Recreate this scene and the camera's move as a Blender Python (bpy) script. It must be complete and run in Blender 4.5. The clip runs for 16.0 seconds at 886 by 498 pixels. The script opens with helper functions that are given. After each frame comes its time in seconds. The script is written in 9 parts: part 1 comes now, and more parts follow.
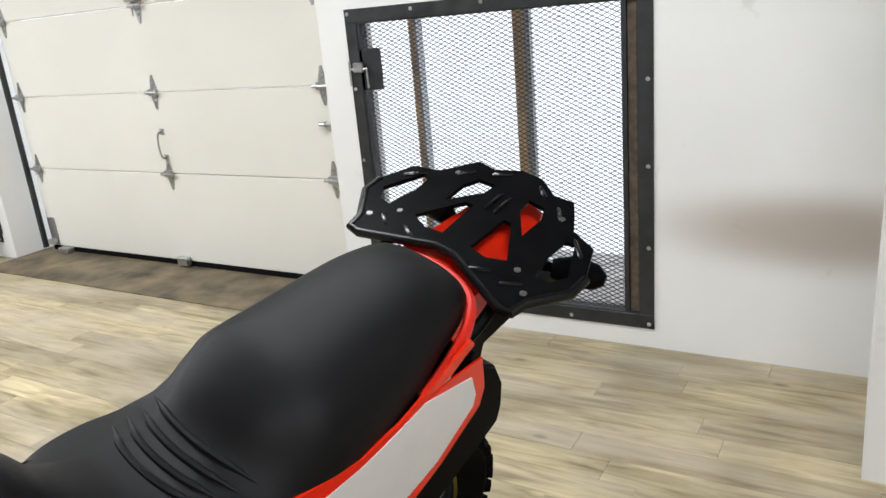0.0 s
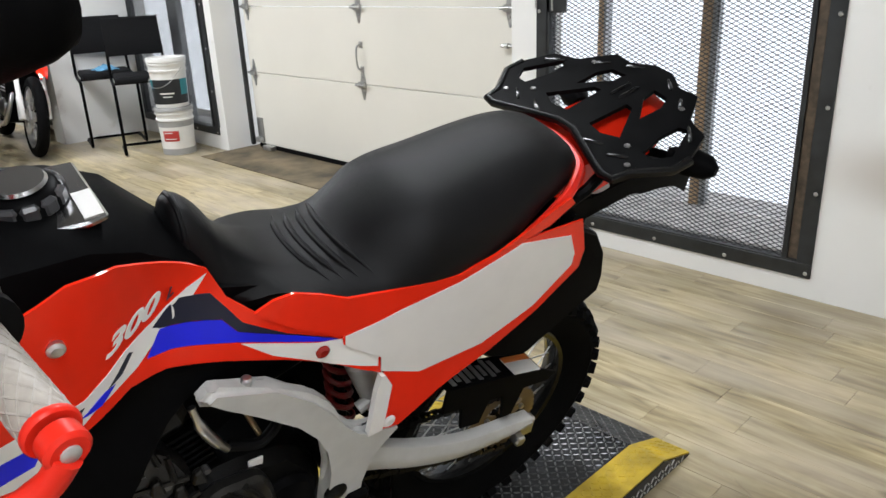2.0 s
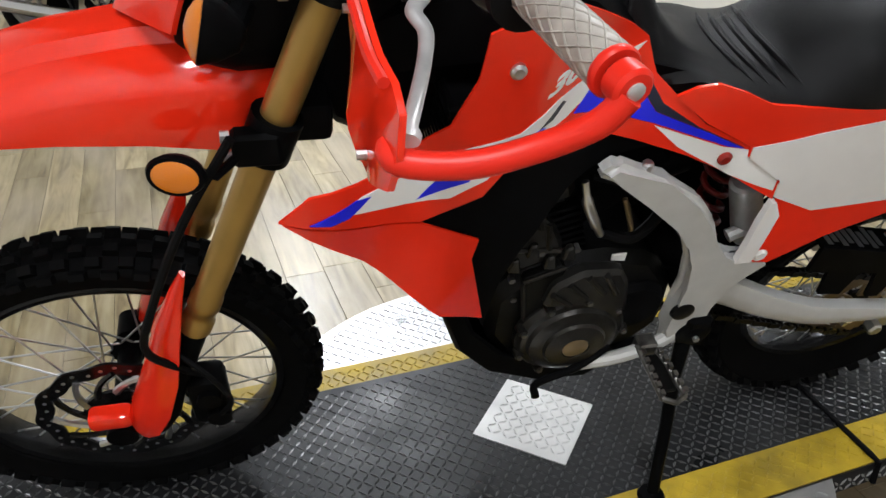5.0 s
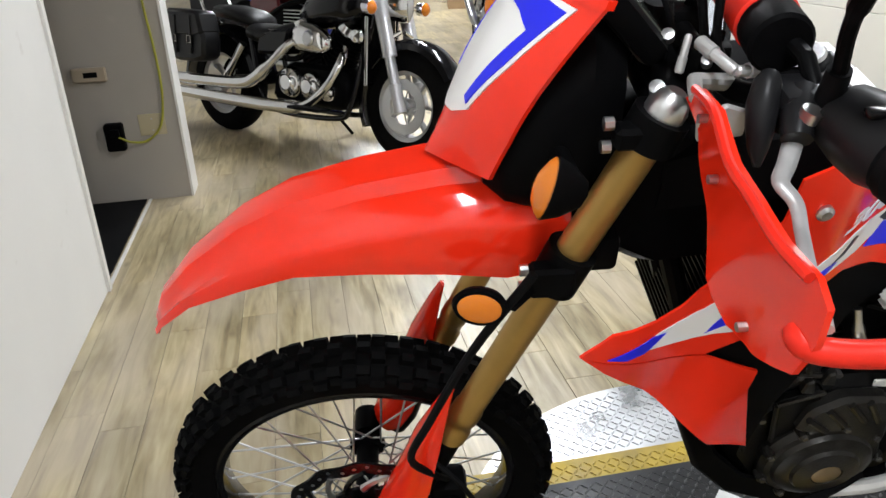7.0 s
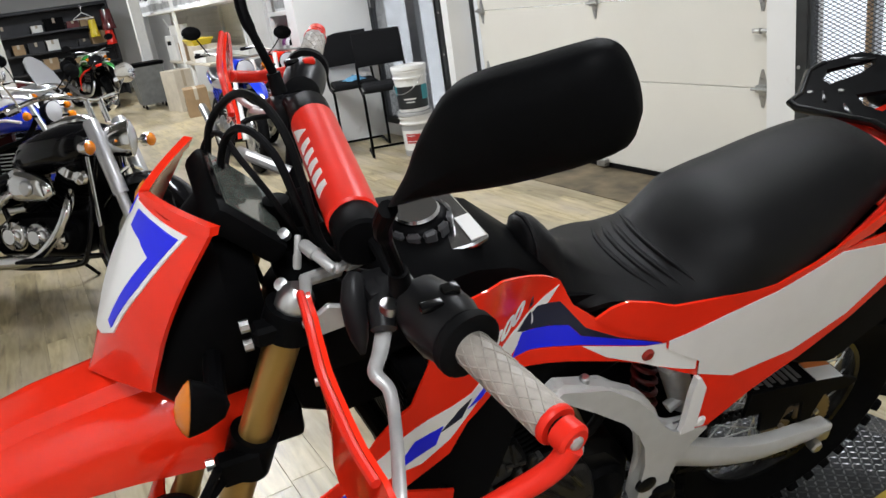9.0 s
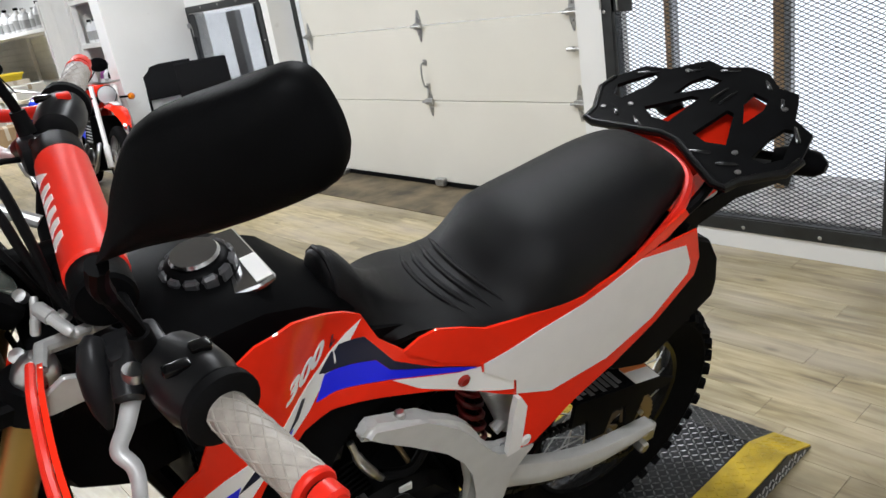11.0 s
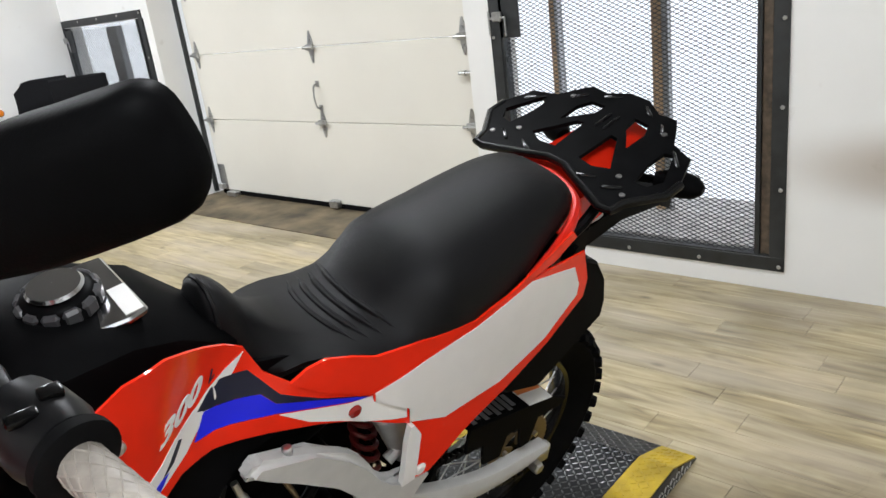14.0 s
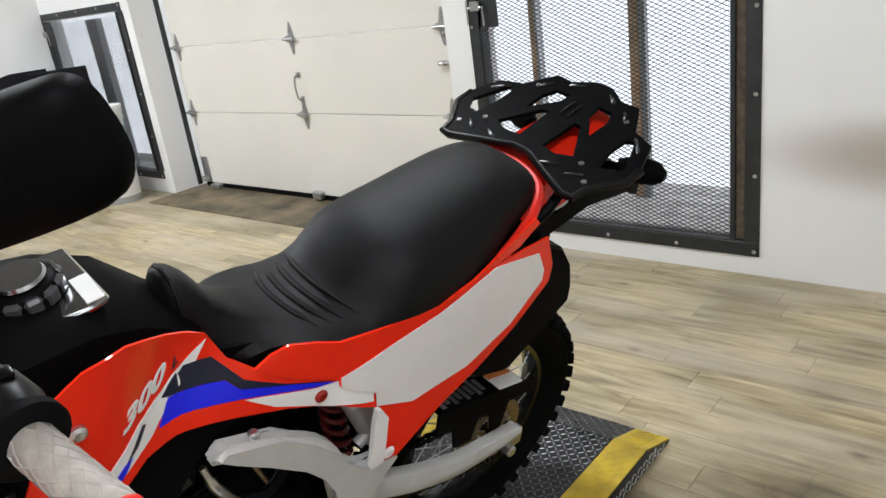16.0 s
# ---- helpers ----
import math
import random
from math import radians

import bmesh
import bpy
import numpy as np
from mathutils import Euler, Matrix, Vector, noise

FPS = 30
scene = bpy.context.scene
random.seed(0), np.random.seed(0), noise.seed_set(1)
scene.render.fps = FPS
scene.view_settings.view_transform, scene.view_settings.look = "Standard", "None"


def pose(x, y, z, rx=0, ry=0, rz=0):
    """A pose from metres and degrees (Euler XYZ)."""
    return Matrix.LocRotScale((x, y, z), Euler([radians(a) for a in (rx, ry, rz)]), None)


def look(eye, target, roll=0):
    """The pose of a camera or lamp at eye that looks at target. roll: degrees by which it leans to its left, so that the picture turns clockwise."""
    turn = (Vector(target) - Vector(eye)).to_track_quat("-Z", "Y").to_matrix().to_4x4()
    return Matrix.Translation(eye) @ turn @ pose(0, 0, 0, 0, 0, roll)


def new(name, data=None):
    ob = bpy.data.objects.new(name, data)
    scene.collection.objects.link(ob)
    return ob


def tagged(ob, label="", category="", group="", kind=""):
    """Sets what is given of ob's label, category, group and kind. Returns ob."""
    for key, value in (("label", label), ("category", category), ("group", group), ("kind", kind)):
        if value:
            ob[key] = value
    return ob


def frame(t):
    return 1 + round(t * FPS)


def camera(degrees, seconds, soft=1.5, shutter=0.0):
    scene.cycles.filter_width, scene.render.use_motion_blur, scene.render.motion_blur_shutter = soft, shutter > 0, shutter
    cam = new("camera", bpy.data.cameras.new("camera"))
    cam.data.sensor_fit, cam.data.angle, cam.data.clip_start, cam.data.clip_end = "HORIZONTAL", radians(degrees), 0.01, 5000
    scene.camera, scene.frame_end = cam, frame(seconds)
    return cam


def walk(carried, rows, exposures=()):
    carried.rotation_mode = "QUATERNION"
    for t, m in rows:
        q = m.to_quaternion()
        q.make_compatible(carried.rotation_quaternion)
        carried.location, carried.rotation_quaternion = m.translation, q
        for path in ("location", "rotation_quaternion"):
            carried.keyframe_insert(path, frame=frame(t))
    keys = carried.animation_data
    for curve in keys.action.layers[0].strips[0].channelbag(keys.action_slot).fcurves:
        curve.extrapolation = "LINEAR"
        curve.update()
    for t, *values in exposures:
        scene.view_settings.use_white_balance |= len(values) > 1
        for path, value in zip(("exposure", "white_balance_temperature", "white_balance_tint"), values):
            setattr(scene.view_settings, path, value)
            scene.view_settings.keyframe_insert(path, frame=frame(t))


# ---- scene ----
cam = camera(61.0, 16.0)
PATH = [
    (0, (0.656, 0.518, 1.457), (-0.332, 2.151, 0.861), -5.2),
    (0.5, (0.789, 0.403, 1.437), (-0.284, 1.997, 0.882), -4.2),
    (1, (0.862, 0.306, 1.434), (-0.339, 1.813, 0.897), -3.1),
    (1.5, (0.88, 0.345, 1.414), (-0.455, 1.738, 0.887), -1.8),
    (2, (0.868, 0.407, 1.357), (-0.476, 1.715, 0.661), -2.4),
    (2.5, (0.862, 0.433, 1.298), (-0.438, 1.719, 0.487), -2.1),
    (3, (0.864, 0.432, 1.252), (-0.384, 1.685, 0.318), -1.2),
    (3.5, (0.873, 0.408, 1.242), (-0.412, 1.61, 0.291), -1.8),
    (4, (0.843, 0.357, 1.234), (-0.544, 1.416, 0.258), -0.6),
    (4.5, (0.841, 0.303, 1.232), (-0.685, 1.178, 0.28), -0.2),
    (5, (0.815, 0.235, 1.23), (-0.818, 0.864, 0.261), 0.9),
    (5.2, (0.804, 0.211, 1.231), (-0.854, 0.761, 0.257), 1.2),
    (7.3, (0.754, 0.051, 1.353), (-1.05, 0.367, 0.548), -2.6),
    (7.5, (0.76, 0.068, 1.381), (-1.012, 0.496, 0.558), -2.0),
    (8, (0.773, 0.135, 1.424), (-0.959, 0.783, 0.661), -5.7),
    (8.5, (0.805, 0.178, 1.441), (-0.914, 0.937, 0.755), -7.6),
    (9, (0.833, 0.213, 1.443), (-0.842, 1.075, 0.772), -8.6),
    (9.5, (0.848, 0.24, 1.442), (-0.769, 1.21, 0.777), -9.2),
    (10, (0.843, 0.266, 1.435), (-0.717, 1.311, 0.745), -9.6),
    (10.2, (0.847, 0.279, 1.431), (-0.701, 1.343, 0.744), -9.8),
    (12.3, (0.809, 0.341, 1.422), (-0.506, 1.706, 0.784), -7.7),
    (12.5, (0.81, 0.343, 1.424), (-0.496, 1.719, 0.791), -7.7),
    (13, (0.814, 0.346, 1.423), (-0.475, 1.739, 0.794), -7.7),
    (13.5, (0.817, 0.346, 1.422), (-0.469, 1.742, 0.792), -7.7),
    (14, (0.823, 0.344, 1.419), (-0.459, 1.733, 0.765), -7.4),
    (14.5, (0.843, 0.354, 1.418), (-0.404, 1.768, 0.75), -7.7),
    (15, (0.852, 0.351, 1.419), (-0.414, 1.75, 0.757), -8.0),
    (15.5, (0.862, 0.352, 1.416), (-0.397, 1.749, 0.735), -7.6),
    (16, (0.873, 0.352, 1.417), (-0.385, 1.75, 0.736), -7.9),
]
# the camera dims a little where bright walls fill its view
EXPOSURES = [(0, -0.05), (1.5, -0.08), (2.5, -0.24), (3.2, -0.34), (4.5, -0.30), (5.2, -0.18), (7.4, -0.05), (8.0, -0.16), (9.0, -0.33), (10.2, -0.37), (12.4, -0.10), (14.0, -0.11), (16, -0.19)]
walk(cam, [(t, look(eye, target, roll)) for t, eye, target, roll in PATH], EXPOSURES)
# unseen ceiling lamps, placed to brighten room and bike: x, y, watts
LAMPS = [(1.45, 0.15, 57), (-0.9, 2.0, 52), (-3.6, 1.5, 72), (-5.5, 1.2, 125), (-10.5, 1.2, 210), (-15.0, 1.2, 140)]

import itertools

# ---------------------------------------------------------------- world and light
world = bpy.data.worlds.new("daylight")
scene.world = world
world.use_nodes = True
wn = world.node_tree
sky = wn.nodes.new("ShaderNodeTexSky")
sky.sky_type, sky.sun_disc = "NISHITA", False
sky.sun_elevation, sky.sun_rotation = radians(25), radians(200)
wn.links.new(sky.outputs[0], wn.nodes["Background"].inputs[0])
wn.nodes["Background"].inputs[1].default_value = 0.12
sun = new("sun", bpy.data.lights.new("sun", "SUN"))
sun.data.energy, sun.data.angle, sun.data.color = 1.0, radians(12), (1, 0.96, 0.9)
sun.matrix_world = look((0, 0, 20), (-6, 14, 14))


def ceiling_lamp(x, y, z, lx, ly, watts, turn=0.0, color=(0.905, 0.945, 1.0)):
    d = bpy.data.lights.new("tube_light", "AREA")
    d.shape, d.size, d.size_y, d.energy, d.color = "RECTANGLE", lx, ly, watts, color
    o = new("tube_light", d)
    o.matrix_world = pose(x, y, z, 0, 0, turn)
    return o


# ---------------------------------------------------------------- materials
def material(name, color, rough=0.5, metal=0.0, spec=0.5, coat=0.0, noise_scale=0.0, noise_amt=0.0, bump=0.0, bump_scale=200.0, rough_var=0.0):
    m = bpy.data.materials.new(name)
    m.use_nodes = True
    nt = m.node_tree
    b = nt.nodes["Principled BSDF"]
    b.inputs["Base Color"].default_value = (*color, 1)
    b.inputs["Roughness"].default_value = rough
    b.inputs["Metallic"].default_value = metal
    b.inputs["Specular IOR Level"].default_value = spec
    b.inputs["Coat Weight"].default_value = coat
    co = nt.nodes.new("ShaderNodeTexCoord")
    if noise_amt or rough_var:
        n = nt.nodes.new("ShaderNodeTexNoise")
        n.inputs["Scale"].default_value, n.inputs["Detail"].default_value = noise_scale, 6
        nt.links.new(co.outputs["Object"], n.inputs["Vector"])
        if noise_amt:
            r = nt.nodes.new("ShaderNodeMix")
            r.data_type, r.blend_type = "RGBA", "MULTIPLY"
            r.inputs["A"].default_value = (*color, 1)
            ramp = nt.nodes.new("ShaderNodeMapRange")
            ramp.inputs[1].default_value, ramp.inputs[2].default_value = 0.3, 0.7
            ramp.inputs[3].default_value, ramp.inputs[4].default_value = 1 - noise_amt, 1.0
            nt.links.new(n.outputs[0], ramp.inputs[0])
            r.inputs["Factor"].default_value = 1
            nt.links.new(ramp.outputs[0], r.inputs["B"])
            nt.links.new(r.outputs["Result"], b.inputs["Base Color"])
        if rough_var:
            rr = nt.nodes.new("ShaderNodeMapRange")
            rr.inputs[1].default_value, rr.inputs[2].default_value = 0.3, 0.7
            rr.inputs[3].default_value, rr.inputs[4].default_value = max(0.02, rough - rough_var), rough + rough_var
            nt.links.new(n.outputs[0], rr.inputs[0])
            nt.links.new(rr.outputs[0], b.inputs["Roughness"])
    if bump:
        n2 = nt.nodes.new("ShaderNodeTexNoise")
        n2.inputs["Scale"].default_value, n2.inputs["Detail"].default_value = bump_scale, 3
        nt.links.new(co.outputs["Object"], n2.inputs["Vector"])
        bn = nt.nodes.new("ShaderNodeBump")
        bn.inputs["Strength"].default_value, bn.inputs["Distance"].default_value = bump, 0.002
        nt.links.new(n2.outputs[0], bn.inputs["Height"])
        nt.links.new(bn.outputs[0], b.inputs["Normal"])
    return m


def emitter(name, color, strength):
    m = bpy.data.materials.new(name)
    m.use_nodes = True
    nt = m.node_tree
    nt.nodes.remove(nt.nodes["Principled BSDF"])
    e = nt.nodes.new("ShaderNodeEmission")
    e.inputs[0].default_value, e.inputs[1].default_value = (*color, 1), strength
    nt.links.new(e.outputs[0], nt.nodes["Material Output"].inputs[0])
    return m


# ---------------------------------------------------------------- mesh helpers
def finish(bm, name, mat, smooth=False, angle=35.0):
    bmesh.ops.recalc_face_normals(bm, faces=bm.faces)
    me = bpy.data.meshes.new(name)
    bm.to_mesh(me)
    bm.free()
    me.materials.append(mat)
    if smooth:
        me.polygons.foreach_set("use_smooth", [True] * len(me.polygons))
        me.set_sharp_from_angle(angle=radians(angle))
    return me


def part(name, bm, mat, parent=None, label="", smooth=True, angle=35.0):
    o = new(name, finish(bm, name, mat, smooth, angle))
    o.parent = parent
    if label:
        o["label"] = label
    return o


def thing(name, label, category, m=None, group="", kind=""):
    o = new(name)
    o.empty_display_size = 0.1
    if m is not None:
        o.matrix_world = m
    return tagged(o, label, category, group, kind)


def solid(name, bm, mat, label, category="", kind="", smooth=True, angle=35.0):
    return tagged(part(name, bm, mat, None, "", smooth, angle), label, category, "", kind)


def add_box(bm, x0, y0, z0, x1, y1, z1, bevel=0.0, m=None, seg=1):
    vs = [bm.verts.new((x, y, z)) for x in (x0, x1) for y in (y0, y1) for z in (z0, z1)]
    fs = [bm.faces.new([vs[i] for i in q]) for q in ((0, 1, 3, 2), (4, 6, 7, 5), (0, 4, 5, 1), (2, 3, 7, 6), (0, 2, 6, 4), (1, 5, 7, 3))]
    if bevel:
        es = list({e for f in fs for e in f.edges})
        r = bmesh.ops.bevel(bm, geom=es, offset=bevel, segments=seg, affect="EDGES", profile=0.5)
        vs = list({v for f in r["faces"] for v in f.verts} | {v for v in vs if v.is_valid})
    if m is not None:
        bmesh.ops.transform(bm, matrix=m, verts=vs)
    return vs


def box(x0, y0, z0, x1, y1, z1, bevel=0.0, m=None, seg=1):
    bm = bmesh.new()
    add_box(bm, x0, y0, z0, x1, y1, z1, bevel, m, seg)
    return bm


def spline(pts, n=6, closed=False):
    """Catmull-Rom points through pts."""
    p = [Vector(q) for q in pts]
    k = len(p)
    out = []
    for i in range(k if closed else k - 1):
        a = p[(i - 1) % k] if closed or i else p[0] * 2 - p[1]
        b, c = p[i], p[(i + 1) % k]
        d = p[(i + 2) % k] if closed or i + 2 < k else p[-1] * 2 - p[-2]
        for s in range(n):
            t = s / n
            out.append(0.5 * ((2 * b) + (c - a) * t + (2 * a - 5 * b + 4 * c - d) * t * t + (3 * b - a - 3 * c + d) * t ** 3))
    if not closed:
        out.append(p[-1])
    return out


def add_tube(bm, pts, radius, sides=10, caps=True, flat=1.0, closed=False):
    """A tube along pts; radius a number or one for each point; flat squeezes it across its second axis."""
    p = [Vector(q) for q in pts]
    n = len(p)
    rad = radius if isinstance(radius, (list, tuple)) else [radius] * n
    up, rings = None, []
    for i in range(n):
        a, b = (p[(i - 1) % n], p[(i + 1) % n]) if closed else (p[max(i - 1, 0)], p[min(i + 1, n - 1)])
        d = (b - a).normalized()
        if up is None:
            up = d.orthogonal().normalized() if abs(d.z) > 0.95 else (Vector((0, 0, 1)) - d * d.z).normalized()
        else:
            up = (up - d * up.dot(d)).normalized()
        s = d.cross(up)
        rings.append([bm.verts.new(p[i] + (s * math.cos(t) + up * math.sin(t) * flat) * rad[i]) for t in (2 * math.pi * k / sides for k in range(sides))])
    for i in range(n if closed else n - 1):
        r0, r1 = rings[i], rings[(i + 1) % n]
        for k in range(sides):
            bm.faces.new((r0[k], r0[(k + 1) % sides], r1[(k + 1) % sides], r1[k]))
    if caps and not closed:
        bm.faces.new(rings[0][::-1])
        bm.faces.new(rings[-1])
    return rings


def tube(pts, radius, sides=10, caps=True, flat=1.0, closed=False):
    bm = bmesh.new()
    add_tube(bm, pts, radius, sides, caps, flat, closed)
    return bm


def add_lathe(bm, profile, n=48, m=None, closed=True, arc=2 * math.pi):
    """Turns profile points (r, h) round the y axis."""
    full = abs(arc - 2 * math.pi) < 1e-6
    cols = [[bm.verts.new((r * math.cos(arc * k / n), h, r * math.sin(arc * k / n))) for r, h in profile] for k in range(n if full else n + 1)]
    k = len(profile)
    for i in range(n):
        a, b = cols[i], cols[(i + 1) % len(cols)]
        for j in range(k if closed else k - 1):
            q = (a[j], a[(j + 1) % k], b[(j + 1) % k], b[j])
            if len({v.co.to_tuple(6) for v in q}) > 2:
                bm.faces.new(q)
    if m is not None:
        bmesh.ops.transform(bm, matrix=m, verts=[v for c in cols for v in c])


def lathe(profile, n=48, m=None, closed=True):
    bm = bmesh.new()
    add_lathe(bm, profile, n, m, closed)
    bmesh.ops.remove_doubles(bm, verts=bm.verts, dist=1e-6)
    return bm


def upright(x, y, z):
    """Turns a lathe's y axis to z, at a place."""
    return pose(x, y, z, 90, 0, 0)


def disc(cx, cy, cz, r, h, n=32, bevel=0.0, m=None):
    """An upright cylinder that stands on cz."""
    b = min(bevel, h / 2, r)
    pr = [(1e-4, 0), (r - b, 0), (r, b), (r, h - b), (r - b, h), (1e-4, h)] if b else [(1e-4, 0), (r, 0), (r, h), (1e-4, h)]
    return lathe(pr, n, (m or Matrix()) @ pose(cx, cy, cz, 90, 0, 0), closed=False)


def add_prism(bm, poly, h0, h1, axis="z", bevel=0.0, m=None, seg=1):
    """A prism over a polygon; axis tells along which axis it is pulled."""
    def place(a, b, h):
        return {"z": (a, b, h), "y": (a, h, b), "x": (h, a, b)}[axis]
    lo = [bm.verts.new(place(a, b, h0)) for a, b in poly]
    hi = [bm.verts.new(place(a, b, h1)) for a, b in poly]
    k = len(poly)
    fs = [bm.faces.new(lo[::-1]), bm.faces.new(hi)] + [bm.faces.new((lo[i], lo[(i + 1) % k], hi[(i + 1) % k], hi[i])) for i in range(k)]
    vs = lo + hi
    if bevel:
        r = bmesh.ops.bevel(bm, geom=list({e for f in fs for e in f.edges}), offset=bevel, segments=seg, affect="EDGES")
        vs = list({v for f in r["faces"] for v in f.verts} | {v for v in vs if v.is_valid})
    if m is not None:
        bmesh.ops.transform(bm, matrix=m, verts=vs)
    return vs


def prism(poly, h0, h1, axis="z", bevel=0.0, m=None, seg=1):
    bm = bmesh.new()
    add_prism(bm, poly, h0, h1, axis, bevel, m, seg)
    return bm


def loft(rings, caps=True, closed=True):
    """A skin over rings of equal counts of points."""
    bm = bmesh.new()
    vr = [[bm.verts.new(p) for p in r] for r in rings]
    k = len(vr[0])
    for a, b in zip(vr, vr[1:]):
        for i in range(k if closed else k - 1):
            bm.faces.new((a[i], a[(i + 1) % k], b[(i + 1) % k], b[i]))
    if caps and closed:
        bm.faces.new(vr[0][::-1])
        bm.faces.new(vr[-1])
    return bm


def writing(body, size, mat, parent, m, depth=0.0006, name="lettering", shear=0.0, label="", bold=0.0):
    cu = bpy.data.curves.new(name, "FONT")
    cu.body, cu.size, cu.extrude, cu.shear, cu.align_x, cu.align_y = body, size, depth, shear, "CENTER", "CENTER"
    cu.offset = bold
    tmp = bpy.data.objects.new(name, cu)
    me = bpy.data.meshes.new_from_object(tmp)
    bpy.data.objects.remove(tmp)
    me.materials.append(mat)
    o = new(name, me)
    o.parent, o.matrix_basis = parent, m
    if label:
        o["label"] = label
    return o


# ---------------------------------------------------------------- surfaces of the place
def plank_material():
    m = bpy.data.materials.new("vinyl_plank")
    m.use_nodes = True
    nt = m.node_tree
    L = nt.links.new
    b = nt.nodes["Principled BSDF"]
    geo = nt.nodes.new("ShaderNodeNewGeometry")
    info = nt.nodes.new("ShaderNodeObjectInfo")
    add = nt.nodes.new("ShaderNodeMath")
    add.operation = "ADD"
    L(info.outputs["Random"], add.inputs[0])
    L(geo.outputs["Random Per Island"], add.inputs[1])
    mp = nt.nodes.new("ShaderNodeMapping")
    mp.inputs["Scale"].default_value = (1.0, 8.5, 1.0)
    L(geo.outputs["Position"], mp.inputs["Vector"])
    grain = nt.nodes.new("ShaderNodeTexNoise")
    grain.noise_dimensions = "4D"
    grain.inputs["Scale"].default_value, grain.inputs["Detail"].default_value, grain.inputs["Distortion"].default_value = 3.3, 9, 0.9
    L(mp.outputs[0], grain.inputs["Vector"])
    w = nt.nodes.new("ShaderNodeMath")
    w.operation, w.inputs[1].default_value = "MULTIPLY", 37.0
    L(add.outputs[0], w.inputs[0])
    L(w.outputs[0], grain.inputs["W"])
    ramp = nt.nodes.new("ShaderNodeValToRGB")
    e = ramp.color_ramp.elements
    e[0].position, e[0].color = 0.26, (0.175, 0.131, 0.070, 1)
    e[1].position, e[1].color = 0.76, (0.65, 0.562, 0.355, 1)
    mid = e.new(0.47)
    mid.color = (0.415, 0.335, 0.186, 1)
    L(grain.outputs[0], ramp.inputs[0])
    tone = nt.nodes.new("ShaderNodeMapRange")
    tone.inputs[3].default_value, tone.inputs[4].default_value = 0.70, 1.12
    frac = nt.nodes.new("ShaderNodeMath")
    frac.operation = "FRACT"
    L(add.outputs[0], frac.inputs[0])
    L(frac.outputs[0], tone.inputs[0])
    mul = nt.nodes.new("ShaderNodeMix")
    mul.data_type, mul.blend_type = "RGBA", "MULTIPLY"
    mul.inputs["Factor"].default_value = 1
    L(ramp.outputs[0], mul.inputs["A"])
    L(tone.outputs[0], mul.inputs["B"])
    # broad smudges of foot-worn dirt
    smu = nt.nodes.new("ShaderNodeTexNoise")
    smu.inputs["Scale"].default_value, smu.inputs["Detail"].default_value, smu.inputs["Distortion"].default_value = 1.6, 7, 0.6
    L(geo.outputs["Position"], smu.inputs["Vector"])
    smr = nt.nodes.new("ShaderNodeMapRange")
    smr.inputs[1].default_value, smr.inputs[2].default_value, smr.inputs[3].default_value, smr.inputs[4].default_value = 0.36, 0.62, 0.66, 1.06
    L(smu.outputs[0], smr.inputs[0])
    mul3 = nt.nodes.new("ShaderNodeMix")
    mul3.data_type, mul3.blend_type = "RGBA", "MULTIPLY"
    mul3.inputs["Factor"].default_value = 1
    L(mul.outputs["Result"], mul3.inputs["A"])
    L(smr.outputs[0], mul3.inputs["B"])
    # greyer patches at random
    pale = nt.nodes.new("ShaderNodeTexNoise")
    pale.inputs["Scale"].default_value, pale.inputs["Detail"].default_value = 2.3, 6
    mp3 = nt.nodes.new("ShaderNodeMapping")
    mp3.inputs["Scale"].default_value, mp3.inputs["Location"].default_value = (0.6, 2.2, 1.0), (3.1, 7.7, 0.0)
    L(geo.outputs["Position"], mp3.inputs["Vector"])
    L(mp3.outputs[0], pale.inputs["Vector"])
    pf = nt.nodes.new("ShaderNodeMapRange")
    pf.inputs[1].default_value, pf.inputs[2].default_value, pf.inputs[3].default_value, pf.inputs[4].default_value = 0.42, 0.64, 0.0, 0.55
    L(pale.outputs[0], pf.inputs[0])
    mul = nt.nodes.new("ShaderNodeMix")
    mul.data_type = "RGBA"
    mul.inputs["B"].default_value = (0.50, 0.43, 0.335, 1)
    L(pf.outputs[0], mul.inputs["Factor"])
    L(mul3.outputs["Result"], mul.inputs["A"])
    # dark knots
    vor = nt.nodes.new("ShaderNodeTexVoronoi")
    vor.inputs["Scale"].default_value = 3.1
    mp2 = nt.nodes.new("ShaderNodeMapping")
    mp2.inputs["Scale"].default_value = (0.7, 1.5, 1.0)
    L(geo.outputs["Position"], mp2.inputs["Vector"])
    L(mp2.outputs[0], vor.inputs["Vector"])
    kn = nt.nodes.new("ShaderNodeMapRange")
    kn.inputs[1].default_value, kn.inputs[2].default_value, kn.inputs[3].default_value, kn.inputs[4].default_value = 0.02, 0.09, 0.45, 1.0
    L(vor.outputs["Distance"], kn.inputs[0])
    mul2 = nt.nodes.new("ShaderNodeMix")
    mul2.data_type, mul2.blend_type = "RGBA", "MULTIPLY"
    mul2.inputs["Factor"].default_value = 1
    L(mul.outputs["Result"], mul2.inputs["A"])
    L(kn.outputs[0], mul2.inputs["B"])
    # slaty, veined brown print round the turntable, with shade put into its colour
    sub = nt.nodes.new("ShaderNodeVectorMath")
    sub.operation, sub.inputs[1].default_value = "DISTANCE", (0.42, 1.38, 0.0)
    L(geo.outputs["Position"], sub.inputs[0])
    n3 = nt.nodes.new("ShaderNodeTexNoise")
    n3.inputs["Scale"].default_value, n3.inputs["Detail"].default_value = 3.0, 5
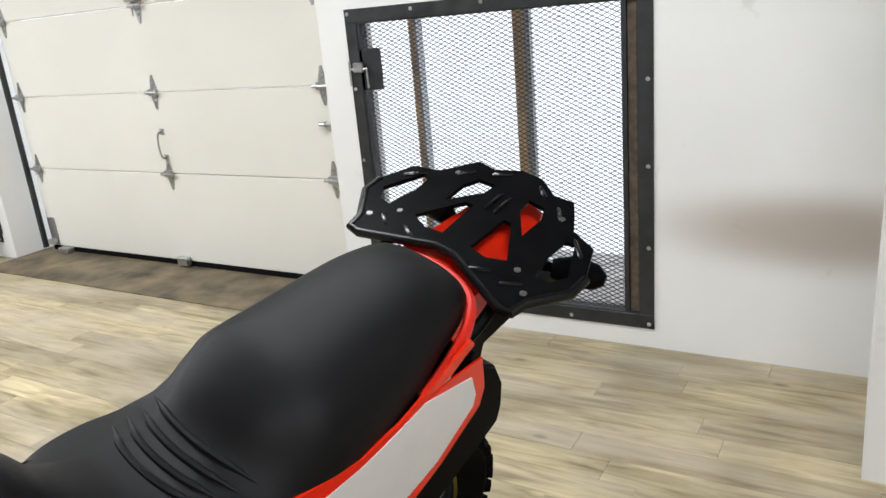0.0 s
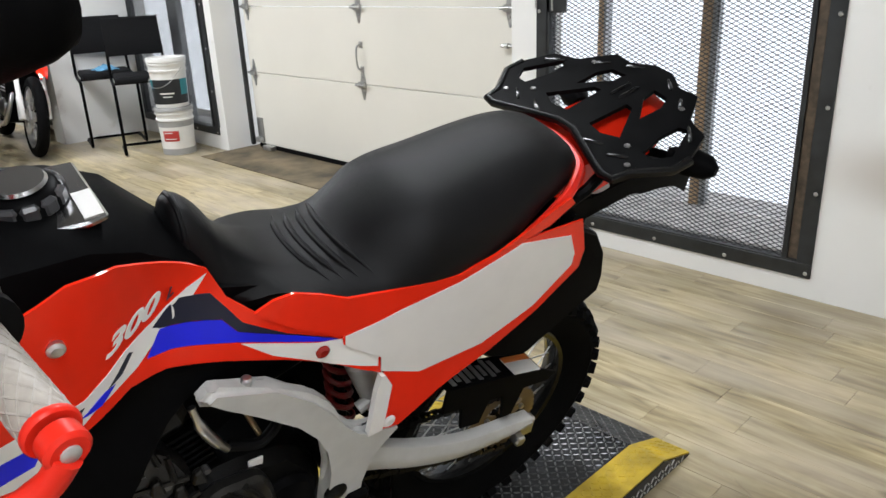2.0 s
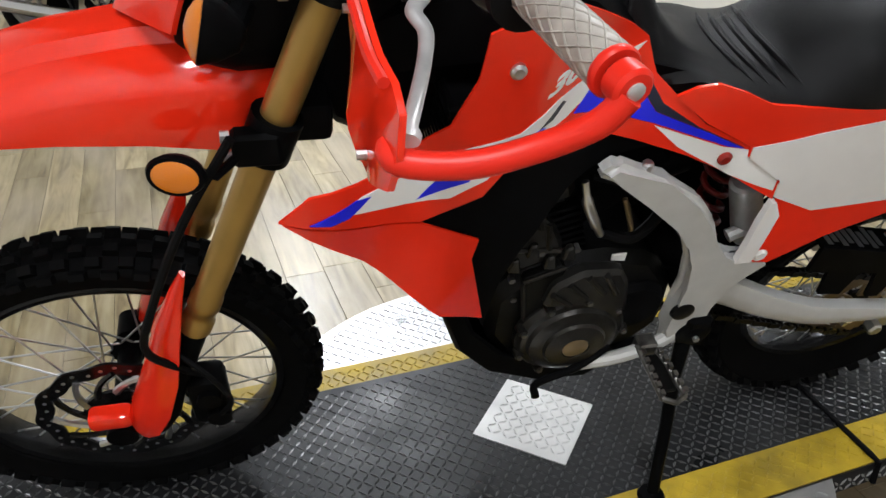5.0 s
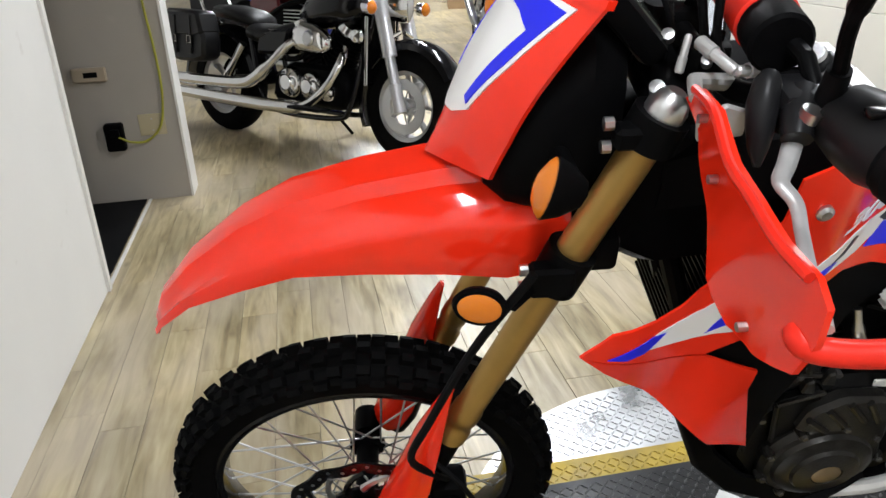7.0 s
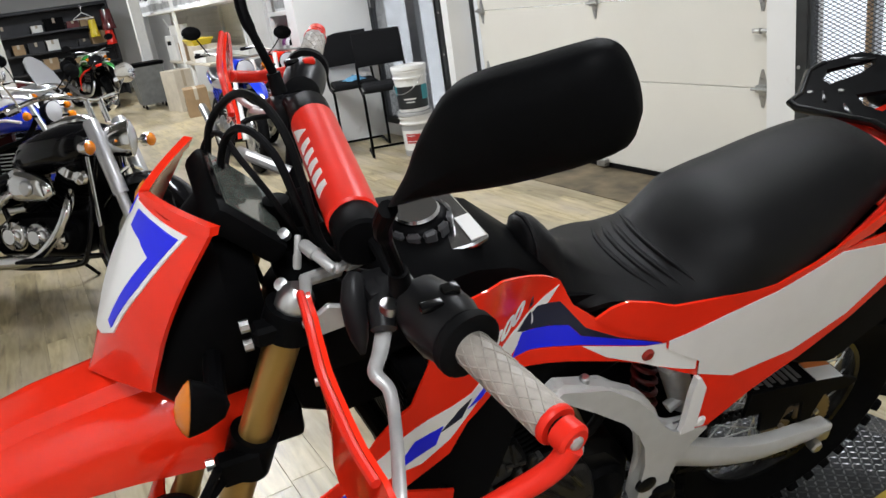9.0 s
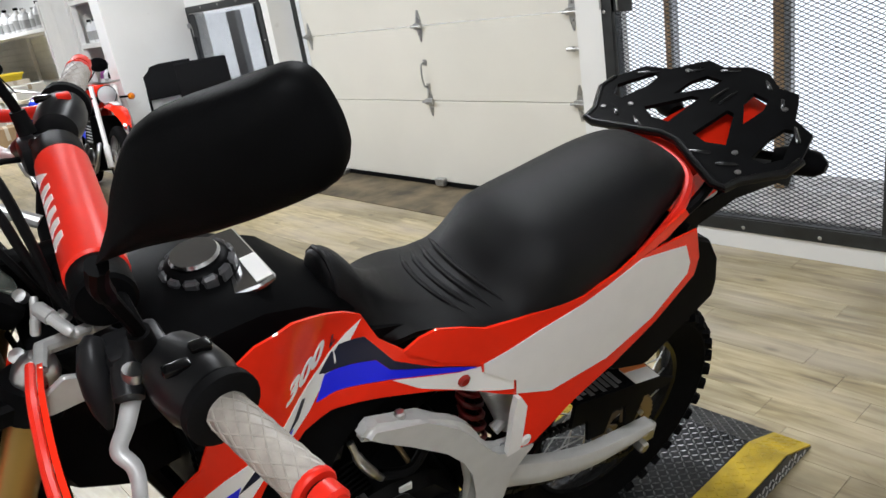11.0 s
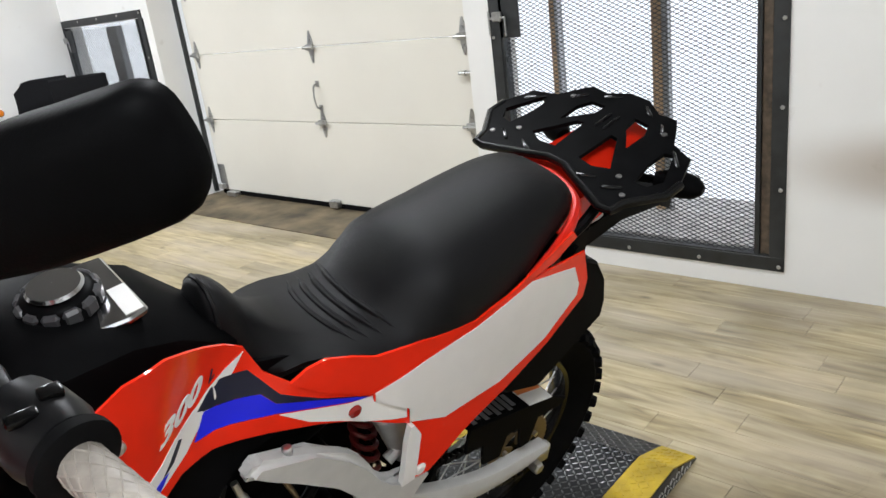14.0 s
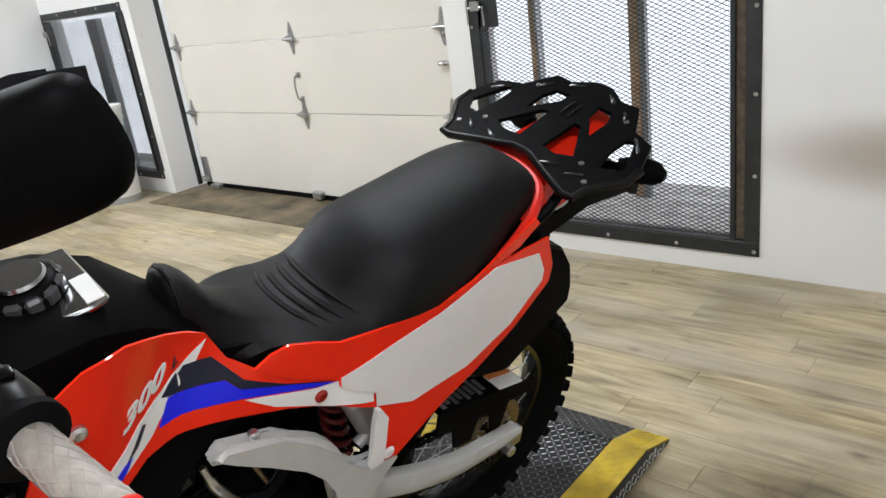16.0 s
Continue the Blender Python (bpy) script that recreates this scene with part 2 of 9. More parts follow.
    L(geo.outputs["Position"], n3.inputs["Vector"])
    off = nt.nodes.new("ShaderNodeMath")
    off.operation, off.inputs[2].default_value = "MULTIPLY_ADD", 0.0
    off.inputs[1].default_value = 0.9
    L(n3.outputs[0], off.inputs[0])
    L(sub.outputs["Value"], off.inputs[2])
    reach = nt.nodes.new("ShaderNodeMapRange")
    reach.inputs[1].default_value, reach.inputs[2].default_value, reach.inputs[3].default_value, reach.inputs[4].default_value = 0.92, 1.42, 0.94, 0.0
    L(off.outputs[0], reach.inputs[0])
    shaded_print = nt.nodes.new("ShaderNodeMix")
    shaded_print.data_type = "RGBA"
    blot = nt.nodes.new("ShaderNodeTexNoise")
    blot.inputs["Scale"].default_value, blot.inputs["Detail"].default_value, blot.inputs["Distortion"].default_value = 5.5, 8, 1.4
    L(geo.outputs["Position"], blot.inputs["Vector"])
    shade_ramp = nt.nodes.new("ShaderNodeValToRGB")
    se = shade_ramp.color_ramp.elements
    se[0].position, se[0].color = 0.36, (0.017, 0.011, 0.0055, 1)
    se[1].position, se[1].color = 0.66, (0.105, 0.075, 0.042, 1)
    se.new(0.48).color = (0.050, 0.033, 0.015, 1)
    L(blot.outputs[0], shade_ramp.inputs[0])
    L(shade_ramp.outputs[0], shaded_print.inputs["B"])
    L(reach.outputs[0], shaded_print.inputs["Factor"])
    L(mul2.outputs["Result"], shaded_print.inputs["A"])
    crack = nt.nodes.new("ShaderNodeTexVoronoi")
    crack.feature = "DISTANCE_TO_EDGE"
    crack.inputs["Scale"].default_value = 1.9
    wob = nt.nodes.new("ShaderNodeMix")
    wob.data_type = "RGBA"
    wob.inputs["Factor"].default_value = 0.07
    L(geo.outputs["Position"], wob.inputs["A"])
    L(blot.outputs[1], wob.inputs["B"])
    L(wob.outputs["Result"], crack.inputs["Vector"])
    cm = nt.nodes.new("ShaderNodeMapRange")
    cm.inputs[1].default_value, cm.inputs[2].default_value, cm.inputs[3].default_value, cm.inputs[4].default_value = 0.001, 0.007, 0.45, 0.0
    L(crack.outputs["Distance"], cm.inputs[0])
    cf = nt.nodes.new("ShaderNodeMath")
    cf.operation = "MULTIPLY"
    L(cm.outputs[0], cf.inputs[0])
    L(reach.outputs[0], cf.inputs[1])
    dark = nt.nodes.new("ShaderNodeMix")
    dark.data_type = "RGBA"
    dark.inputs["B"].default_value = (0.035, 0.022, 0.012, 1)
    L(cf.outputs[0], dark.inputs["Factor"])
    L(shaded_print.outputs["Result"], dark.inputs["A"])
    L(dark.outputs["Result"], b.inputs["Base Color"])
    rr = nt.nodes.new("ShaderNodeMapRange")
    rr.inputs[3].default_value, rr.inputs[4].default_value = 0.24, 0.42
    L(grain.outputs[0], rr.inputs[0])
    L(rr.outputs[0], b.inputs["Roughness"])
    bp = nt.nodes.new("ShaderNodeBump")
    bp.inputs["Strength"].default_value, bp.inputs["Distance"].default_value = 0.25, 0.002
    L(grain.outputs[0], bp.inputs["Height"])
    L(bp.outputs[0], b.inputs["Normal"])
    return m


def wall_paint(name, color, shadow_at=None):
    m = bpy.data.materials.new(name)
    m.use_nodes = True
    nt = m.node_tree
    L = nt.links.new
    b = nt.nodes["Principled BSDF"]
    b.inputs["Roughness"].default_value = 0.55
    geo = nt.nodes.new("ShaderNodeNewGeometry")
    n = nt.nodes.new("ShaderNodeTexNoise")
    n.inputs["Scale"].default_value, n.inputs["Detail"].default_value = 1.7, 6
    L(geo.outputs["Position"], n.inputs["Vector"])
    r = nt.nodes.new("ShaderNodeMapRange")
    r.inputs[1].default_value, r.inputs[2].default_value, r.inputs[3].default_value, r.inputs[4].default_value = 0.3, 0.7, 0.93, 1.0
    L(n.outputs[0], r.inputs[0])
    mul = nt.nodes.new("ShaderNodeMix")
    mul.data_type, mul.blend_type = "RGBA", "MULTIPLY"
    mul.inputs["Factor"].default_value = 1
    mul.inputs["A"].default_value = (*color, 1)
    L(r.outputs[0], mul.inputs["B"])
    last = mul.outputs["Result"]
    # scuffs
    sc = nt.nodes.new("ShaderNodeTexNoise")
    sc.inputs["Scale"].default_value, sc.inputs["Detail"].default_value = 6.0, 10
    L(geo.outputs["Position"], sc.inputs["Vector"])
    scm = nt.nodes.new("ShaderNodeMapRange")
    scm.inputs[1].default_value, scm.inputs[2].default_value, scm.inputs[3].default_value, scm.inputs[4].default_value = 0.66, 0.74, 0.0, 0.35
    L(sc.outputs[0], scm.inputs[0])
    mx = nt.nodes.new("ShaderNodeMix")
    mx.data_type = "RGBA"
    mx.inputs["B"].default_value = (0.45, 0.41, 0.36, 1)
    L(scm.outputs[0], mx.inputs["Factor"])
    L(last, mx.inputs["A"])
    last = mx.outputs["Result"]
    # soft brown band: a cast shadow painted into the wall colour
    if shadow_at:
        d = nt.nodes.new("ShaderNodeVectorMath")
        d.operation, d.inputs[1].default_value = "SUBTRACT", shadow_at
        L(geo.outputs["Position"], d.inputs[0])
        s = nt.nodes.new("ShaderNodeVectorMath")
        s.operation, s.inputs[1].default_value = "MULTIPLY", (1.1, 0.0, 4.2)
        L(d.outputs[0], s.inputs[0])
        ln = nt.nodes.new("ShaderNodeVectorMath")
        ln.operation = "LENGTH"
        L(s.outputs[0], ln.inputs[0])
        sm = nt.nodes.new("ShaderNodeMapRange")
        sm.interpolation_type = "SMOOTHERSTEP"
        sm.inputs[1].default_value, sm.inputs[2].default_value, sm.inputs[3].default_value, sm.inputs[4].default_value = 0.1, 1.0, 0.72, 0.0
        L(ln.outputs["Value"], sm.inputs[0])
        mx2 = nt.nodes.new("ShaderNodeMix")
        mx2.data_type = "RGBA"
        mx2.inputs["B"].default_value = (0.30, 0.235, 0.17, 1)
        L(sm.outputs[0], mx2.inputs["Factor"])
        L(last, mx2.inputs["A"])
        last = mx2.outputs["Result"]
    L(last, b.inputs["Base Color"])
    n2 = nt.nodes.new("ShaderNodeTexNoise")
    n2.inputs["Scale"].default_value = 90
    L(geo.outputs["Position"], n2.inputs["Vector"])
    bp = nt.nodes.new("ShaderNodeBump")
    bp.inputs["Strength"].default_value, bp.inputs["Distance"].default_value = 0.12, 0.002
    L(n2.outputs[0], bp.inputs["Height"])
    L(bp.outputs[0], b.inputs["Normal"])
    return m


WHITE = wall_paint("white_wall_paint", (0.79, 0.785, 0.765))
SHADOW_WALL = wall_paint("white_wall_paint_shadowed", (0.79, 0.785, 0.765), (0.50, 3.5, 0.56))
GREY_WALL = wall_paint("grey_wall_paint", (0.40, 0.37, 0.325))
DARK_CEILING = wall_paint("low_bounce_ceiling", (0.16, 0.16, 0.16))
DULL_WALL = wall_paint("pale_grey_wall_paint", (0.70, 0.69, 0.67))
DOOR_WHITE = material("door_paint", (0.74, 0.715, 0.645), 0.38, noise_scale=2.0, noise_amt=0.05, bump=0.06, bump_scale=300)
STEEL = material("blackened_steel", (0.052, 0.055, 0.057), 0.45, 0.6, noise_scale=14, noise_amt=0.35, bump=0.15, bump_scale=120, rough_var=0.12)
GALV = material("galvanised_steel", (0.50, 0.50, 0.49), 0.36, 0.9, noise_scale=60, noise_amt=0.3, rough_var=0.1)
MESH_STEEL = material("expanded_mesh_steel", (0.06, 0.061, 0.064), 0.5, 0.6)
RUST = material("rusted_steel", (0.13, 0.095, 0.065), 0.7, 0.2, noise_scale=30, noise_amt=0.6, bump=0.3, bump_scale=150)
WOOD = material("brown_timber", (0.52, 0.34, 0.19), 0.6, noise_scale=9, noise_amt=0.45, bump=0.2, bump_scale=60)
ALU = material("grey_aluminium_frame", (0.38, 0.39, 0.40), 0.4, 0.8, noise_scale=20, noise_amt=0.2)
CONCRETE = material("grey_concrete", (0.27, 0.25, 0.22), 0.85, noise_scale=12, noise_amt=0.45, bump=0.3, bump_scale=90)
PALE_SILL = material("pale_sill_concrete", (0.74, 0.73, 0.70), 0.85, noise_scale=12, noise_amt=0.45, bump=0.3, bump_scale=90)
DIRTY_FLOOR = material("worn_brown_threshold", (0.22, 0.17, 0.10), 0.6, noise_scale=5, noise_amt=0.8, bump=0.3, bump_scale=50)
RUBBER = material("black_rubber", (0.006, 0.006, 0.0065), 0.62, spec=0.06, noise_scale=25, noise_amt=0.3, bump=0.15, bump_scale=150)
PLANK = plank_material()
GLASS = bpy.data.materials.new("window_glass")
GLASS.use_nodes = True
GLASS.node_tree.nodes["Principled BSDF"].inputs["Transmission Weight"].default_value = 1.0
GLASS.node_tree.nodes["Principled BSDF"].inputs["Roughness"].default_value = 0.0
GLASS.node_tree.nodes["Principled BSDF"].inputs["IOR"].default_value = 1.05
DAY = emitter("overcast_daylight", (0.86, 0.92, 1.0), 2.2)

CEIL = 3.0
NORTH, DOORY = 3.50, 3.74

# walls: each one a solid, with the openings left between the pieces
def wall(name, boxes, mat, label):
    bm = bmesh.new()
    for b in boxes:
        add_box(bm, *b)
    return solid(name, bm, mat, label, "wall", "structure", smooth=False)


OPEN_X0, OPEN_X1, OPEN_Z0, OPEN_Z1 = -1.505, -0.185, 0.155, 1.445
wall("wall_north_east", [(-1.735, NORTH, 0, -1.64, 3.80, CEIL), (-1.64, NORTH, 0, OPEN_X0, 3.60, CEIL), (OPEN_X1, NORTH, 0, 0.92, 3.66, CEIL), (OPEN_X0, NORTH, OPEN_Z1, OPEN_X1, 3.66, CEIL), (OPEN_X0, NORTH, 0, OPEN_X1, 3.66, OPEN_Z0), (-0.12, 3.66, 0, 0.92, 4.0, CEIL), (-1.64, 3.66, 1.50, -0.12, 4.0, CEIL)], SHADOW_WALL, "white painted wall with a barred window opening and a painted brown shadow")
wall("wall_over_garage_door", [(-4.83, NORTH, 2.36, -1.735, 3.98, CEIL)], WHITE, "white painted wall above the garage door")
wall("wall_north_west", [(-4.93, NORTH, 0, -4.83, 3.98, CEIL), (-6.60, NORTH, 0, -6.34, 3.66, CEIL), (-6.34, NORTH, 1.475, -4.93, 3.66, CEIL), (-6.34, NORTH, 0, -4.93, 3.66, 0.17)], WHITE, "white painted wall round the smaller barred window")
wall("wall_partition", [(-6.60, 2.72, 0, -6.36, NORTH, CEIL)], WHITE, "scuffed white partition wall beside the shelving")
wall("wall_stub_east", [(0.68, 2.80, 0, 0.92, NORTH, CEIL)], WHITE, "short white wall at the end of the window wall")
# added out of view; its pale tone sets the bounced side light
wall("wall_east", [(2.3, -2.6, 0, 2.45, 3.66, CEIL), (0.92, 2.80, 0, 2.3, 3.0, CEIL)], DULL_WALL, "unseen pale grey wall closing the workshop, bounces side light")
wall("wall_south", [(-2.13, -0.93, 0, 2.3, -0.79, CEIL)], WHITE, "plain white wall beside the doorway")
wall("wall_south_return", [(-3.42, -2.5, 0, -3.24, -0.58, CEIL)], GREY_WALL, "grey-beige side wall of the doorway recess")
# the recess's shade is put into this back wall's grey colour
wall("wall_south_back", [(-3.24, -2.6, 0, 2.3, -2.5, CEIL)], GREY_WALL, "wall at the back of the recess, its grey standing in for shade")
wall("wall_south_west", [(-19.6, -2.5, 0, -3.42, -2.36, CEIL)], WHITE, "white wall behind the parked motorcycles")
wall("wall_west", [(-19.75, -2.5, 0, -19.6, 4.1, CEIL)], WHITE, "plain white wall at the far end of the workshop")
wall("wall_shelf_back", [(-19.6, 3.6, 0, -6.60, 3.74, CEIL)], WHITE, "white wall behind the shelving")
# ceiling out of view, coloured dark to weaken the fill light
solid("ceiling", box(-19.75, -2.6, CEIL, 2.45, 4.1, CEIL + 0.1), DARK_CEILING, "unseen workshop ceiling, dark grey to cut bounced light", "ceiling", "structure", smooth=False)
solid("ground", box(-60, -50, -0.20, 40, 60, -0.06), CONCRETE, "grey concrete ground under and outside the building", "ground", "structure", smooth=False)
solid("threshold", box(-4.83, 3.24, -0.05, -1.735, 3.98, 0.006), DIRTY_FLOOR, "worn brown concrete threshold before the garage door", "threshold", "structure", smooth=False)
solid("floor", box(-19.75, -2.6, -0.06, 2.45, 3.98, -0.004), DIRTY_FLOOR, "wood-look vinyl plank floor, veined brown print and painted shade round the turntable", "floor", "structure", smooth=False)
FLOOR = bpy.data.objects["floor"]
solid("backdrop", box(-16, 4.6, -0.05, 3, 4.7, 3.6), DAY, "bright overcast daylight outside the windows", "daylight", "structure", smooth=False)

# lights in ceiling fixtures, added out of view
FIX = material("white_fixture", (0.8, 0.8, 0.8), 0.4)
TUBE_ON = emitter("lit_tube", (1.0, 0.97, 0.92), 6.0)
for i, (lx, ly, wd) in enumerate(LAMPS):
    fx = thing("ceiling_light", "unseen white ceiling fixture, added as a light source, switched on", "ceiling light", pose(lx, ly, CEIL), "ceiling lights")
    part("housing", box(-0.62, -0.15, -0.05, 0.62, 0.15, 0, 0.01), FIX, fx, smooth=False)
    part("diffuser", box(-0.58, -0.11, -0.062, 0.58, 0.11, -0.051), TUBE_ON, fx, smooth=False)
    ceiling_lamp(lx, ly, CEIL - 0.075, 1.2, 0.26, wd)


# ---------------------------------------------------------------- garage door
def garage_door():
    x0, x1 = -4.74, -1.735
    d = thing("garage_door", "closed white sectional garage door with steel hinges and handle", "garage door", pose(0, 0, 0), kind="structure")
    edges = [0.04, 0.632, 1.146, 1.66, 2.172, 2.40]
    for a, b in zip(edges, edges[1:]):
        part("panel", box(x0, DOORY, a + 0.002, x1, DOORY + 0.045, b - 0.002, 0.004), DOOR_WHITE, d, smooth=False)
    part("bottom_seal", box(x0, DOORY + 0.002, 0.0, x1, DOORY + 0.043, 0.04, 0.006), RUBBER, d, "black rubber bottom seal")

    def hinge(x, z, name="hinge"):
        bm = bmesh.new()
        y = DOORY
        for s in (1, -1):
            add_prism(bm, [(x - 0.028, z + s * 0.016), (x + 0.028, z + s * 0.016), (x + 0.020, z + s * 0.055), (x + 0.006, z + s * 0.105), (x - 0.006, z + s * 0.105), (x - 0.020, z + s * 0.055)][::s], y - 0.005, y, "y")
        add_box(bm, x - 0.034, y - 0.028, z - 0.020, x + 0.034, y - 0.003, z + 0.020, 0.004)
        add_tube(bm, [(x - 0.052, y - 0.030, z), (x + 0.052, y - 0.030, z)], 0.010, 10)
        for dz in (-0.05, 0.05):
            add_tube(bm, [(x, y - 0.012, z + dz), (x, y, z + dz)], 0.008, 8)
        h = part(name, bm, GALV, d, "galvanised steel hinge")
        return h
    for z in edges[1:-1]:
        for x in (-4.675, -3.275, -1.945):
            hinge(x, z)
    # corner brackets, roller track, latch, handle
    for x, s in ((x0 + 0.055, 1), (x1 - 0.055, -1)):
        bm = box(x - 0.045, DOORY - 0.006, 0.05, x + 0.045, DOORY - 0.001, 0.26, 0.002)
        add_box(bm, x - 0.03, DOORY - 0.05, 0.06, x + 0.03, DOORY - 0.006, 0.10, 0.004)
        part("corner_bracket", bm, GALV, d, "galvanised corner bracket", smooth=False)
        bm = box(x - s * 0.085 - 0.013, DOORY - 0.055, 0.03, x - s * 0.085 + 0.013, DOORY - 0.02, 2.4, 0.003)
        part("track", bm, STEEL if s > 0 else GALV, d, "steel roller track", smooth=False)
    bm = box(-3.32, DOORY - 0.05, 0.02, -3.23, DOORY - 0.002, 0.075, 0.006)
    part("foot_bracket", bm, GALV, d, smooth=False)
    bm = box(-4.60, DOORY - 0.06, 0.006, -4.48, DOORY - 0.002, 0.045, 0.006)
    part("foot_bracket", bm, GALV, d, smooth=False)
    hp = spline([(-3.275, DOORY, 0.900), (-3.275, DOORY - 0.034, 0.893), (-3.275, DOORY - 0.046, 0.85), (-3.275, DOORY - 0.046, 0.79), (-3.275, DOORY - 0.034, 0.742), (-3.275, DOORY, 0.735)], 5)
    bm = tube(hp, 0.0062, 10)
    for z in (0.900, 0.735):
        add_box(bm, -3.295, DOORY - 0.006, z - 0.02, -3.255, DOORY, z + 0.02, 0.003)
    part("handle", bm, GALV, d, "galvanised pull handle")
    bm = box(-1.865, DOORY - 0.045, 0.905, -1.795, DOORY - 0.002, 0.975, 0.006)
    add_box(bm, -1.880, DOORY - 0.018, 0.885, -1.780, DOORY - 0.001, 0.995, 0.004)
    add_tube(bm, [(-1.860, DOORY - 0.035, 0.945), (-1.930, DOORY - 0.035, 0.945)], 0.011, 10)
    add_tube(bm, [(-1.930, DOORY - 0.035, 0.945), (-1.980, DOORY - 0.035, 0.945)], [0.016, 0.012], 10)
    part("latch", bm, GALV, d, "galvanised slide latch")
    bm = box(-3.32, DOORY - 0.06, 1.68, -3.22, DOORY - 0.002, 1.75, 0.006)
    add_tube(bm, [(-3.27, DOORY - 0.05, 1.70), (-3.262, DOORY - 0.055, 1.60)], 0.004, 8)
    part("lock_plate", bm, GALV, d, "galvanised lock plate with a pull cord")
    return d


garage_door()


# ---------------------------------------------------------------- barred windows
def mesh_panel(x0, x1, z0, z1, y, w=0.0392, h=0.0192, t=0.0033):
    """Expanded steel mesh, as a net of thin flat strands."""
    verts, faces = [], []

    def strand(ax, az, bx, bz):
        dx, dz = bx - ax, bz - az
        ln = math.hypot(dx, dz)
        nx, nz = -dz / ln * t / 2, dx / ln * t / 2
        k = len(verts)
        for px, pz in ((ax, az), (bx, bz)):
            verts.extend([(px + nx, y - 0.0015, pz + nz), (px - nx, y - 0.0015, pz - nz), (px - nx, y + 0.0015, pz - nz), (px + nx, y + 0.0015, pz + nz)])
        faces.extend([(k + i, k + (i + 1) % 4, k + 4 + (i + 1) % 4, k + 4 + i) for i in range(4)])
    nx, nz = int((x1 - x0) / w), int((z1 - z0) / h)
    w, h = (x1 - x0) / nx, (z1 - z0) / nz
    for i in range(nx):
        for j in range(nz):
            cx, cz = x0 + (i + 0.5) * w, z0 + (j + 0.5) * h
            for sx in (1, -1):
                for sz in (1, -1):
                    strand(cx, cz + sz * h / 2, cx + sx * w / 2, cz)
    me = bpy.data.meshes.new("mesh_panel")
    me.from_pydata(verts, [], faces)
    me.materials.append(MESH_STEEL)
    return me


def barred_window(name, fx0, fx1, fz0, fz1, label, big=True):
    y = NORTH
    g = thing(name, label, "window", pose(0, 0, 0), kind="structure")
    fw = 0.062 if big else 0.055
    for nm, b in (("frame_bar", (fx0, fz1 - fw, fx1, fz1)), ("frame_bar", (fx0, fz0, fx1, fz0 + fw)), ("frame_bar", (fx0, fz0 + fw, fx0 + fw, fz1 - fw)), ("frame_bar", (fx1 - fw, fz0 + fw, fx1, fz1 - fw))):
        part(nm, box(b[0], y - 0.009, b[1], b[2], y + 0.0, b[3], 0.0015), STEEL, g, "flat blackened steel frame bar", smooth=False)
    # inner angle iron
    ix0, ix1, iz0, iz1 = fx0 + fw, fx1 - fw, fz0 + fw, fz1 - fw
    for b in ((ix0, iz1 - 0.006, ix1, iz1), (ix0, iz0, ix1, iz0 + 0.006)):
        part("inner_bar", box(b[0], y - 0.004, b[1], b[2], y + 0.05, b[3]), STEEL, g, smooth=False)
    part("inner_bar", box(ix0, y - 0.004, iz0 + 0.006, ix0 + 0.014, y + 0.05, iz1 - 0.006), STEEL, g, smooth=False)
    wd = 0.045 if big else 0.04
    part("jamb_board", box(ix1 - wd, y + 0.01, iz0 + 0.006, ix1 - 0.004, y + 0.05, iz1 - 0.006, 0.003), RUST if big else STEEL, g, "rusty brown inner jamb", smooth=False)
    part("inner_bar", box(ix1 - wd - 0.02, y + 0.0, iz0 + 0.006, ix1 - wd, y + 0.045, iz1 - 0.006), STEEL, g, smooth=False)
    net = new("mesh_panel", mesh_panel(ix0 + 0.014, ix1 - wd - 0.02, iz0 + 0.006, iz1 - 0.006, y + 0.018))
    net.parent = g
    net["label"] = "expanded black steel mesh"
    # bolts
    bm0 = disc(0, 0, 0, 0.0095, 0.006, 12, 0.003, pose(0, 0, 0, 90, 0, 0))
    bolt_me = finish(bm0, "bolt", GALV, True)
    pl = []
    nb = 4
    for i in range(nb + 1):
        u = i / nb
        pl += [(fx0 + 0.02 + u * (fx1 - fx0 - 0.04), fz1 - 0.022), (fx0 + 0.02 + u * (fx1 - fx0 - 0.04), fz0 + 0.022)]
        if 0 < i < nb:
            pl += [(fx0 + 0.02, fz0 + 0.02 + u * (fz1 - fz0 - 0.04)), (fx1 - 0.02, fz0 + 0.02 + u * (fz1 - fz0 - 0.04))]
    for px, pz in pl:
        bo = new("bolt", bolt_me)
        bo.parent, bo.location = g, (px, y - 0.009, pz)
    # glazing behind: timber post, aluminium stiles, panes
    zb, zt, yb = OPEN_Z0, OPEN_Z1, 3.90
    wx = fx1 - fx0
    if big:
        part("post", box(-0.912, 3.925, zb + 0.016, -0.862, 3.985, 1.5, 0.004), WOOD, g, "brown timber post", smooth=False)
        bm = box(-0.860, 3.93, zb + 0.016, -0.846, 3.98, 1.5, 0.002)
        add_box(bm, -0.840, 3.935, zb + 0.016, -0.828, 3.975, 1.5, 0.002)
        part("stile", bm, ALU, g, "grey aluminium sliding stiles", smooth=False)
        part("stile", box(-1.462, 3.925, zb + 0.016, -1.446, 3.985, 1.5, 0.002), ALU, g, "grey aluminium stile", smooth=False)
        part("post", box(-1.500, 3.93, zb + 0.016, -1.466, 3.98, 1.5, 0.004), WOOD, g, "brown timber post", smooth=False)
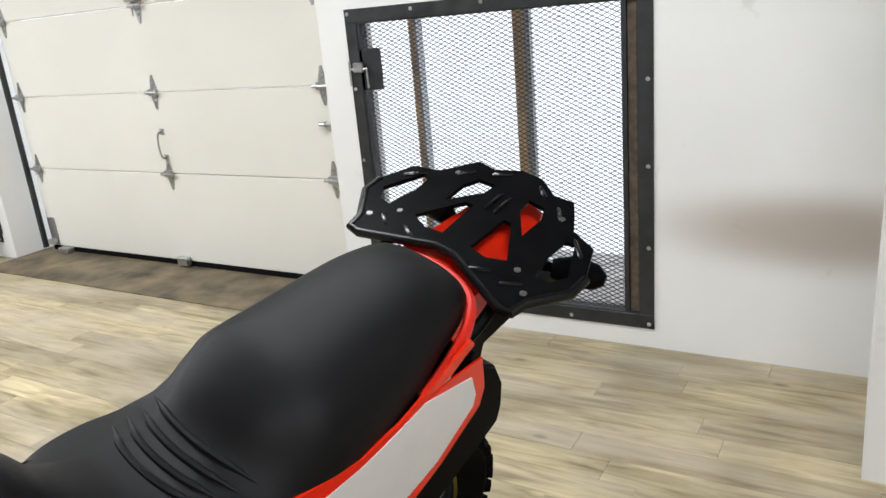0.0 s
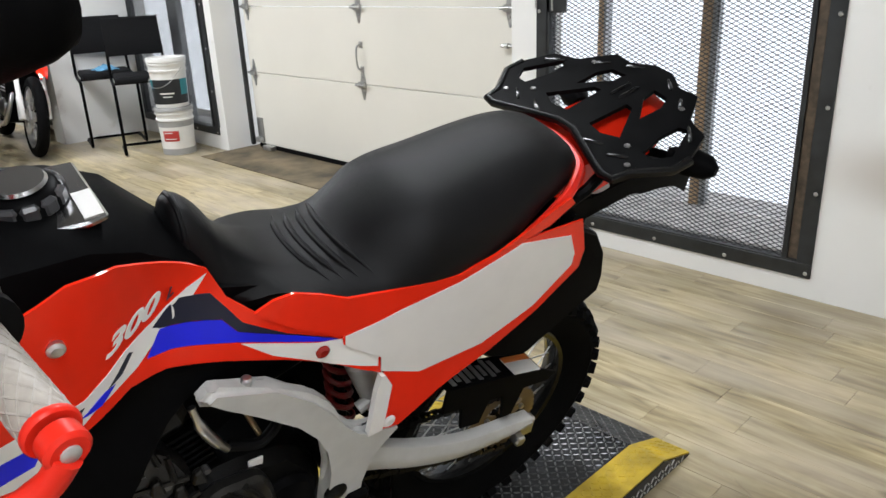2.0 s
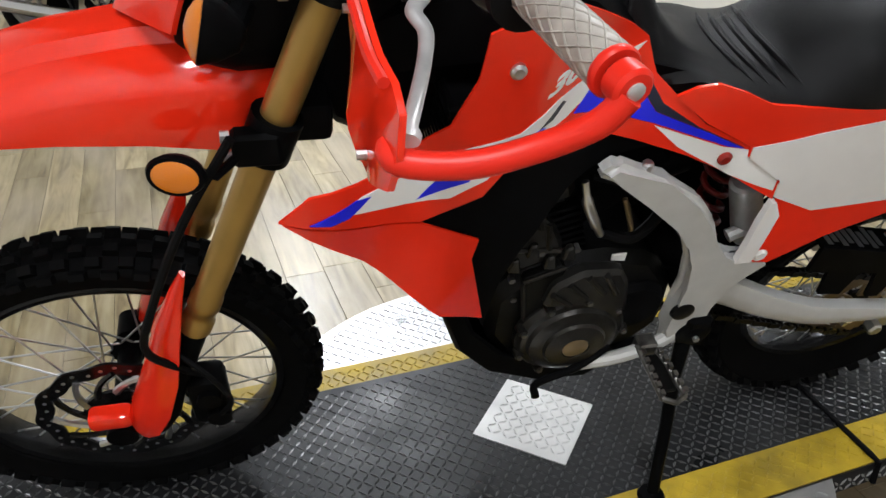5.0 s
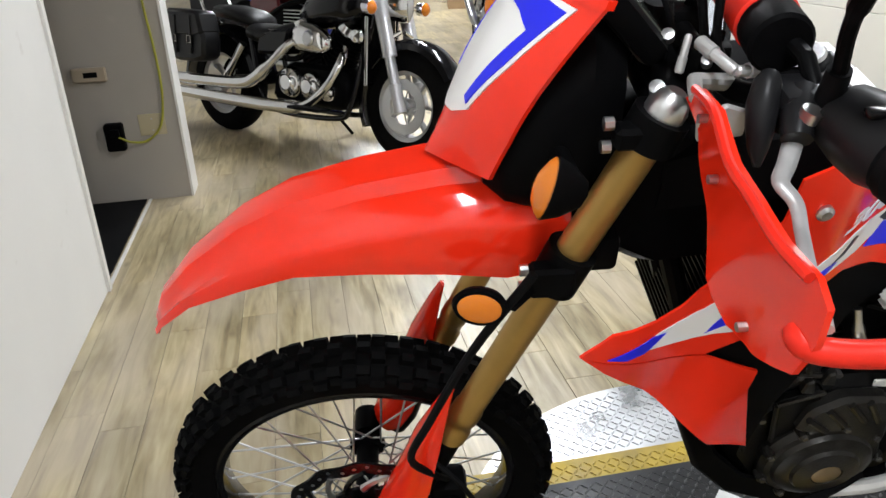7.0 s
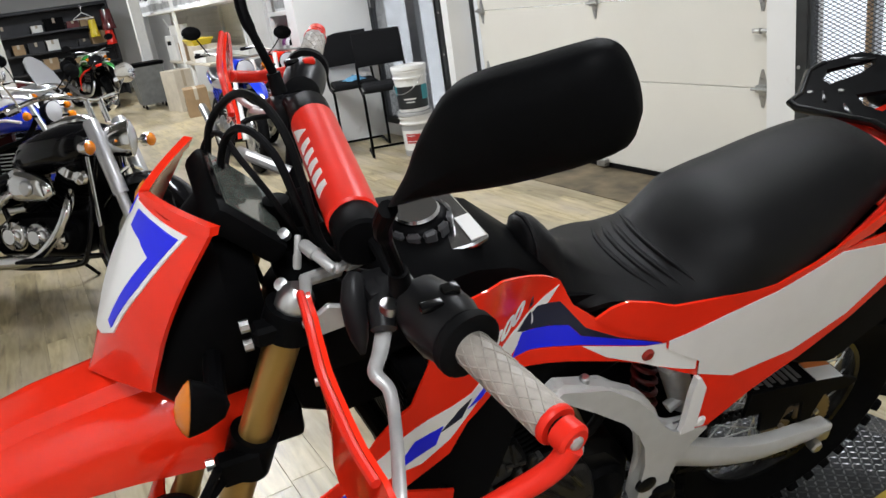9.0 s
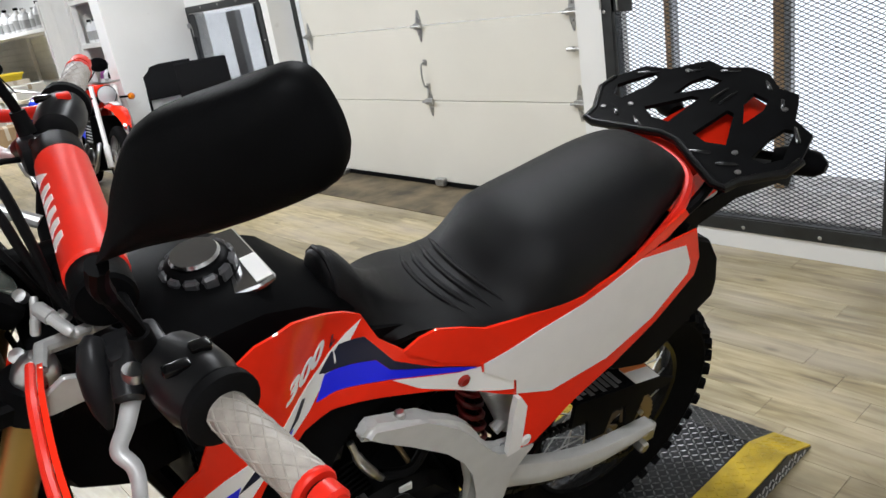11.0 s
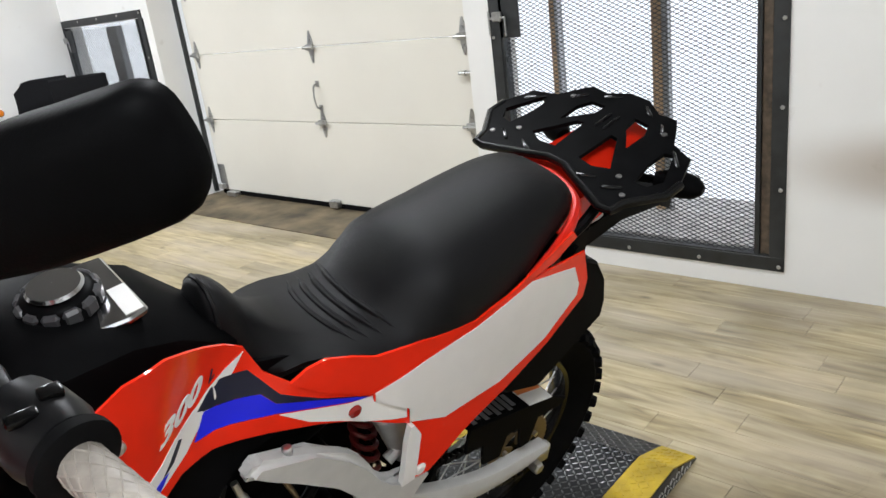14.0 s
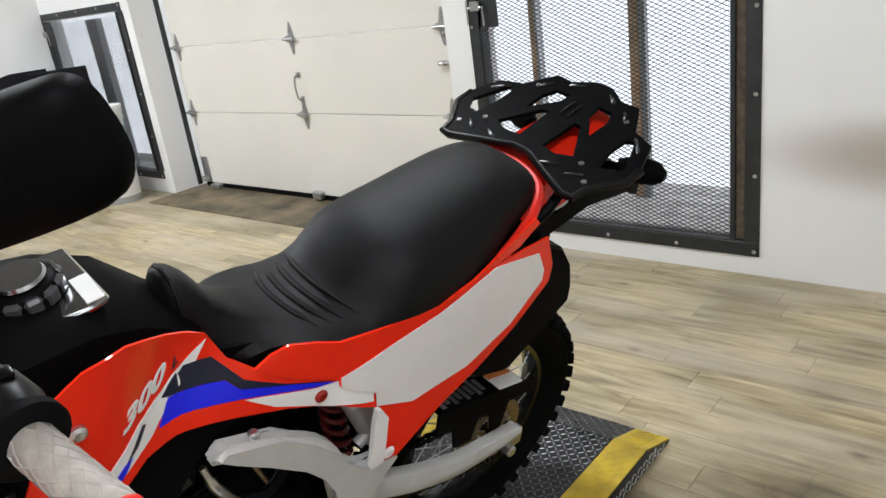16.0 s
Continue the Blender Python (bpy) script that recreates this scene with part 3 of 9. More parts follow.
        panes = ((-2.10, -1.50), (-1.446, -0.912), (-0.828, -0.12))
    else:
        part("stile", box(fx0 + wx * 0.48, 3.56, zb + 0.016, fx0 + wx * 0.60, 3.62, zt, 0.004), ALU, g, "grey aluminium stile", smooth=False)
        panes = ((fx0 + 0.06, fx0 + wx * 0.48), (fx0 + wx * 0.60, fx1 - 0.04))
    for a, b in panes:
        p = part("pane", box(a, 3.952 if big else 3.592, zb + 0.016, b, 3.956 if big else 3.596, 1.5 if big else zt), GLASS, g, "clear window pane", smooth=False)
        p.visible_shadow = False
    part("sill", box(fx0 + 0.065, y + 0.052, zb - 0.012 if big else 0.155, fx1 - 0.06, 4.20 if big else 3.70, zb + 0.014 if big else 0.185), PALE_SILL, g, "pale concrete sill", smooth=False)
    # hasp and padlock plate on the free side
    px, pz = (fx0 + 0.115, 1.235) if big else (fx0 + 0.12, 1.36)
    part("lock_plate", box(px - 0.055, y - 0.004, pz - 0.095, px + 0.06, y + 0.008, pz + 0.095, 0.002), STEEL, g, "square black steel lock plate", smooth=False)
    bm = box(px - 0.085, y - 0.03, pz - 0.012, px - 0.03, y - 0.011, pz + 0.035, 0.004)
    add_tube(bm, [(px - 0.10, y - 0.022, pz + 0.005), (px - 0.01, y - 0.022, pz + 0.005)], 0.006, 8)
    add_tube(bm, [(px - 0.01, y - 0.022, pz + 0.005), (px - 0.008, y - 0.022, pz - 0.085)], 0.005, 8)
    add_box(bm, px - 0.12, y - 0.016, pz - 0.075, px - 0.108, y - 0.0095, pz + 0.04, 0.002)
    part("hasp", bm, GALV, g, "galvanised sliding hasp", smooth=False)
    return g


barred_window("window_1", -1.568, -0.127, 0.09, 1.512, "square window behind expanded steel mesh in a bolted black frame")
barred_window("window_2", -6.395, -4.945, 0.12, 1.54, "smaller barred window beside the garage door, black steel frame", big=False)


# ---------------------------------------------------------------- turntable and runway
def plate_bm(poly_ok, x0, x1, y0, y1, z, s=0.0185):
    """Raised lozenges of a tread plate, laid by turns at right angles on a 45 degree grid."""
    verts, faces = [], []
    nx, ny = int((x1 - x0) / s) + 1, int((y1 - y0) / s) + 1
    a, w, hh = 0.0110, 0.0037, 0.0026
    for i in range(nx):
        for j in range(ny):
            cx, cy = x0 + (i + 0.5) * s, y0 + (j + 0.5) * s
            if not poly_ok(cx, cy):
                continue
            ang = radians(45 if (i + j) % 2 else -45)
            c, sn = math.cos(ang), math.sin(ang)
            k = len(verts)
            zz = z(cx, cy)
            for u, v, h in ((-a, 0, 0), (0, -w, 0), (a, 0, 0), (0, w, 0), (-a * 0.55, 0, hh), (a * 0.55, 0, hh)):
                x, y = cx + c * u - sn * v, cy + sn * u + c * v
                verts.append((x, y, z(x, y) + h))
            faces.extend([(k, k + 1, k + 5, k + 4), (k + 1, k + 2, k + 5), (k + 2, k + 3, k + 4, k + 5), (k + 3, k, k + 4)])
    return verts, faces


def tread(name, ok, x0, x1, y0, y1, z, mat, parent, label):
    v, f = plate_bm(ok, x0, x1, y0, y1, z)
    me = bpy.data.meshes.new(name)
    me.from_pydata(v, [], f)
    me.materials.append(mat)
    o = new(name, me)
    o.parent = parent
    return tagged(o, label, "", "", "stuff")


PLATE_DARK = material("dark_tread_plate", (0.026, 0.027, 0.029), 0.36, 0.30, spec=0.3, noise_scale=7, noise_amt=0.45, rough_var=0.15)
PLATE_DARK_TOP = material("dark_tread_plate_lozenge", (0.14, 0.142, 0.145), 0.30, 0.6, noise_scale=9, noise_amt=0.4)
PLATE_PATCH = material("worn_bright_aluminium_plate", (0.78, 0.78, 0.77), 0.42, 0.35, noise_scale=14, noise_amt=0.2)
PLATE_SILVER = material("bare_aluminium_tread_plate", (0.55, 0.56, 0.57), 0.34, 0.85, noise_scale=8, noise_amt=0.25, rough_var=0.1)
PLATE_YELLOW = material("worn_yellow_paint", (0.62, 0.43, 0.025), 0.5, noise_scale=11, noise_amt=0.5, rough_var=0.1)
RX0, RX1, RY0, RY1, RH = -0.675, 0.028, -0.62, 2.195, 0.058
CX, CY, CR = -0.32, 0.90, 0.63


def ramp_z(x, y):
    lo, hi = RY0, RY1
    if y > hi - 0.15:
        return RH - (RH - 0.006) * (y - (hi - 0.15)) / 0.15
    if y < lo + 0.15:
        return RH - (RH - 0.006) * ((lo + 0.15) - y) / 0.15
    return RH


def turntable():
    t = thing("motorcycle_turntable", "tread plate motorcycle turntable with yellow-edged runway, on the floor", "turntable", pose(0, 0, 0))
    prof = [(RY0, 0.0), (RY0, 0.006), (RY0 + 0.15, RH), (RY1 - 0.15, RH), (RY1, 0.006), (RY1, 0.0)]
    part("runway", prism(prof, RX0 + 0.076, RX1 - 0.108, "x"), PLATE_DARK, t, "dark worn tread plate runway", smooth=False)
    for a, b in ((RX0, RX0 + 0.076), (RX1 - 0.108, RX1)):
        bm = prism(prof, a, b, "x")
        part("edge_strip", bm, PLATE_YELLOW, t, "worn yellow painted edge strip", smooth=False)
    for a in (RX0 - 0.004, RX1):
        bm = prism([(RY0, 0.0), (RY0 + 0.15, RH - 0.004), (RY1 - 0.15, RH - 0.004), (RY1, 0.0)], a, a + 0.004, "x")
        part("side_skirt", bm, PLATE_DARK, t, "tread plate side skirt", smooth=False)
        out = -1 if a < RX0 else 1
        xs = a if out < 0 else a + 0.004
        v, f = plate_bm(lambda y, z: 0.008 < z < min(RH - 0.014, (y - RY0) * 0.36 - 0.006, (RY1 - y) * 0.36 - 0.006), RY0, RY1, 0.0, RH, lambda y, z: 0.0)
        me = bpy.data.meshes.new("lozenge_relief")
        me.from_pydata([(xs + out * q[2], q[0], q[1]) for q in v], [], f)
        me.materials.append(PLATE_SILVER)
        o = new("lozenge_relief", me)
        o.parent = t
        tagged(o, "raised lozenges of the side skirt", "", "", "stuff")
    # the round plate shows as a segment on either side of the runway
    for sgn in (1, -1):
        xe = (RX1 + 0.004) if sgn > 0 else (RX0 - 0.004)
        half = math.sqrt(CR ** 2 - (xe - CX) ** 2)
        a0 = math.atan2(half, xe - CX)
        angs = [a0 + (-2 * a0) * i / 40 for i in range(41)] if sgn > 0 else [a0 + (2 * (math.pi - a0)) * i / 40 for i in range(41)]
        poly = [(CX + CR * math.cos(a), CY + CR * math.sin(a)) for a in angs]
        part("disc_segment", prism(poly, 0.02, RH - 0.006, "z"), PLATE_SILVER, t, "bare aluminium round plate", smooth=False)
        ok = (lambda x, y, s=sgn, e=xe: (x - CX) ** 2 + (y - CY) ** 2 < (CR - 0.02) ** 2 and (x - e) * s > 0.012)
        tread("lozenge_relief", ok, CX - CR, CX + CR, CY - CR, CY + CR, lambda x, y: RH - 0.006, PLATE_SILVER, t, "raised lozenges of the round plate")
        part("disc_rim", prism([(CX + (CR - 0.003) * math.cos(a), CY + (CR - 0.003) * math.sin(a)) for a in angs], 0.0, 0.02, "z"), STEEL, t, smooth=False)
    def in_patch(x, y):
        c, s = math.cos(-PATCH_A), math.sin(-PATCH_A)
        u, v = c * (x - PATCH_C[0]) - s * (y - PATCH_C[1]), s * (x - PATCH_C[0]) + c * (y - PATCH_C[1])
        return abs(u) < PATCH_S and abs(v) < PATCH_S
    dark_ok = lambda x, y: RX0 + 0.088 < x < RX1 - 0.12 and RY0 + 0.01 < y < RY1 - 0.01 and not in_patch(x, y)
    tread("lozenge_relief", dark_ok, RX0, RX1, RY0, RY1, ramp_z, PLATE_DARK_TOP, t, "raised lozenges of the runway")
    yel_ok = lambda x, y: (RX0 + 0.012 < x < RX0 + 0.066 or RX1 - 0.098 < x < RX1 - 0.012) and RY0 + 0.01 < y < RY1 - 0.01
    tread("lozenge_relief", yel_ok, RX0, RX1, RY0, RY1, ramp_z, PLATE_YELLOW, t, "raised lozenges of the yellow strips")
    pm = pose(PATCH_C[0], PATCH_C[1], RH, 0, 0, math.degrees(PATCH_A))
    part("patch_plate", box(-PATCH_S, -PATCH_S, 0.0, PATCH_S, PATCH_S, 0.003, m=pm), PLATE_PATCH, t, "bright square patch of tread plate", smooth=False)
    in_b = lambda x, y: abs(x) < PATCH_S - 0.012 and abs(y) < PATCH_S - 0.012
    v, f = plate_bm(in_b, -PATCH_S, PATCH_S, -PATCH_S, PATCH_S, lambda x, y: 0.003)
    me = bpy.data.meshes.new("lozenge_relief")
    me.from_pydata([pm @ Vector(q) for q in v], [], f)
    me.materials.append(PLATE_PATCH)
    o = new("lozenge_relief", me)
    o.parent = t
    tagged(o, "raised lozenges of the patch", "", "", "stuff")
    # tie-down hook over the near strip
    bm = tube([(-0.235, 1.566, RH + 0.010), (-0.115, 1.556, RH + 0.008), (0.010, 1.545, RH + 0.006), (0.036, 1.545, RH + 0.003), (0.039, 1.546, 0.004)], [0.004, 0.0055, 0.0065, 0.0065, 0.0065], 8)
    part("tie_down", bm, RUBBER, t, "black tie-down strap hooked over the edge")
    return t


PATCH_C, PATCH_A, PATCH_S = (-0.337, 0.909), radians(44), 0.107
turntable()


# ---------------------------------------------------------------- red motorcycle
BIKE = Matrix.Translation((-0.302, 1.55, 0.058)) @ Matrix(((-0.1392, 0.9418, 0.3060, 0), (-0.9903, -0.1324, -0.0430, 0), (0.0, -0.3090, 0.9511, 0), (0, 0, 0, 1)))
RED = material("glossy_red_plastic", (0.84, 0.026, 0.008), 0.10, spec=0.5, noise_scale=30, noise_amt=0.05, rough_var=0.03, bump=0.015, bump_scale=120)
RED_SATIN = material("satin_red_plastic", (0.72, 0.022, 0.010), 0.36, spec=0.25, noise_scale=25, noise_amt=0.08)
WHITE_P = material("white_plastic", (0.74, 0.72, 0.70), 0.34, noise_scale=20, noise_amt=0.05)
STICK_W = material("white_sticker", (0.78, 0.77, 0.75), 0.3)
STICK_B = material("blue_sticker", (0.008, 0.014, 0.72), 0.3)
STICK_K = material("dark_navy_sticker", (0.008, 0.011, 0.030), 0.3)
BLACK_P = material("black_plastic", (0.0035, 0.0035, 0.0038), 0.5, spec=0.022, noise_scale=40, noise_amt=0.3, bump=0.1, bump_scale=500)
BLACK_S = material("black_satin_metal", (0.004, 0.004, 0.0043), 0.36, 0.0, spec=0.022, noise_scale=30, noise_amt=0.3, rough_var=0.08)
BLACK_G = material("black_gloss_metal", (0.006, 0.006, 0.0065), 0.22, 0.3, spec=0.35)
VINYL = material("black_seat_vinyl", (0.005, 0.005, 0.0055), 0.46, spec=0.15, noise_scale=60, noise_amt=0.2, bump=0.3, bump_scale=900)
SILVER = material("silver_painted_frame", (0.53, 0.525, 0.505), 0.4, 0.12, noise_scale=25, noise_amt=0.12, rough_var=0.06)
CAST = material("cast_engine_metal", (0.006, 0.0059, 0.0058), 0.36, 0.35, spec=0.12, noise_scale=30, noise_amt=0.4, bump=0.2, bump_scale=300)
GOLD = material("gold_anodised_fork", (0.42, 0.26, 0.075), 0.33, 0.75, noise_scale=20, noise_amt=0.12)
BRASS = material("bronze_cap", (0.22, 0.16, 0.09), 0.4, 0.7)
CHROME = material("chrome", (0.72, 0.72, 0.72), 0.12, 1.0)
STEELB = material("bright_steel", (0.55, 0.55, 0.55), 0.28, 0.95)
ALU_BRIGHT = material("bare_aluminium", (0.50, 0.495, 0.485), 0.36, 0.35, noise_scale=40, noise_amt=0.2)
DARK_CHROME = material("dark_chrome", (0.46, 0.46, 0.47), 0.20, 1.0)
SWITCH = material("dark_grey_moulded_plastic", (0.011, 0.011, 0.012), 0.36, spec=0.16, noise_scale=40, noise_amt=0.2)
BOLT_RED = material("dark_red_bolt", (0.26, 0.012, 0.008), 0.22)
BOLT_DK = material("dark_zinc_bolt", (0.14, 0.135, 0.13), 0.35, 0.8)
AMBER = material("amber_lens", (0.62, 0.17, 0.006), 0.18, coat=0.4)
GEL = material("grey_gel_grip", (0.38, 0.342, 0.30), 0.45, noise_scale=60, noise_amt=0.3)
SCREEN = material("lcd_screen", (0.085, 0.095, 0.082), 0.12, coat=0.6)
ORANGE_P = material("orange_label", (0.75, 0.22, 0.05), 0.4)
TYRE = material("tyre_rubber", (0.005, 0.005, 0.0052), 0.68, spec=0.03, noise_scale=50, noise_amt=0.4, bump=0.25, bump_scale=250)
CF = 0.03

bike = thing("motorcycle", "red, white and blue dirt motorcycle standing on the turntable", "motorcycle", BIKE)

# half width of the bodywork as a smooth function of length and height
WIDTHS = ((0.52, 0.84, 0.127), (0.02, 0.97, 0.145), (0.68, 1.01, 0.095), (0.43, 0.81, 0.148), (0.40, 0.64, 0.156), (1.15, 0.92, 0.268), (0.93, 1.02, 0.19), (0.90, 0.72, 0.215), (0.20, 0.85, 0.15), (0.96, 0.71, 0.255), (0.65, 0.91, 0.128))


def side_y(x, z):
    w = [1 / ((x - a) ** 2 + (z - b) ** 2 + 0.004) ** 1.5 for a, b, _ in WIDTHS]
    return sum(k * c for k, (_, _, c) in zip(w, WIDTHS)) / sum(w)


def drape(poly, fn, thick=0.004, step=0.03):
    """A sheet over a flat outline, laid onto fn(u, v, offset) with that thickness."""
    flat = bmesh.new()
    flat.faces.new([flat.verts.new((u, v, 0)) for u, v in poly])
    us, vs = [p[0] for p in poly], [p[1] for p in poly]
    for lo, hi, n in ((min(us), max(us), (1, 0, 0)), (min(vs), max(vs), (0, 1, 0))):
        k = int((hi - lo) / step)
        for i in range(1, k + 1):
            c = lo + (hi - lo) * i / (k + 1)
            bmesh.ops.bisect_plane(flat, geom=flat.verts[:] + flat.edges[:] + flat.faces[:], plane_co=(c * n[0], c * n[1], 0), plane_no=n, dist=1e-5)
    bmesh.ops.triangulate(flat, faces=[f for f in flat.faces if len(f.verts) > 4])
    flat.verts.index_update()
    bm = bmesh.new()
    hi = [bm.verts.new(fn(v.co.x, v.co.y, 0.0)) for v in flat.verts]
    lo = [bm.verts.new(fn(v.co.x, v.co.y, -thick)) for v in flat.verts]
    for f in flat.faces:
        i = [v.index for v in f.verts]
        bm.faces.new([hi[k] for k in i])
        bm.faces.new([lo[k] for k in i[::-1]])
    for e in flat.edges:
        if e.is_boundary:
            a, b = e.verts[0].index, e.verts[1].index
            bm.faces.new((hi[a], hi[b], lo[b], lo[a]))
    flat.free()
    return bm


def side_fn(s, lift=0.0):
    return lambda x, z, o: (x, s * (side_y(x, z) + lift + o), z if s > 0 else z - 0.06)


# --- wheels
def wheel(name, cx, cy, r, w, rim_r, knobs, rows, label):
    cz = r
    c = pose(cx, cy, cz)
    t = 0.013
    rim = part(name, lathe([(rim_r + 0.012, -0.026), (rim_r + 0.004, -0.030), (rim_r - 0.006, -0.027), (rim_r - 0.011, -0.012), (rim_r - 0.012, 0.0), (rim_r - 0.011, 0.012), (rim_r - 0.006, 0.027), (rim_r + 0.004, 0.030), (rim_r + 0.012, 0.026)], 64, c), BLACK_G, bike, label)
    base = r - 0.014
    prof = [(rim_r + 0.006, -0.024), (rim_r + 0.012, -0.031)]
    for i in range(13):
        a = math.pi * (i / 12) - math.pi / 2
        prof.append((base - 0.55 * w + 0.55 * w * math.cos(a) if abs(math.sin(a)) < 0.999 else base - 0.55 * w, w * math.sin(a)))
    prof += [(rim_r + 0.012, 0.031), (rim_r + 0.006, 0.024)]
    bm = bmesh.new()
    add_lathe(bm, prof, 72)
    for yy, lean, kw, kl, hh, ph in rows:
        kb = bmesh.new()
        vs = [[kb.verts.new((sx * kl / 2 * q, sy * kw / 2 * q, z)) for sx, sy in ((1, 1), (-1, 1), (-1, -1), (1, -1))] for z, q in ((0, 1.0), (hh + 0.004, 0.82))]
        kb.faces.new(vs[1])
        kb.faces.new(vs[0][::-1])
        for i in range(4):
            kb.faces.new((vs[0][i], vs[0][(i + 1) % 4], vs[1][(i + 1) % 4], vs[1][i]))
        knob = finish(kb, "tread_knob", TYRE)
        for k in range(knobs):
            a = 2 * math.pi * (k + ph) / knobs
            rr = base - 0.55 * w + 0.55 * w * math.sqrt(max(0.0, 1 - (yy / w) ** 2))
            m = Matrix.Rotation(a, 4, "Y") @ Matrix.Translation((0, yy, rr - 0.004)) @ Matrix.Rotation(radians(-lean), 4, "X")
            o = new("tread_knob", knob)
            o.parent, o.matrix_basis = rim, c @ m
    bmesh.ops.transform(bm, matrix=c, verts=bm.verts)
    part("tyre", bm, TYRE, rim, "black knobbly off-road tyre", angle=28)
    hub = lathe([(0.008, -0.062), (0.034, -0.060), (0.034, -0.052), (0.021, -0.046), (0.021, 0.046), (0.034, 0.052), (0.034, 0.060), (0.008, 0.062)], 32, c)
    part("hub", hub, BLACK_S, rim, "black hub")
    # spokes share one mesh
    ln = math.hypot(rim_r - 0.012 - 0.03, 0.02)
    sp = finish(tube([(0, 0, 0), (0, 0, 1)], 0.0019, 6), "spoke", STEELB, True)
    for k in range(36):
        side = 1 if k % 2 else -1
        a = 2 * math.pi * k / 36
        tw = (1 if (k // 2) % 2 else -1) * radians(48)
        p0 = c @ Vector((0.031 * math.cos(a + tw), side * 0.052, 0.031 * math.sin(a + tw)))
        p1 = c @ Vector(((rim_r - 0.011) * math.cos(a), side * 0.004, (rim_r - 0.011) * math.sin(a)))
        d = p1 - p0
        o = new("spoke", sp)
        o.parent = rim
        o.matrix_basis = Matrix.Translation(p0) @ d.to_track_quat("Z", "Y").to_matrix().to_4x4() @ Matrix.Diagonal((1, 1, d.length, 1))
    return rim, c


fw, fc = wheel("front_wheel", 1.449, CF, 0.346, 0.041, 0.262, 46, [(0.009, 9, 0.016, 0.024, 0.012, 0.0), (-0.009, -9, 0.016, 0.024, 0.012, 0.5), (0.026, 32, 0.017, 0.024, 0.013, 0.5), (-0.026, -32, 0.017, 0.024, 0.013, 0.0), (0.038, 62, 0.013, 0.026, 0.010, 0.0), (-0.038, -62, 0.013, 0.026, 0.010, 0.5)], "spoked front wheel with black rim")
rw, rc = wheel("rear_wheel", -0.018, 0.0, 0.341, 0.060, 0.225, 38, [(0.0, 0, 0.026, 0.026, 0.014, 0.0), (0.029, 22, 0.022, 0.028, 0.014, 0.5), (-0.029, -22, 0.022, 0.028, 0.014, 0.5), (0.052, 55, 0.020, 0.028, 0.013, 0.0), (-0.052, -55, 0.020, 0.028, 0.013, 0.0)], "spoked rear wheel with black rim")


def brake_disc(m, r, parent, n=12):
    """Wavy rotor with drilled ring, swept dark vanes and a bright carrier."""
    bm = bmesh.new()
    k = n * 10
    ring = []
    for i in range(k):
        a = 2 * math.pi * i / k
        w = 0.024 * math.cos(n * a)
        ring.append([bm.verts.new((q * math.cos(a), h, q * math.sin(a))) for q, h in ((r * (0.80 + w), -0.002), (r * (1 + w), -0.002), (r * (1 + w), 0.002), (r * (0.80 + w), 0.002))])
    for i in range(k):
        a, b = ring[i], ring[(i + 1) % k]
        for j in range(4):
            bm.faces.new((a[j], a[(j + 1) % 4], b[(j + 1) % 4], b[j]))
    bmesh.ops.transform(bm, matrix=m, verts=bm.verts)
    d = part("brake_disc", bm, BLACK_G, parent, "dark wavy drilled brake disc", smooth=False)
    for i in range(n * 3):
        a, q = 2 * math.pi * (i + 0.5) / (n * 3), r * (0.94 if i % 3 == 0 else 0.87 if i % 3 == 1 else 0.905)
        part("drilled_hole", tube([m @ Vector((q * math.cos(a), h, q * math.sin(a))) for h in (-0.0024, 0.0024)], 0.0034, 8), STEELB, d)
    for i in range(n):
        a0 = 2 * math.pi * i / n
        pts = [m @ Vector((q * r * math.cos(a0 + 1.5 * (q - 0.45)), 0, q * r * math.sin(a0 + 1.5 * (q - 0.45)))) for q in (0.44, 0.54, 0.64, 0.74, 0.83)]
        part("vane", tube(pts, [0.0075, 0.0062, 0.0055, 0.0055, 0.0062], 6), STEELB if i % 2 else BLACK_G, d)
    part("carrier", lathe([(r * 0.30, -0.004), (r * 0.47, -0.003), (r * 0.47, 0.003), (r * 0.30, 0.004)], 36, m), BLACK_G, d)
    return d


brake_disc(fc @ pose(0, 0.072, 0), 0.138, fw)
# rear sprocket with bolts
bm = bmesh.new()
teeth = 40
ring = [[bm.verts.new((q * math.cos(2 * math.pi * i / (teeth * 2)), h, q * math.sin(2 * math.pi * i / (teeth * 2)))) for q, h in ((0.072, -0.003), (0.104 if i % 2 else 0.098, -0.003), (0.104 if i % 2 else 0.098, 0.003), (0.072, 0.003))] for i in range(teeth * 2)]
for i in range(teeth * 2):
    a, b = ring[i], ring[(i + 1) % (teeth * 2)]
    for j in range(4):
        bm.faces.new((a[j], a[(j + 1) % 4], b[(j + 1) % 4], b[j]))
for i in range(6):
    a = 2 * math.pi * i / 6
    part("sprocket_arm", box(-0.012, -0.003, 0.03, 0.012, 0.003, 0.075, m=rc @ pose(0, 0.066, 0) @ Matrix.Rotation(a, 4, "Y")), BRASS, rw, smooth=False)
    part("sprocket_bolt", tube([rc @ Vector((0.06 * math.sin(a), 0.068, 0.06 * math.cos(a))), rc @ Vector((0.06 * math.sin(a), 0.077, 0.06 * math.cos(a)))], 0.007, 6), STEELB, rw)
bmesh.ops.transform(bm, matrix=rc @ pose(0, 0.066, 0), verts=bm.verts)
part("sprocket", bm, BRASS, rw, "golden rear sprocket")


# --- fork
def fork_x(z):
    return 1.103 + (1.09 - z) * 0.384


def fork_y(z, s):
    return CF + s * 0.102 + 0.05 * (z - 0.75)


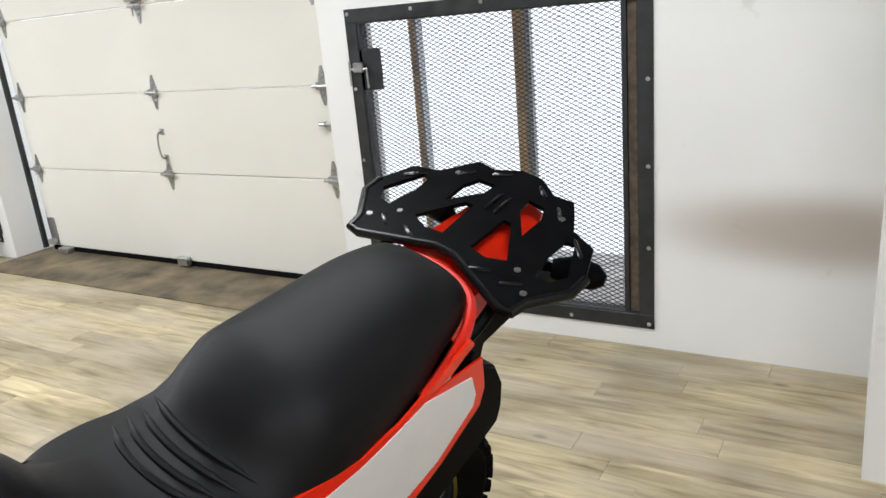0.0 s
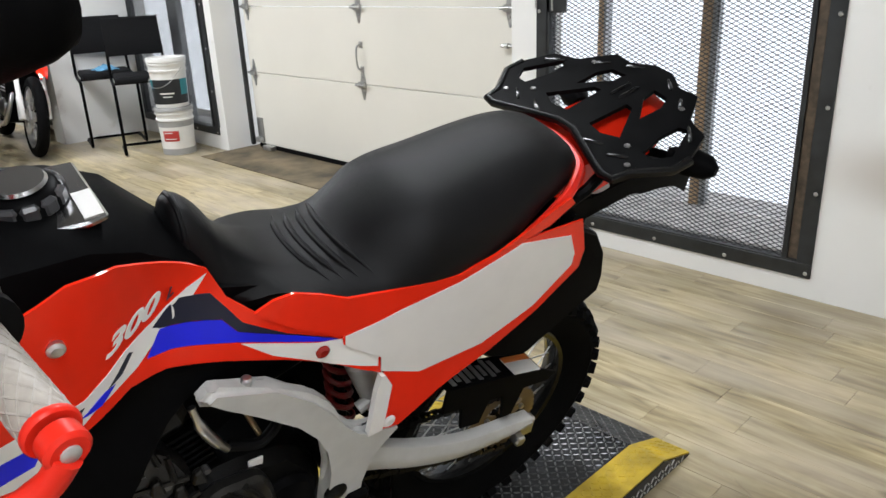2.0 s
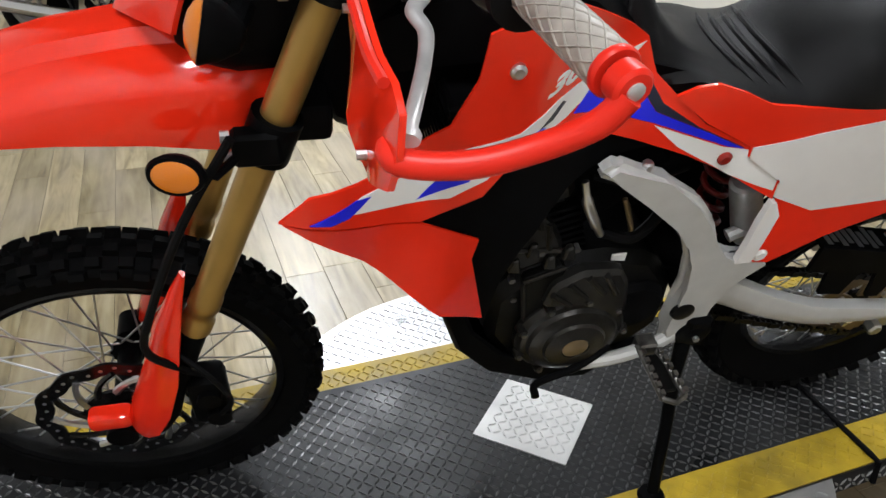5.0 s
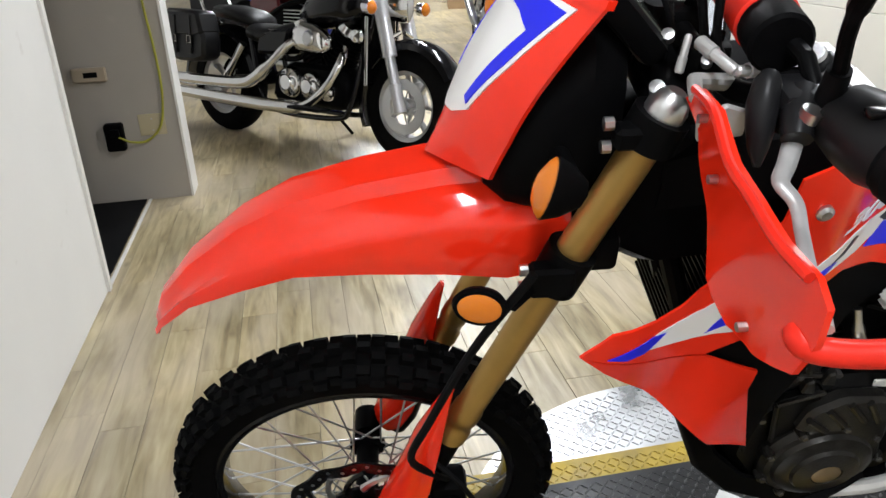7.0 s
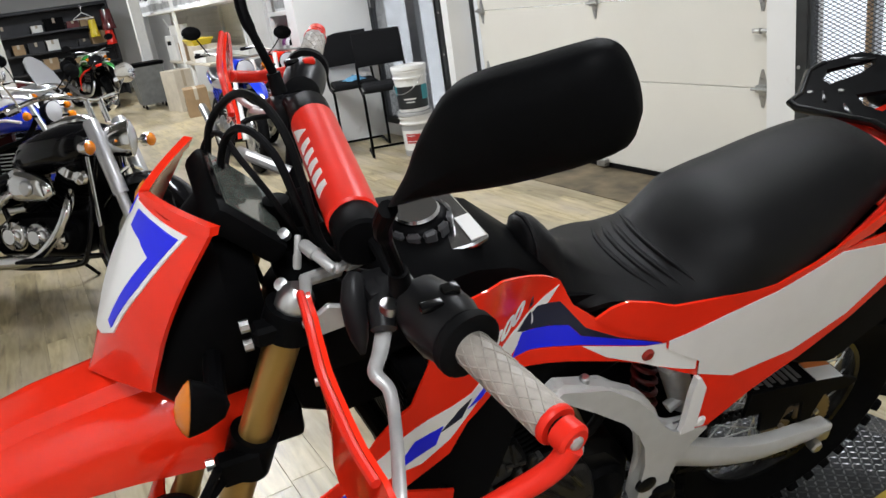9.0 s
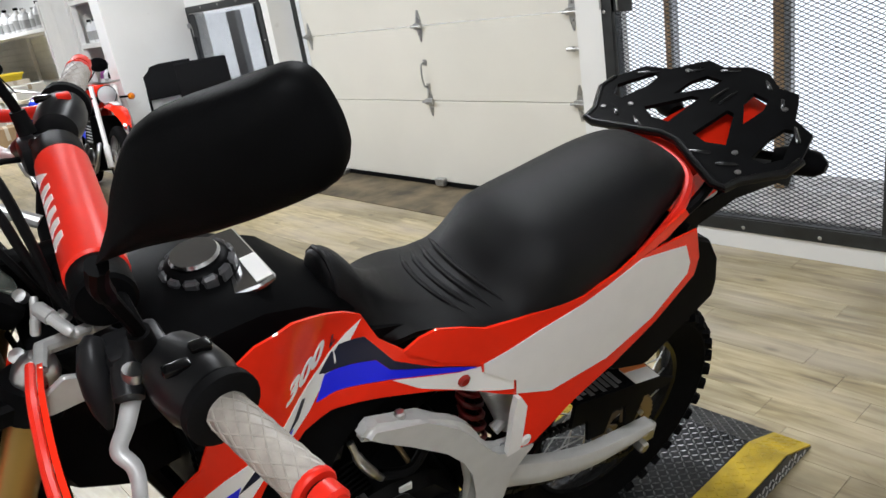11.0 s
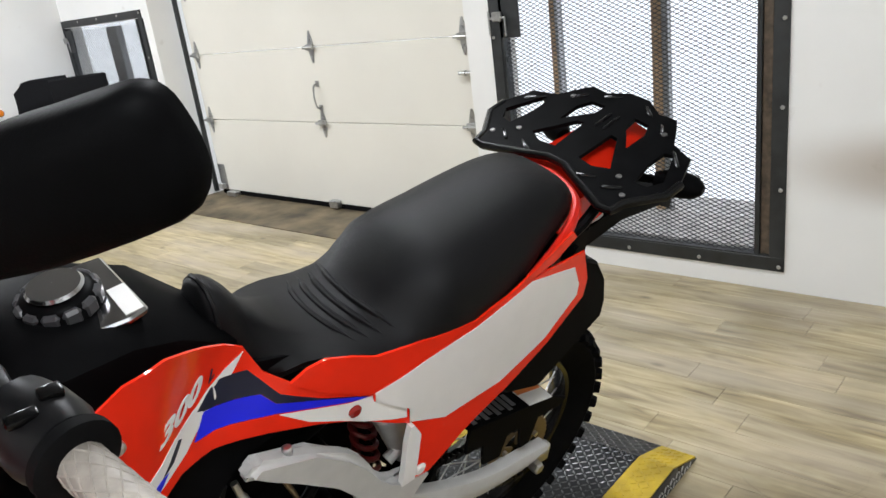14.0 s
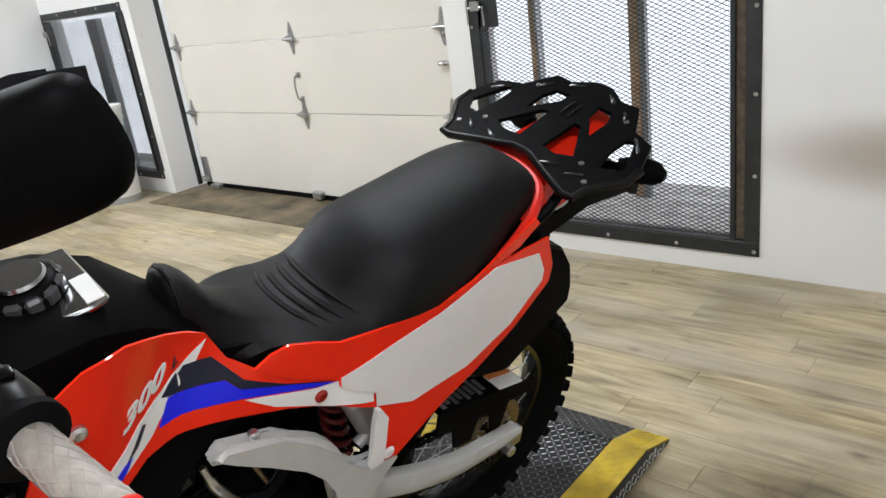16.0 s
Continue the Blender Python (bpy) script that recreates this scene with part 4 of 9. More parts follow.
for s in (1, -1):
    y = CF + s * 0.102 - 0.006
    bm = tube([(fork_x(z), fork_y(z, s), z) for z in (1.165, 1.0, 0.66, 0.655, 0.635, 0.63, 0.612, 0.607, 0.585)], [0.0215, 0.0215, 0.0217, 0.0240, 0.0240, 0.0217, 0.0217, 0.0246, 0.0246], 24)
    leg = part("fork_leg", bm, GOLD, bike, "gold anodised upper fork tube")
    part("fork_cap", tube([(fork_x(1.160), fork_y(1.160, s), 1.160), (fork_x(1.178), fork_y(1.178, s), 1.178), (fork_x(1.188), fork_y(1.188, s), 1.188), (fork_x(1.194), fork_y(1.194, s), 1.194)], [0.0225, 0.0225, 0.018, 0.010], 12), STEELB if s > 0 else BLACK_S, leg, "fork cap with hexagon")
    bm = tube([(fork_x(z), y, z) for z in (0.59, 0.44, 0.38)] + [(fork_x(0.38) + 0.02, y, 0.345)], [0.0205, 0.0205, 0.027, 0.026], 16)
    add_tube(bm, [(1.449, y - 0.024, 0.346), (1.449, y + 0.028, 0.346)], 0.026, 16)
    part("fork_slider", bm, BLACK_S, leg, "black lower fork slider")
    # red guard round the front of the slider
    rings = []
    for z, rad, sw in ((0.705, 0.007, 60), (0.675, 0.016, 80), (0.60, 0.032, 95), (0.50, 0.041, 105), (0.42, 0.044, 108), (0.37, 0.041, 100), (0.342, 0.028, 80)):
        cx = fork_x(z) + 0.014 + 0.12 * max(0.0, z - 0.48)
        out = []
        for q in range(9):
            a = radians(-sw + 2 * sw * q / 8)
            out.append((cx + rad * math.cos(a), y + s * 0.006 + rad * math.sin(a), z + 0.012 * math.cos(a)))
        for q in range(8, -1, -1):
            a = radians(-sw + 2 * sw * q / 8)
            out.append((cx - 0.002 + (rad - 0.004) * math.cos(a), y + s * 0.006 + (rad - 0.004) * math.sin(a), z + 0.012 * math.cos(a)))
        rings.append(out)
    part("fork_guard", loft(rings), RED, leg, "red plastic fork guard")
    if s > 0:
        bm = box(1.272, CF + 0.055, 0.33, 1.335, CF + 0.112, 0.45, 0.014, seg=2)
        add_tube(bm, [(1.29, CF + 0.108, 0.36), (1.29, CF + 0.122, 0.36)], 0.02, 16)
        add_tube(bm, [(1.30, CF + 0.108, 0.415), (1.30, CF + 0.122, 0.415)], 0.02, 16)
        part("caliper", bm, BLACK_S, leg, "black front brake caliper")
        bm = box(1.42, CF + 0.10, 0.385, 1.49, CF + 0.135, 0.422, 0.012, seg=2)
        part("caliper_guard", bm, RED, leg, "red caliper guard")
        hose = spline([(1.20, CF + 0.155, 0.98), (1.27, CF + 0.16, 0.86), (1.33, CF + 0.165, 0.72), (1.36, CF + 0.15, 0.61), (1.325, CF + 0.13, 0.53), (1.305, CF + 0.09, 0.45)], 5)
        part("brake_hose", tube(hose, 0.006, 8), RUBBER, leg, "black brake hose")
        loop = spline([(1.33, CF + 0.12, 0.56), (1.285, CF + 0.145, 0.52), (1.262, CF + 0.145, 0.45), (1.285, CF + 0.12, 0.375)], 5)
        part("sensor_cable", tube(loop, 0.0045, 8), RUBBER, leg)
for z, h, nm in ((0.950, 0.055, "lower_clamp"), (1.150, 0.035, "upper_clamp")):
    x = fork_x(z)
    bm = box(x - 0.075, CF - 0.10, z - h / 2, x - 0.005, CF + 0.10, z + h / 2, 0.010, seg=2)
    for s in (1, -1):
        add_tube(bm, [(fork_x(z - h / 2), fork_y(z, s), z - h / 2), (fork_x(z + h / 2), fork_y(z, s), z + h / 2)], 0.0315, 20)
        add_box(bm, x - 0.012, CF + s * 0.102 - 0.016 + s * 0.034, z - h / 2 + 0.004, x + 0.045, CF + s * 0.102 + 0.016 + s * 0.028, z + h / 2 - 0.004, 0.005)
    cl = part(nm, bm, BLACK_S, bike, "black triple clamp")
    for s in (1, -1):
        for dz in (-0.014, 0.014):
            part("clamp_bolt", tube([(x + 0.046, CF + s * 0.13, z + dz), (x + 0.056, CF + s * 0.13, z + dz)], 0.0075, 8), STEELB, cl)
# amber reflectors on stalks
for s in (1, -1):
    y = CF + s * 0.162
    m = Matrix.Translation((1.263, y, 0.940)) @ Matrix.Rotation(radians(s * 78), 4, "Z") @ Matrix.Rotation(radians(-12), 4, "Y")
    bm = lathe([(1e-4, -0.010), (0.028, -0.009), (0.0315, 0.0), (0.029, 0.006), (0.024, 0.006)], 28, m @ pose(0, 0, 0, 0, 0, -90) @ Matrix.Diagonal((1.08, 1, 0.82, 1)), closed=False)
    add_tube(bm, [(1.249, y - s * 0.01, 0.940), (1.222, y - s * 0.005, 0.930), (1.18, CF + s * 0.13, 0.950)], 0.006, 8)
    ho = part("reflector_holder", bm, BLACK_P, bike, "black reflector holder")
    part("reflector", lathe([(1e-4, 0.0095), (0.018, 0.009), (0.0255, 0.0055), (0.0265, 0.001)], 28, m @ pose(0, 0, 0, 0, 0, -90) @ Matrix.Diagonal((1.08, 1, 0.82, 1)), closed=False), AMBER, ho, "round amber reflector")

# --- front mudguard: crown, shoulder and hanging edge along its length
FEND = [(1.712, 0.800, 0.030, 0.012, 0.018), (1.694, 0.838, 0.045, 0.018, 0.026), (1.64, 0.903, 0.062, 0.026, 0.038), (1.56, 0.966, 0.078, 0.034, 0.060), (1.49, 1.003, 0.085, 0.040, 0.072), (1.40, 1.029, 0.088, 0.046, 0.097), (1.30, 1.046, 0.090, 0.050, 0.120), (1.22, 1.050, 0.088, 0.052, 0.138), (1.14, 1.034, 0.070, 0.050, 0.125)]
rings = []
for x, zc, hw, sh, ed in FEND:
    pr = [(-hw, zc - ed), (-hw * 0.985, zc - sh - 0.004), (-hw * 0.93, zc - sh + 0.004), (-hw * 0.70, zc - 0.022), (-hw * 0.48, zc - 0.015), (-hw * 0.34, zc + 0.001), (-hw * 0.15, zc + 0.005), (0, zc + 0.003), (hw * 0.15, zc + 0.005), (hw * 0.34, zc + 0.001), (hw * 0.48, zc - 0.015), (hw * 0.70, zc - 0.022), (hw * 0.93, zc - sh + 0.004), (hw * 0.985, zc - sh - 0.004), (hw, zc - ed)]
    inner = [(a * 0.97, b - 0.004 if abs(a) < hw * 0.9 else b) for a, b in pr[::-1]]
    rings.append([(x, CF + a, b) for a, b in pr + inner])
part("front_mudguard", loft(rings), RED, bike, "long glossy red front mudguard", angle=32)


# --- headlight mask
def mask_pt(u, v, o):
    """u: from the middle ridge (0) to the left edge (1) or right edge (-1); v: from the top (0) to the bottom (1)."""
    a = abs(u)
    ridge = Vector((1.198, 0, 1.280)).lerp(Vector((1.308, 0, 1.072)), v)
    edge = Vector((1.140, 0.104, 1.278)).lerp(Vector((1.236, 0.108, 1.085)), v)
    edge.y -= 0.006 * v * v
    edge.x += 0.012 * math.sin(math.pi * v)
    p = ridge.lerp(edge, a)
    bulge = 0.022 * (1 - (a - 0.45) ** 2 / 0.3) * math.sin(math.pi * min(max(v * 0.8 + 0.1, 0), 1))
    p.x += max(0.0, bulge) + o
    p.z += 0.25 * o
    p.y = CF + (p.y + 0.4 * o * a) * (1 if u >= 0 else -1)
    return p


mask = part("headlight_mask", drape([(-1, 0), (-0.5, 0.03), (0, 0.0), (0.5, 0.03), (1, 0), (0.98, 0.4), (0.95, 0.8), (0.90, 1.06), (0, 1.08), (-0.90, 1.06), (-0.95, 0.8), (-0.98, 0.4)], mask_pt, 0.005, 0.1), RED, bike, "red number plate headlight mask")
part("number_panel", drape([(0, 0.025), (0.82, 0.060), (0.66, 0.40), (0.46, 0.70), (0.22, 0.765), (0.0, 0.775), (-0.22, 0.765), (-0.46, 0.70), (-0.66, 0.40), (-0.82, 0.060)], lambda u, v, o: mask_pt(u, v, o + 0.002), 0.002, 0.07), STICK_W, mask, "white number panel sticker")
for s in (1, -1):
    part("chevron", drape([(s * q, v) for q, v in ((0.12, 0.05), (0.45, 0.062), (0.77, 0.085), (0.62, 0.39), (0.43, 0.67), (0.365, 0.635), (0.47, 0.42), (0.58, 0.215), (0.36, 0.160), (0.12, 0.135))][::s], lambda u, v, o: mask_pt(u, v, o + 0.0034), 0.002, 0.07), STICK_B, mask, "blue chevron sticker")
    part("brow", drape([(s * 1.03, 0.02), (s * 0.93, 0.03), (s * 0.42, 0.012), (s * 0.02, 0.0), (s * 0.02, -0.02), (s * 0.45, -0.022), (s * 1.0, -0.022 if s > 0 else -0.05)][::-s], lambda u, v, o: mask_pt(u, v, o + 0.003), 0.010, 0.1), RED, mask, "raised red brow")
# black headlight bowl and side housing behind the mask
rings = []
for x, z0, z1, hw in ((1.250, 1.03, 1.10, 0.060), (1.225, 1.01, 1.15, 0.088), (1.185, 1.0, 1.20, 0.100), (1.14, 1.0, 1.245, 0.100), (1.10, 1.03, 1.22, 0.078)):
    zc, hz = (z0 + z1) / 2, (z1 - z0) / 2
    rings.append([(x, CF + hw * math.copysign(abs(math.cos(a)) ** 0.6, math.cos(a)), zc + hz * math.copysign(abs(math.sin(a)) ** 0.6, math.sin(a))) for a in (2 * math.pi * i / 20 for i in range(20))])
part("headlight_housing", loft(rings), BLACK_P, bike, "black headlight housing")
part("headlight_lens", lathe([(1e-4, 0.020), (0.026, 0.016), (0.042, 0.006), (0.047, -0.008)], 28, Matrix.Translation((1.262, CF, 1.075)) @ pose(0, 0, 0, 0, -15, -90), closed=False), STEELB, bike, "round headlight lens")
for s in (1, -1):
    m = Matrix.Translation((1.205, CF + s * 0.212, 1.148)) @ Matrix.Rotation(radians(s * -2), 4, "Z") @ Matrix.Rotation(radians(-14), 4, "Y")
    bm = lathe([(1e-4, -0.060), (0.014, -0.052), (0.026, -0.026), (0.032, 0.0), (0.031, 0.004)], 24, m @ pose(0, 0, 0, 0, 0, -90) @ Matrix.Diagonal((0.62, 0.66, 1.12, 1)), closed=False)
    add_tube(bm, [(1.180, CF + s * 0.215, 1.145), (1.17, CF + s * 0.08, 1.10)], 0.012, 10)
    ts = part("turn_signal", bm, BLACK_P, bike, "black front turn signal")
    part("signal_lens", lathe([(1e-4, 0.024), (0.014, 0.021), (0.026, 0.011), (0.0315, 0.003)], 24, m @ pose(0, 0, 0, 0, 0, -90) @ Matrix.Diagonal((0.62, 0.66, 1.12, 1)), closed=False), AMBER, ts, "amber signal lens")
# instrument
m = Matrix.Translation((1.100, CF - 0.004, 1.243)) @ Matrix.Rotation(radians(-48), 4, "Y")
bm = box(-0.055, -0.080, -0.022, 0.050, 0.080, 0.012, 0.012, m, 2)
dash = part("instrument", bm, BLACK_P, bike, "black digital instrument")
part("screen", box(-0.044, -0.062, 0.0122, 0.038, 0.062, 0.0138, 0.0, m), SCREEN, dash, "grey-green display, switched off", smooth=False)
part("idle_lamps", box(0.040, -0.05, 0.0122, 0.047, 0.05, 0.0134, 0.0, m), BLACK_G, dash, smooth=False)

# --- handlebar with its controls
BAR = spline([(0.868, CF - 0.470, 1.254), (0.936, CF - 0.30, 1.246), (0.974, CF - 0.21, 1.234), (1.003, CF - 0.135, 1.196), (1.010, CF - 0.07, 1.186), (1.010, CF + 0.07, 1.186), (1.003, CF + 0.135, 1.196), (0.985, CF + 0.21, 1.232), (0.962, CF + 0.30, 1.243), (0.926, CF + 0.474, 1.248)], 6)
hb = part("handlebar", tube(BAR, 0.0112, 14), BLACK_S, bike, "black handlebar")
part("crossbar", tube([(0.985, CF - 0.235, 1.236), (0.985, CF - 0.20, 1.262), (0.987, CF + 0.20, 1.266), (0.982, CF + 0.235, 1.238)], 0.008, 10), BLACK_S, hb)
pad_a, pad_b = Vector((0.968, -0.118, 1.263)), Vector((0.997, 0.190, 1.266))
bm = tube([pad_a + (pad_b - pad_a) * t for t in (0.10, 0.11, 0.9, 0.91)], [0.028, 0.0305, 0.0305, 0.028], 24)
pad = part("crossbar_pad", bm, RED_SATIN, hb, "red foam crossbar pad with white lettering blocks")
for a, b in ((-0.06, 0.10), (0.90, 1.04)):
    part("pad_end", tube([pad_a + (pad_b - pad_a) * t for t in (a, a + 0.02, b - 0.0, b + 0.012)], [0.025, 0.029, 0.0295, 0.026], 24), BLACK_P, pad, "black end of the pad")


def on_pad(u, ang, o=0.0):
    p = pad_a + (pad_b - pad_a) * u
    r = 0.0307 + o
    return (p.x + r * math.cos(ang), p.y, p.z + r * math.sin(ang))


# brand marks on the pad stay plain white blocks
for u0, u1, hw in ((0.36, 0.43, 0.30), (0.445, 0.515, 0.30), (0.53, 0.60, 0.30), (0.615, 0.685, 0.30), (0.70, 0.77, 0.30)):
    part("white_block", drape([(u0, 0.62 - hw), (u1 - 0.012, 0.62 - hw), (u1 - 0.022, 0.62 + hw), (u0 + 0.012, 0.62 + hw)], lambda u, a, o: on_pad(u, a, o + 0.0008), 0.0012, 0.2), STICK_W, pad)
part("white_block", drape([(0.19, 0.25), (0.30, 0.30), (0.30, 0.95)], lambda u, a, o: on_pad(u, a, o + 0.0008), 0.0012, 0.2), STICK_W, pad)
# clamps on the fork's head
for s in (1, -1):
    bm = bmesh.new()
    add_box(bm, 0.985, CF + s * 0.045 - 0.018, 1.155, 1.035, CF + s * 0.045 + 0.018, 1.208, 0.008, seg=2)
    add_tube(bm, [(1.0, CF + s * 0.045, 1.208), (1.0, CF + s * 0.045, 1.216)], 0.008, 8)
    part("bar_clamp", bm, BLACK_S, hb, "black handlebar clamp")
part("ignition_lock", lathe([(1e-4, 0.035), (0.016, 0.034), (0.019, 0.02), (0.019, -0.04)], 20, upright(1.055, CF, 1.20) @ Matrix.Rotation(radians(-90), 4, "X") @ Matrix.Rotation(radians(90), 4, "X"), closed=False), BLACK_S, bike, "black ignition lock")


def bar_at(y):
    best = min(range(len(BAR) - 1), key=lambda i: abs((BAR[i].y + BAR[i + 1].y) / 2 - y))
    a, b = BAR[best], BAR[best + 1]
    return a + (b - a) * ((y - a.y) / (b.y - a.y))


for s in (1, -1):
    yy = lambda q: CF + s * q
    # grip with raised diamond ridges
    g0, g1 = bar_at(yy(0.338)), bar_at(yy(0.451))
    bm = tube([g0 + (g1 - g0) * t for t in (0, 0.02, 0.98, 1.0)], [0.0165, 0.0178, 0.0178, 0.0165], 20)
    d = (g1 - g0).normalized()
    sx = d.orthogonal().normalized()
    sy = d.cross(sx)
    for k in range(10):
        for hand in (1, -1):
            pts = []
            for i in range(17):
                t = i / 16
                a = 2 * math.pi * (k / 10 + hand * 0.55 * t)
                pts.append(g0 + (g1 - g0) * (0.03 + 0.94 * t) + (sx * math.cos(a) + sy * math.sin(a)) * 0.0176)
            part("grip_ridge", tube(pts, 0.0011, 4, caps=False), GEL, hb)
    gr = part("grip", bm, GEL, hb, "grey diamond-patterned rubber grip")
    f0 = bar_at(yy(0.331))
    rd = (lambda p, q, r0, r1, n=24: tube([f0 + d * p, f0 + d * (p + 0.002), f0 + d * (q - 0.002), f0 + d * q], [r0, r1, r1, r0], n))
    part("grip_flange", rd(-0.004, 0.010, 0.030, 0.034), RUBBER, gr, "black grip flange")
    part("grip_ring", rd(0.118, 0.126, 0.0178, 0.0192), RED_SATIN, gr, "red end ring of the grip")
    # switch housing
    c = bar_at(yy(0.291))
    rings = []
    for t, r in ((-0.040, 0.016), (-0.036, 0.026), (-0.01, 0.0305), (0.016, 0.031), (0.032, 0.027), (0.036, 0.018)):
        rings.append([c + d * t + (sx * math.cos(a) * 1.05 + sy * math.sin(a) * 1.15) * r for a in (2 * math.pi * i / 18 for i in range(18))])
    sw = part("switch_housing", loft(rings), SWITCH, hb, "black switch housing")
    part("switch_button", box(-0.009, -0.007, 0.0, 0.009, 0.007, 0.010, 0.003, Matrix.Translation(c + Vector((-0.012, 0, 0.028))), 2), BLACK_G if s > 0 else RED_SATIN, sw, "small switch button")
    part("switch_button", box(-0.012, -0.006, 0.0, 0.012, 0.006, 0.008, 0.003, Matrix.Translation(c + Vector((0.012, s * 0.012, 0.027))), 2), BLACK_G, sw)
    # lever perch and lever
    p0 = bar_at(yy(0.222))
    bm = box(-0.017, -0.022, -0.022, 0.036, 0.022, 0.020, 0.008, Matrix.Translation(p0), 2)
    add_tube(bm, [p0 + Vector((0.012, 0, 0.008)), p0 + Vector((0.024, s * 0.026, 0.002)), p0 + Vector((0.030, s * 0.044, -0.008))], [0.016, 0.015, 0.013], 12)
    pe = part("lever_perch", bm, SWITCH, hb, "black lever perch")
    part("perch_bolt", tube([p0 + Vector((0.022, s * 0.036, 0.006)), p0 + Vector((0.020, s * 0.037, 0.016))], 0.0095, 12), STEELB, pe, "bright pivot bolt")
    lev = spline([p0 + Vector(q) for q in ((0.024, s * 0.030, -0.014), (0.040, s * 0.058, -0.022), (0.052, s * 0.078, -0.026), (0.046, s * 0.098, -0.032), (0.052, s * 0.128, -0.038), (0.068, s * 0.180, -0.036), (0.084, s * 0.228, -0.034))], 6)
    k = len(lev)
    bm = tube(lev, [0.0088 - 0.0028 * min(1, i / k * 1.6) + (0.004 if i > k - 3 else 0) for i in range(k)], 12, flat=0.62)
    part("lever", bm, ALU_BRIGHT, hb, "bright aluminium lever")
    # hand guard: a plastic blade that wraps from the clamp to the bar end
    blade = [(0.160, 1.208), (0.185, 1.232), (0.245, 1.246), (0.305, 1.236), (0.352, 1.238), (0.40, 1.236), (0.44, 1.240), (0.458, 1.228), (0.464, 1.200), (0.460, 1.166), (0.42, 1.142), (0.378, 1.128), (0.335, 1.140), (0.282, 1.174), (0.215, 1.206), (0.18, 1.204)]

    def blade_pt(q, z, o):
        x = 1.066 + 0.014 * math.sin(math.pi * min(max((q - 0.18) / 0.33, 0), 1)) - 0.10 * max(0.0, q - 0.44) + 0.09 * (1.246 - z) + 0.004 * math.sin(q * 60) * max(0.0, 1.235 - z) * 8
        if s < 0:
            x, z = x - 0.014 - 0.17 * (q - 0.23), z + 0.037 + 0.06 * (q - 0.23)
        return Vector((x + o, yy(q), z))
    hg = part("hand_guard", drape(blade[::-s], blade_pt, 0.005, 0.02), RED, bike, "red plastic hand guard blade", angle=50)
    loop = ((1.076, 0.438, 1.192), (1.070, 0.456, 1.188), (1.025, 0.466, 1.190), (0.98, 0.468, 1.202), (0.944, 0.472, 1.222), (0.928, 0.473, 1.244)) if s > 0 else ((1.030, 0.440, 1.215), (1.022, 0.454, 1.208), (0.98, 0.464, 1.196), (0.93, 0.468, 1.194), (0.888, 0.470, 1.212), (0.870, 0.470, 1.254))
    path = spline([Vector((x, yy(q), z)) for x, q, z in loop], 5)
    part("guard_tube", tube(path, [0.008, 0.0095] + [0.0102] * (len(path) - 2), 12), RED_SATIN, hg, "red guard tube to the bar end")
    part("guard_strip", tube(spline([blade_pt(q, z, 0.005) for q, z in ((0.185, 1.232), (0.245, 1.246), (0.305, 1.236), (0.352, 1.238), (0.40, 1.236), (0.44, 1.240))], 4), 0.0045, 8), RED_SATIN, hg)
    e = bar_at(yy(0.468))
    bm = tube([e - d * 0.010, e + d * 0.004, e + d * 0.007], [0.0150, 0.0155, 0.0125], 20)
    part("guard_end", bm, RED_SATIN, hg, "red moulded guard end")
    part("guard_bolt", tube([e + d * 0.006, e + d * 0.0085, e + d * 0.0095], [0.0068, 0.0068, 0.005], 12), ALU_BRIGHT, hg, "bright bar end bolt")
    part("guard_mount", tube([(1.012, yy(0.118), 1.198), (1.06, yy(0.15), 1.220), (1.066, yy(0.175), 1.216)], [0.009, 0.008, 0.0065], 10), ALU_BRIGHT, hg, "bright guard clamp")
    for q, z in ((0.225, 1.226), (0.285, 1.205), (0.40, 1.150)):
        part("guard_screw", tube([blade_pt(q, z, -0.001), blade_pt(q, z, 0.008)], 0.004, 8), STEELB, hg)

# --- mirrors
MC, ME1, ME2, MN = Vector((0.938, 0.417, 1.487)), Vector((-0.4998, 0.5913, 0.5466)), Vector((0.3587, -0.3242, 0.6787)), Vector((0.7324, 0.6776, -0.0635))
MO = [(-0.153, -0.016), (-0.115, 0.006), (-0.088, 0.028), (-0.050, 0.052), (-0.028, 0.058), (0.0, 0.054), (0.030, 0.047), (0.062, 0.040), (0.085, 0.033), (0.095, 0.020), (0.095, 0.0), (0.090, -0.022), (0.079, -0.041), (0.055, -0.052), (-0.030, -0.042), (-0.100, -0.024)]
MIRROR = [(a * 0.93 if a > 0 else a, b * 0.94 if b > 0 else b) for a, b in MO]
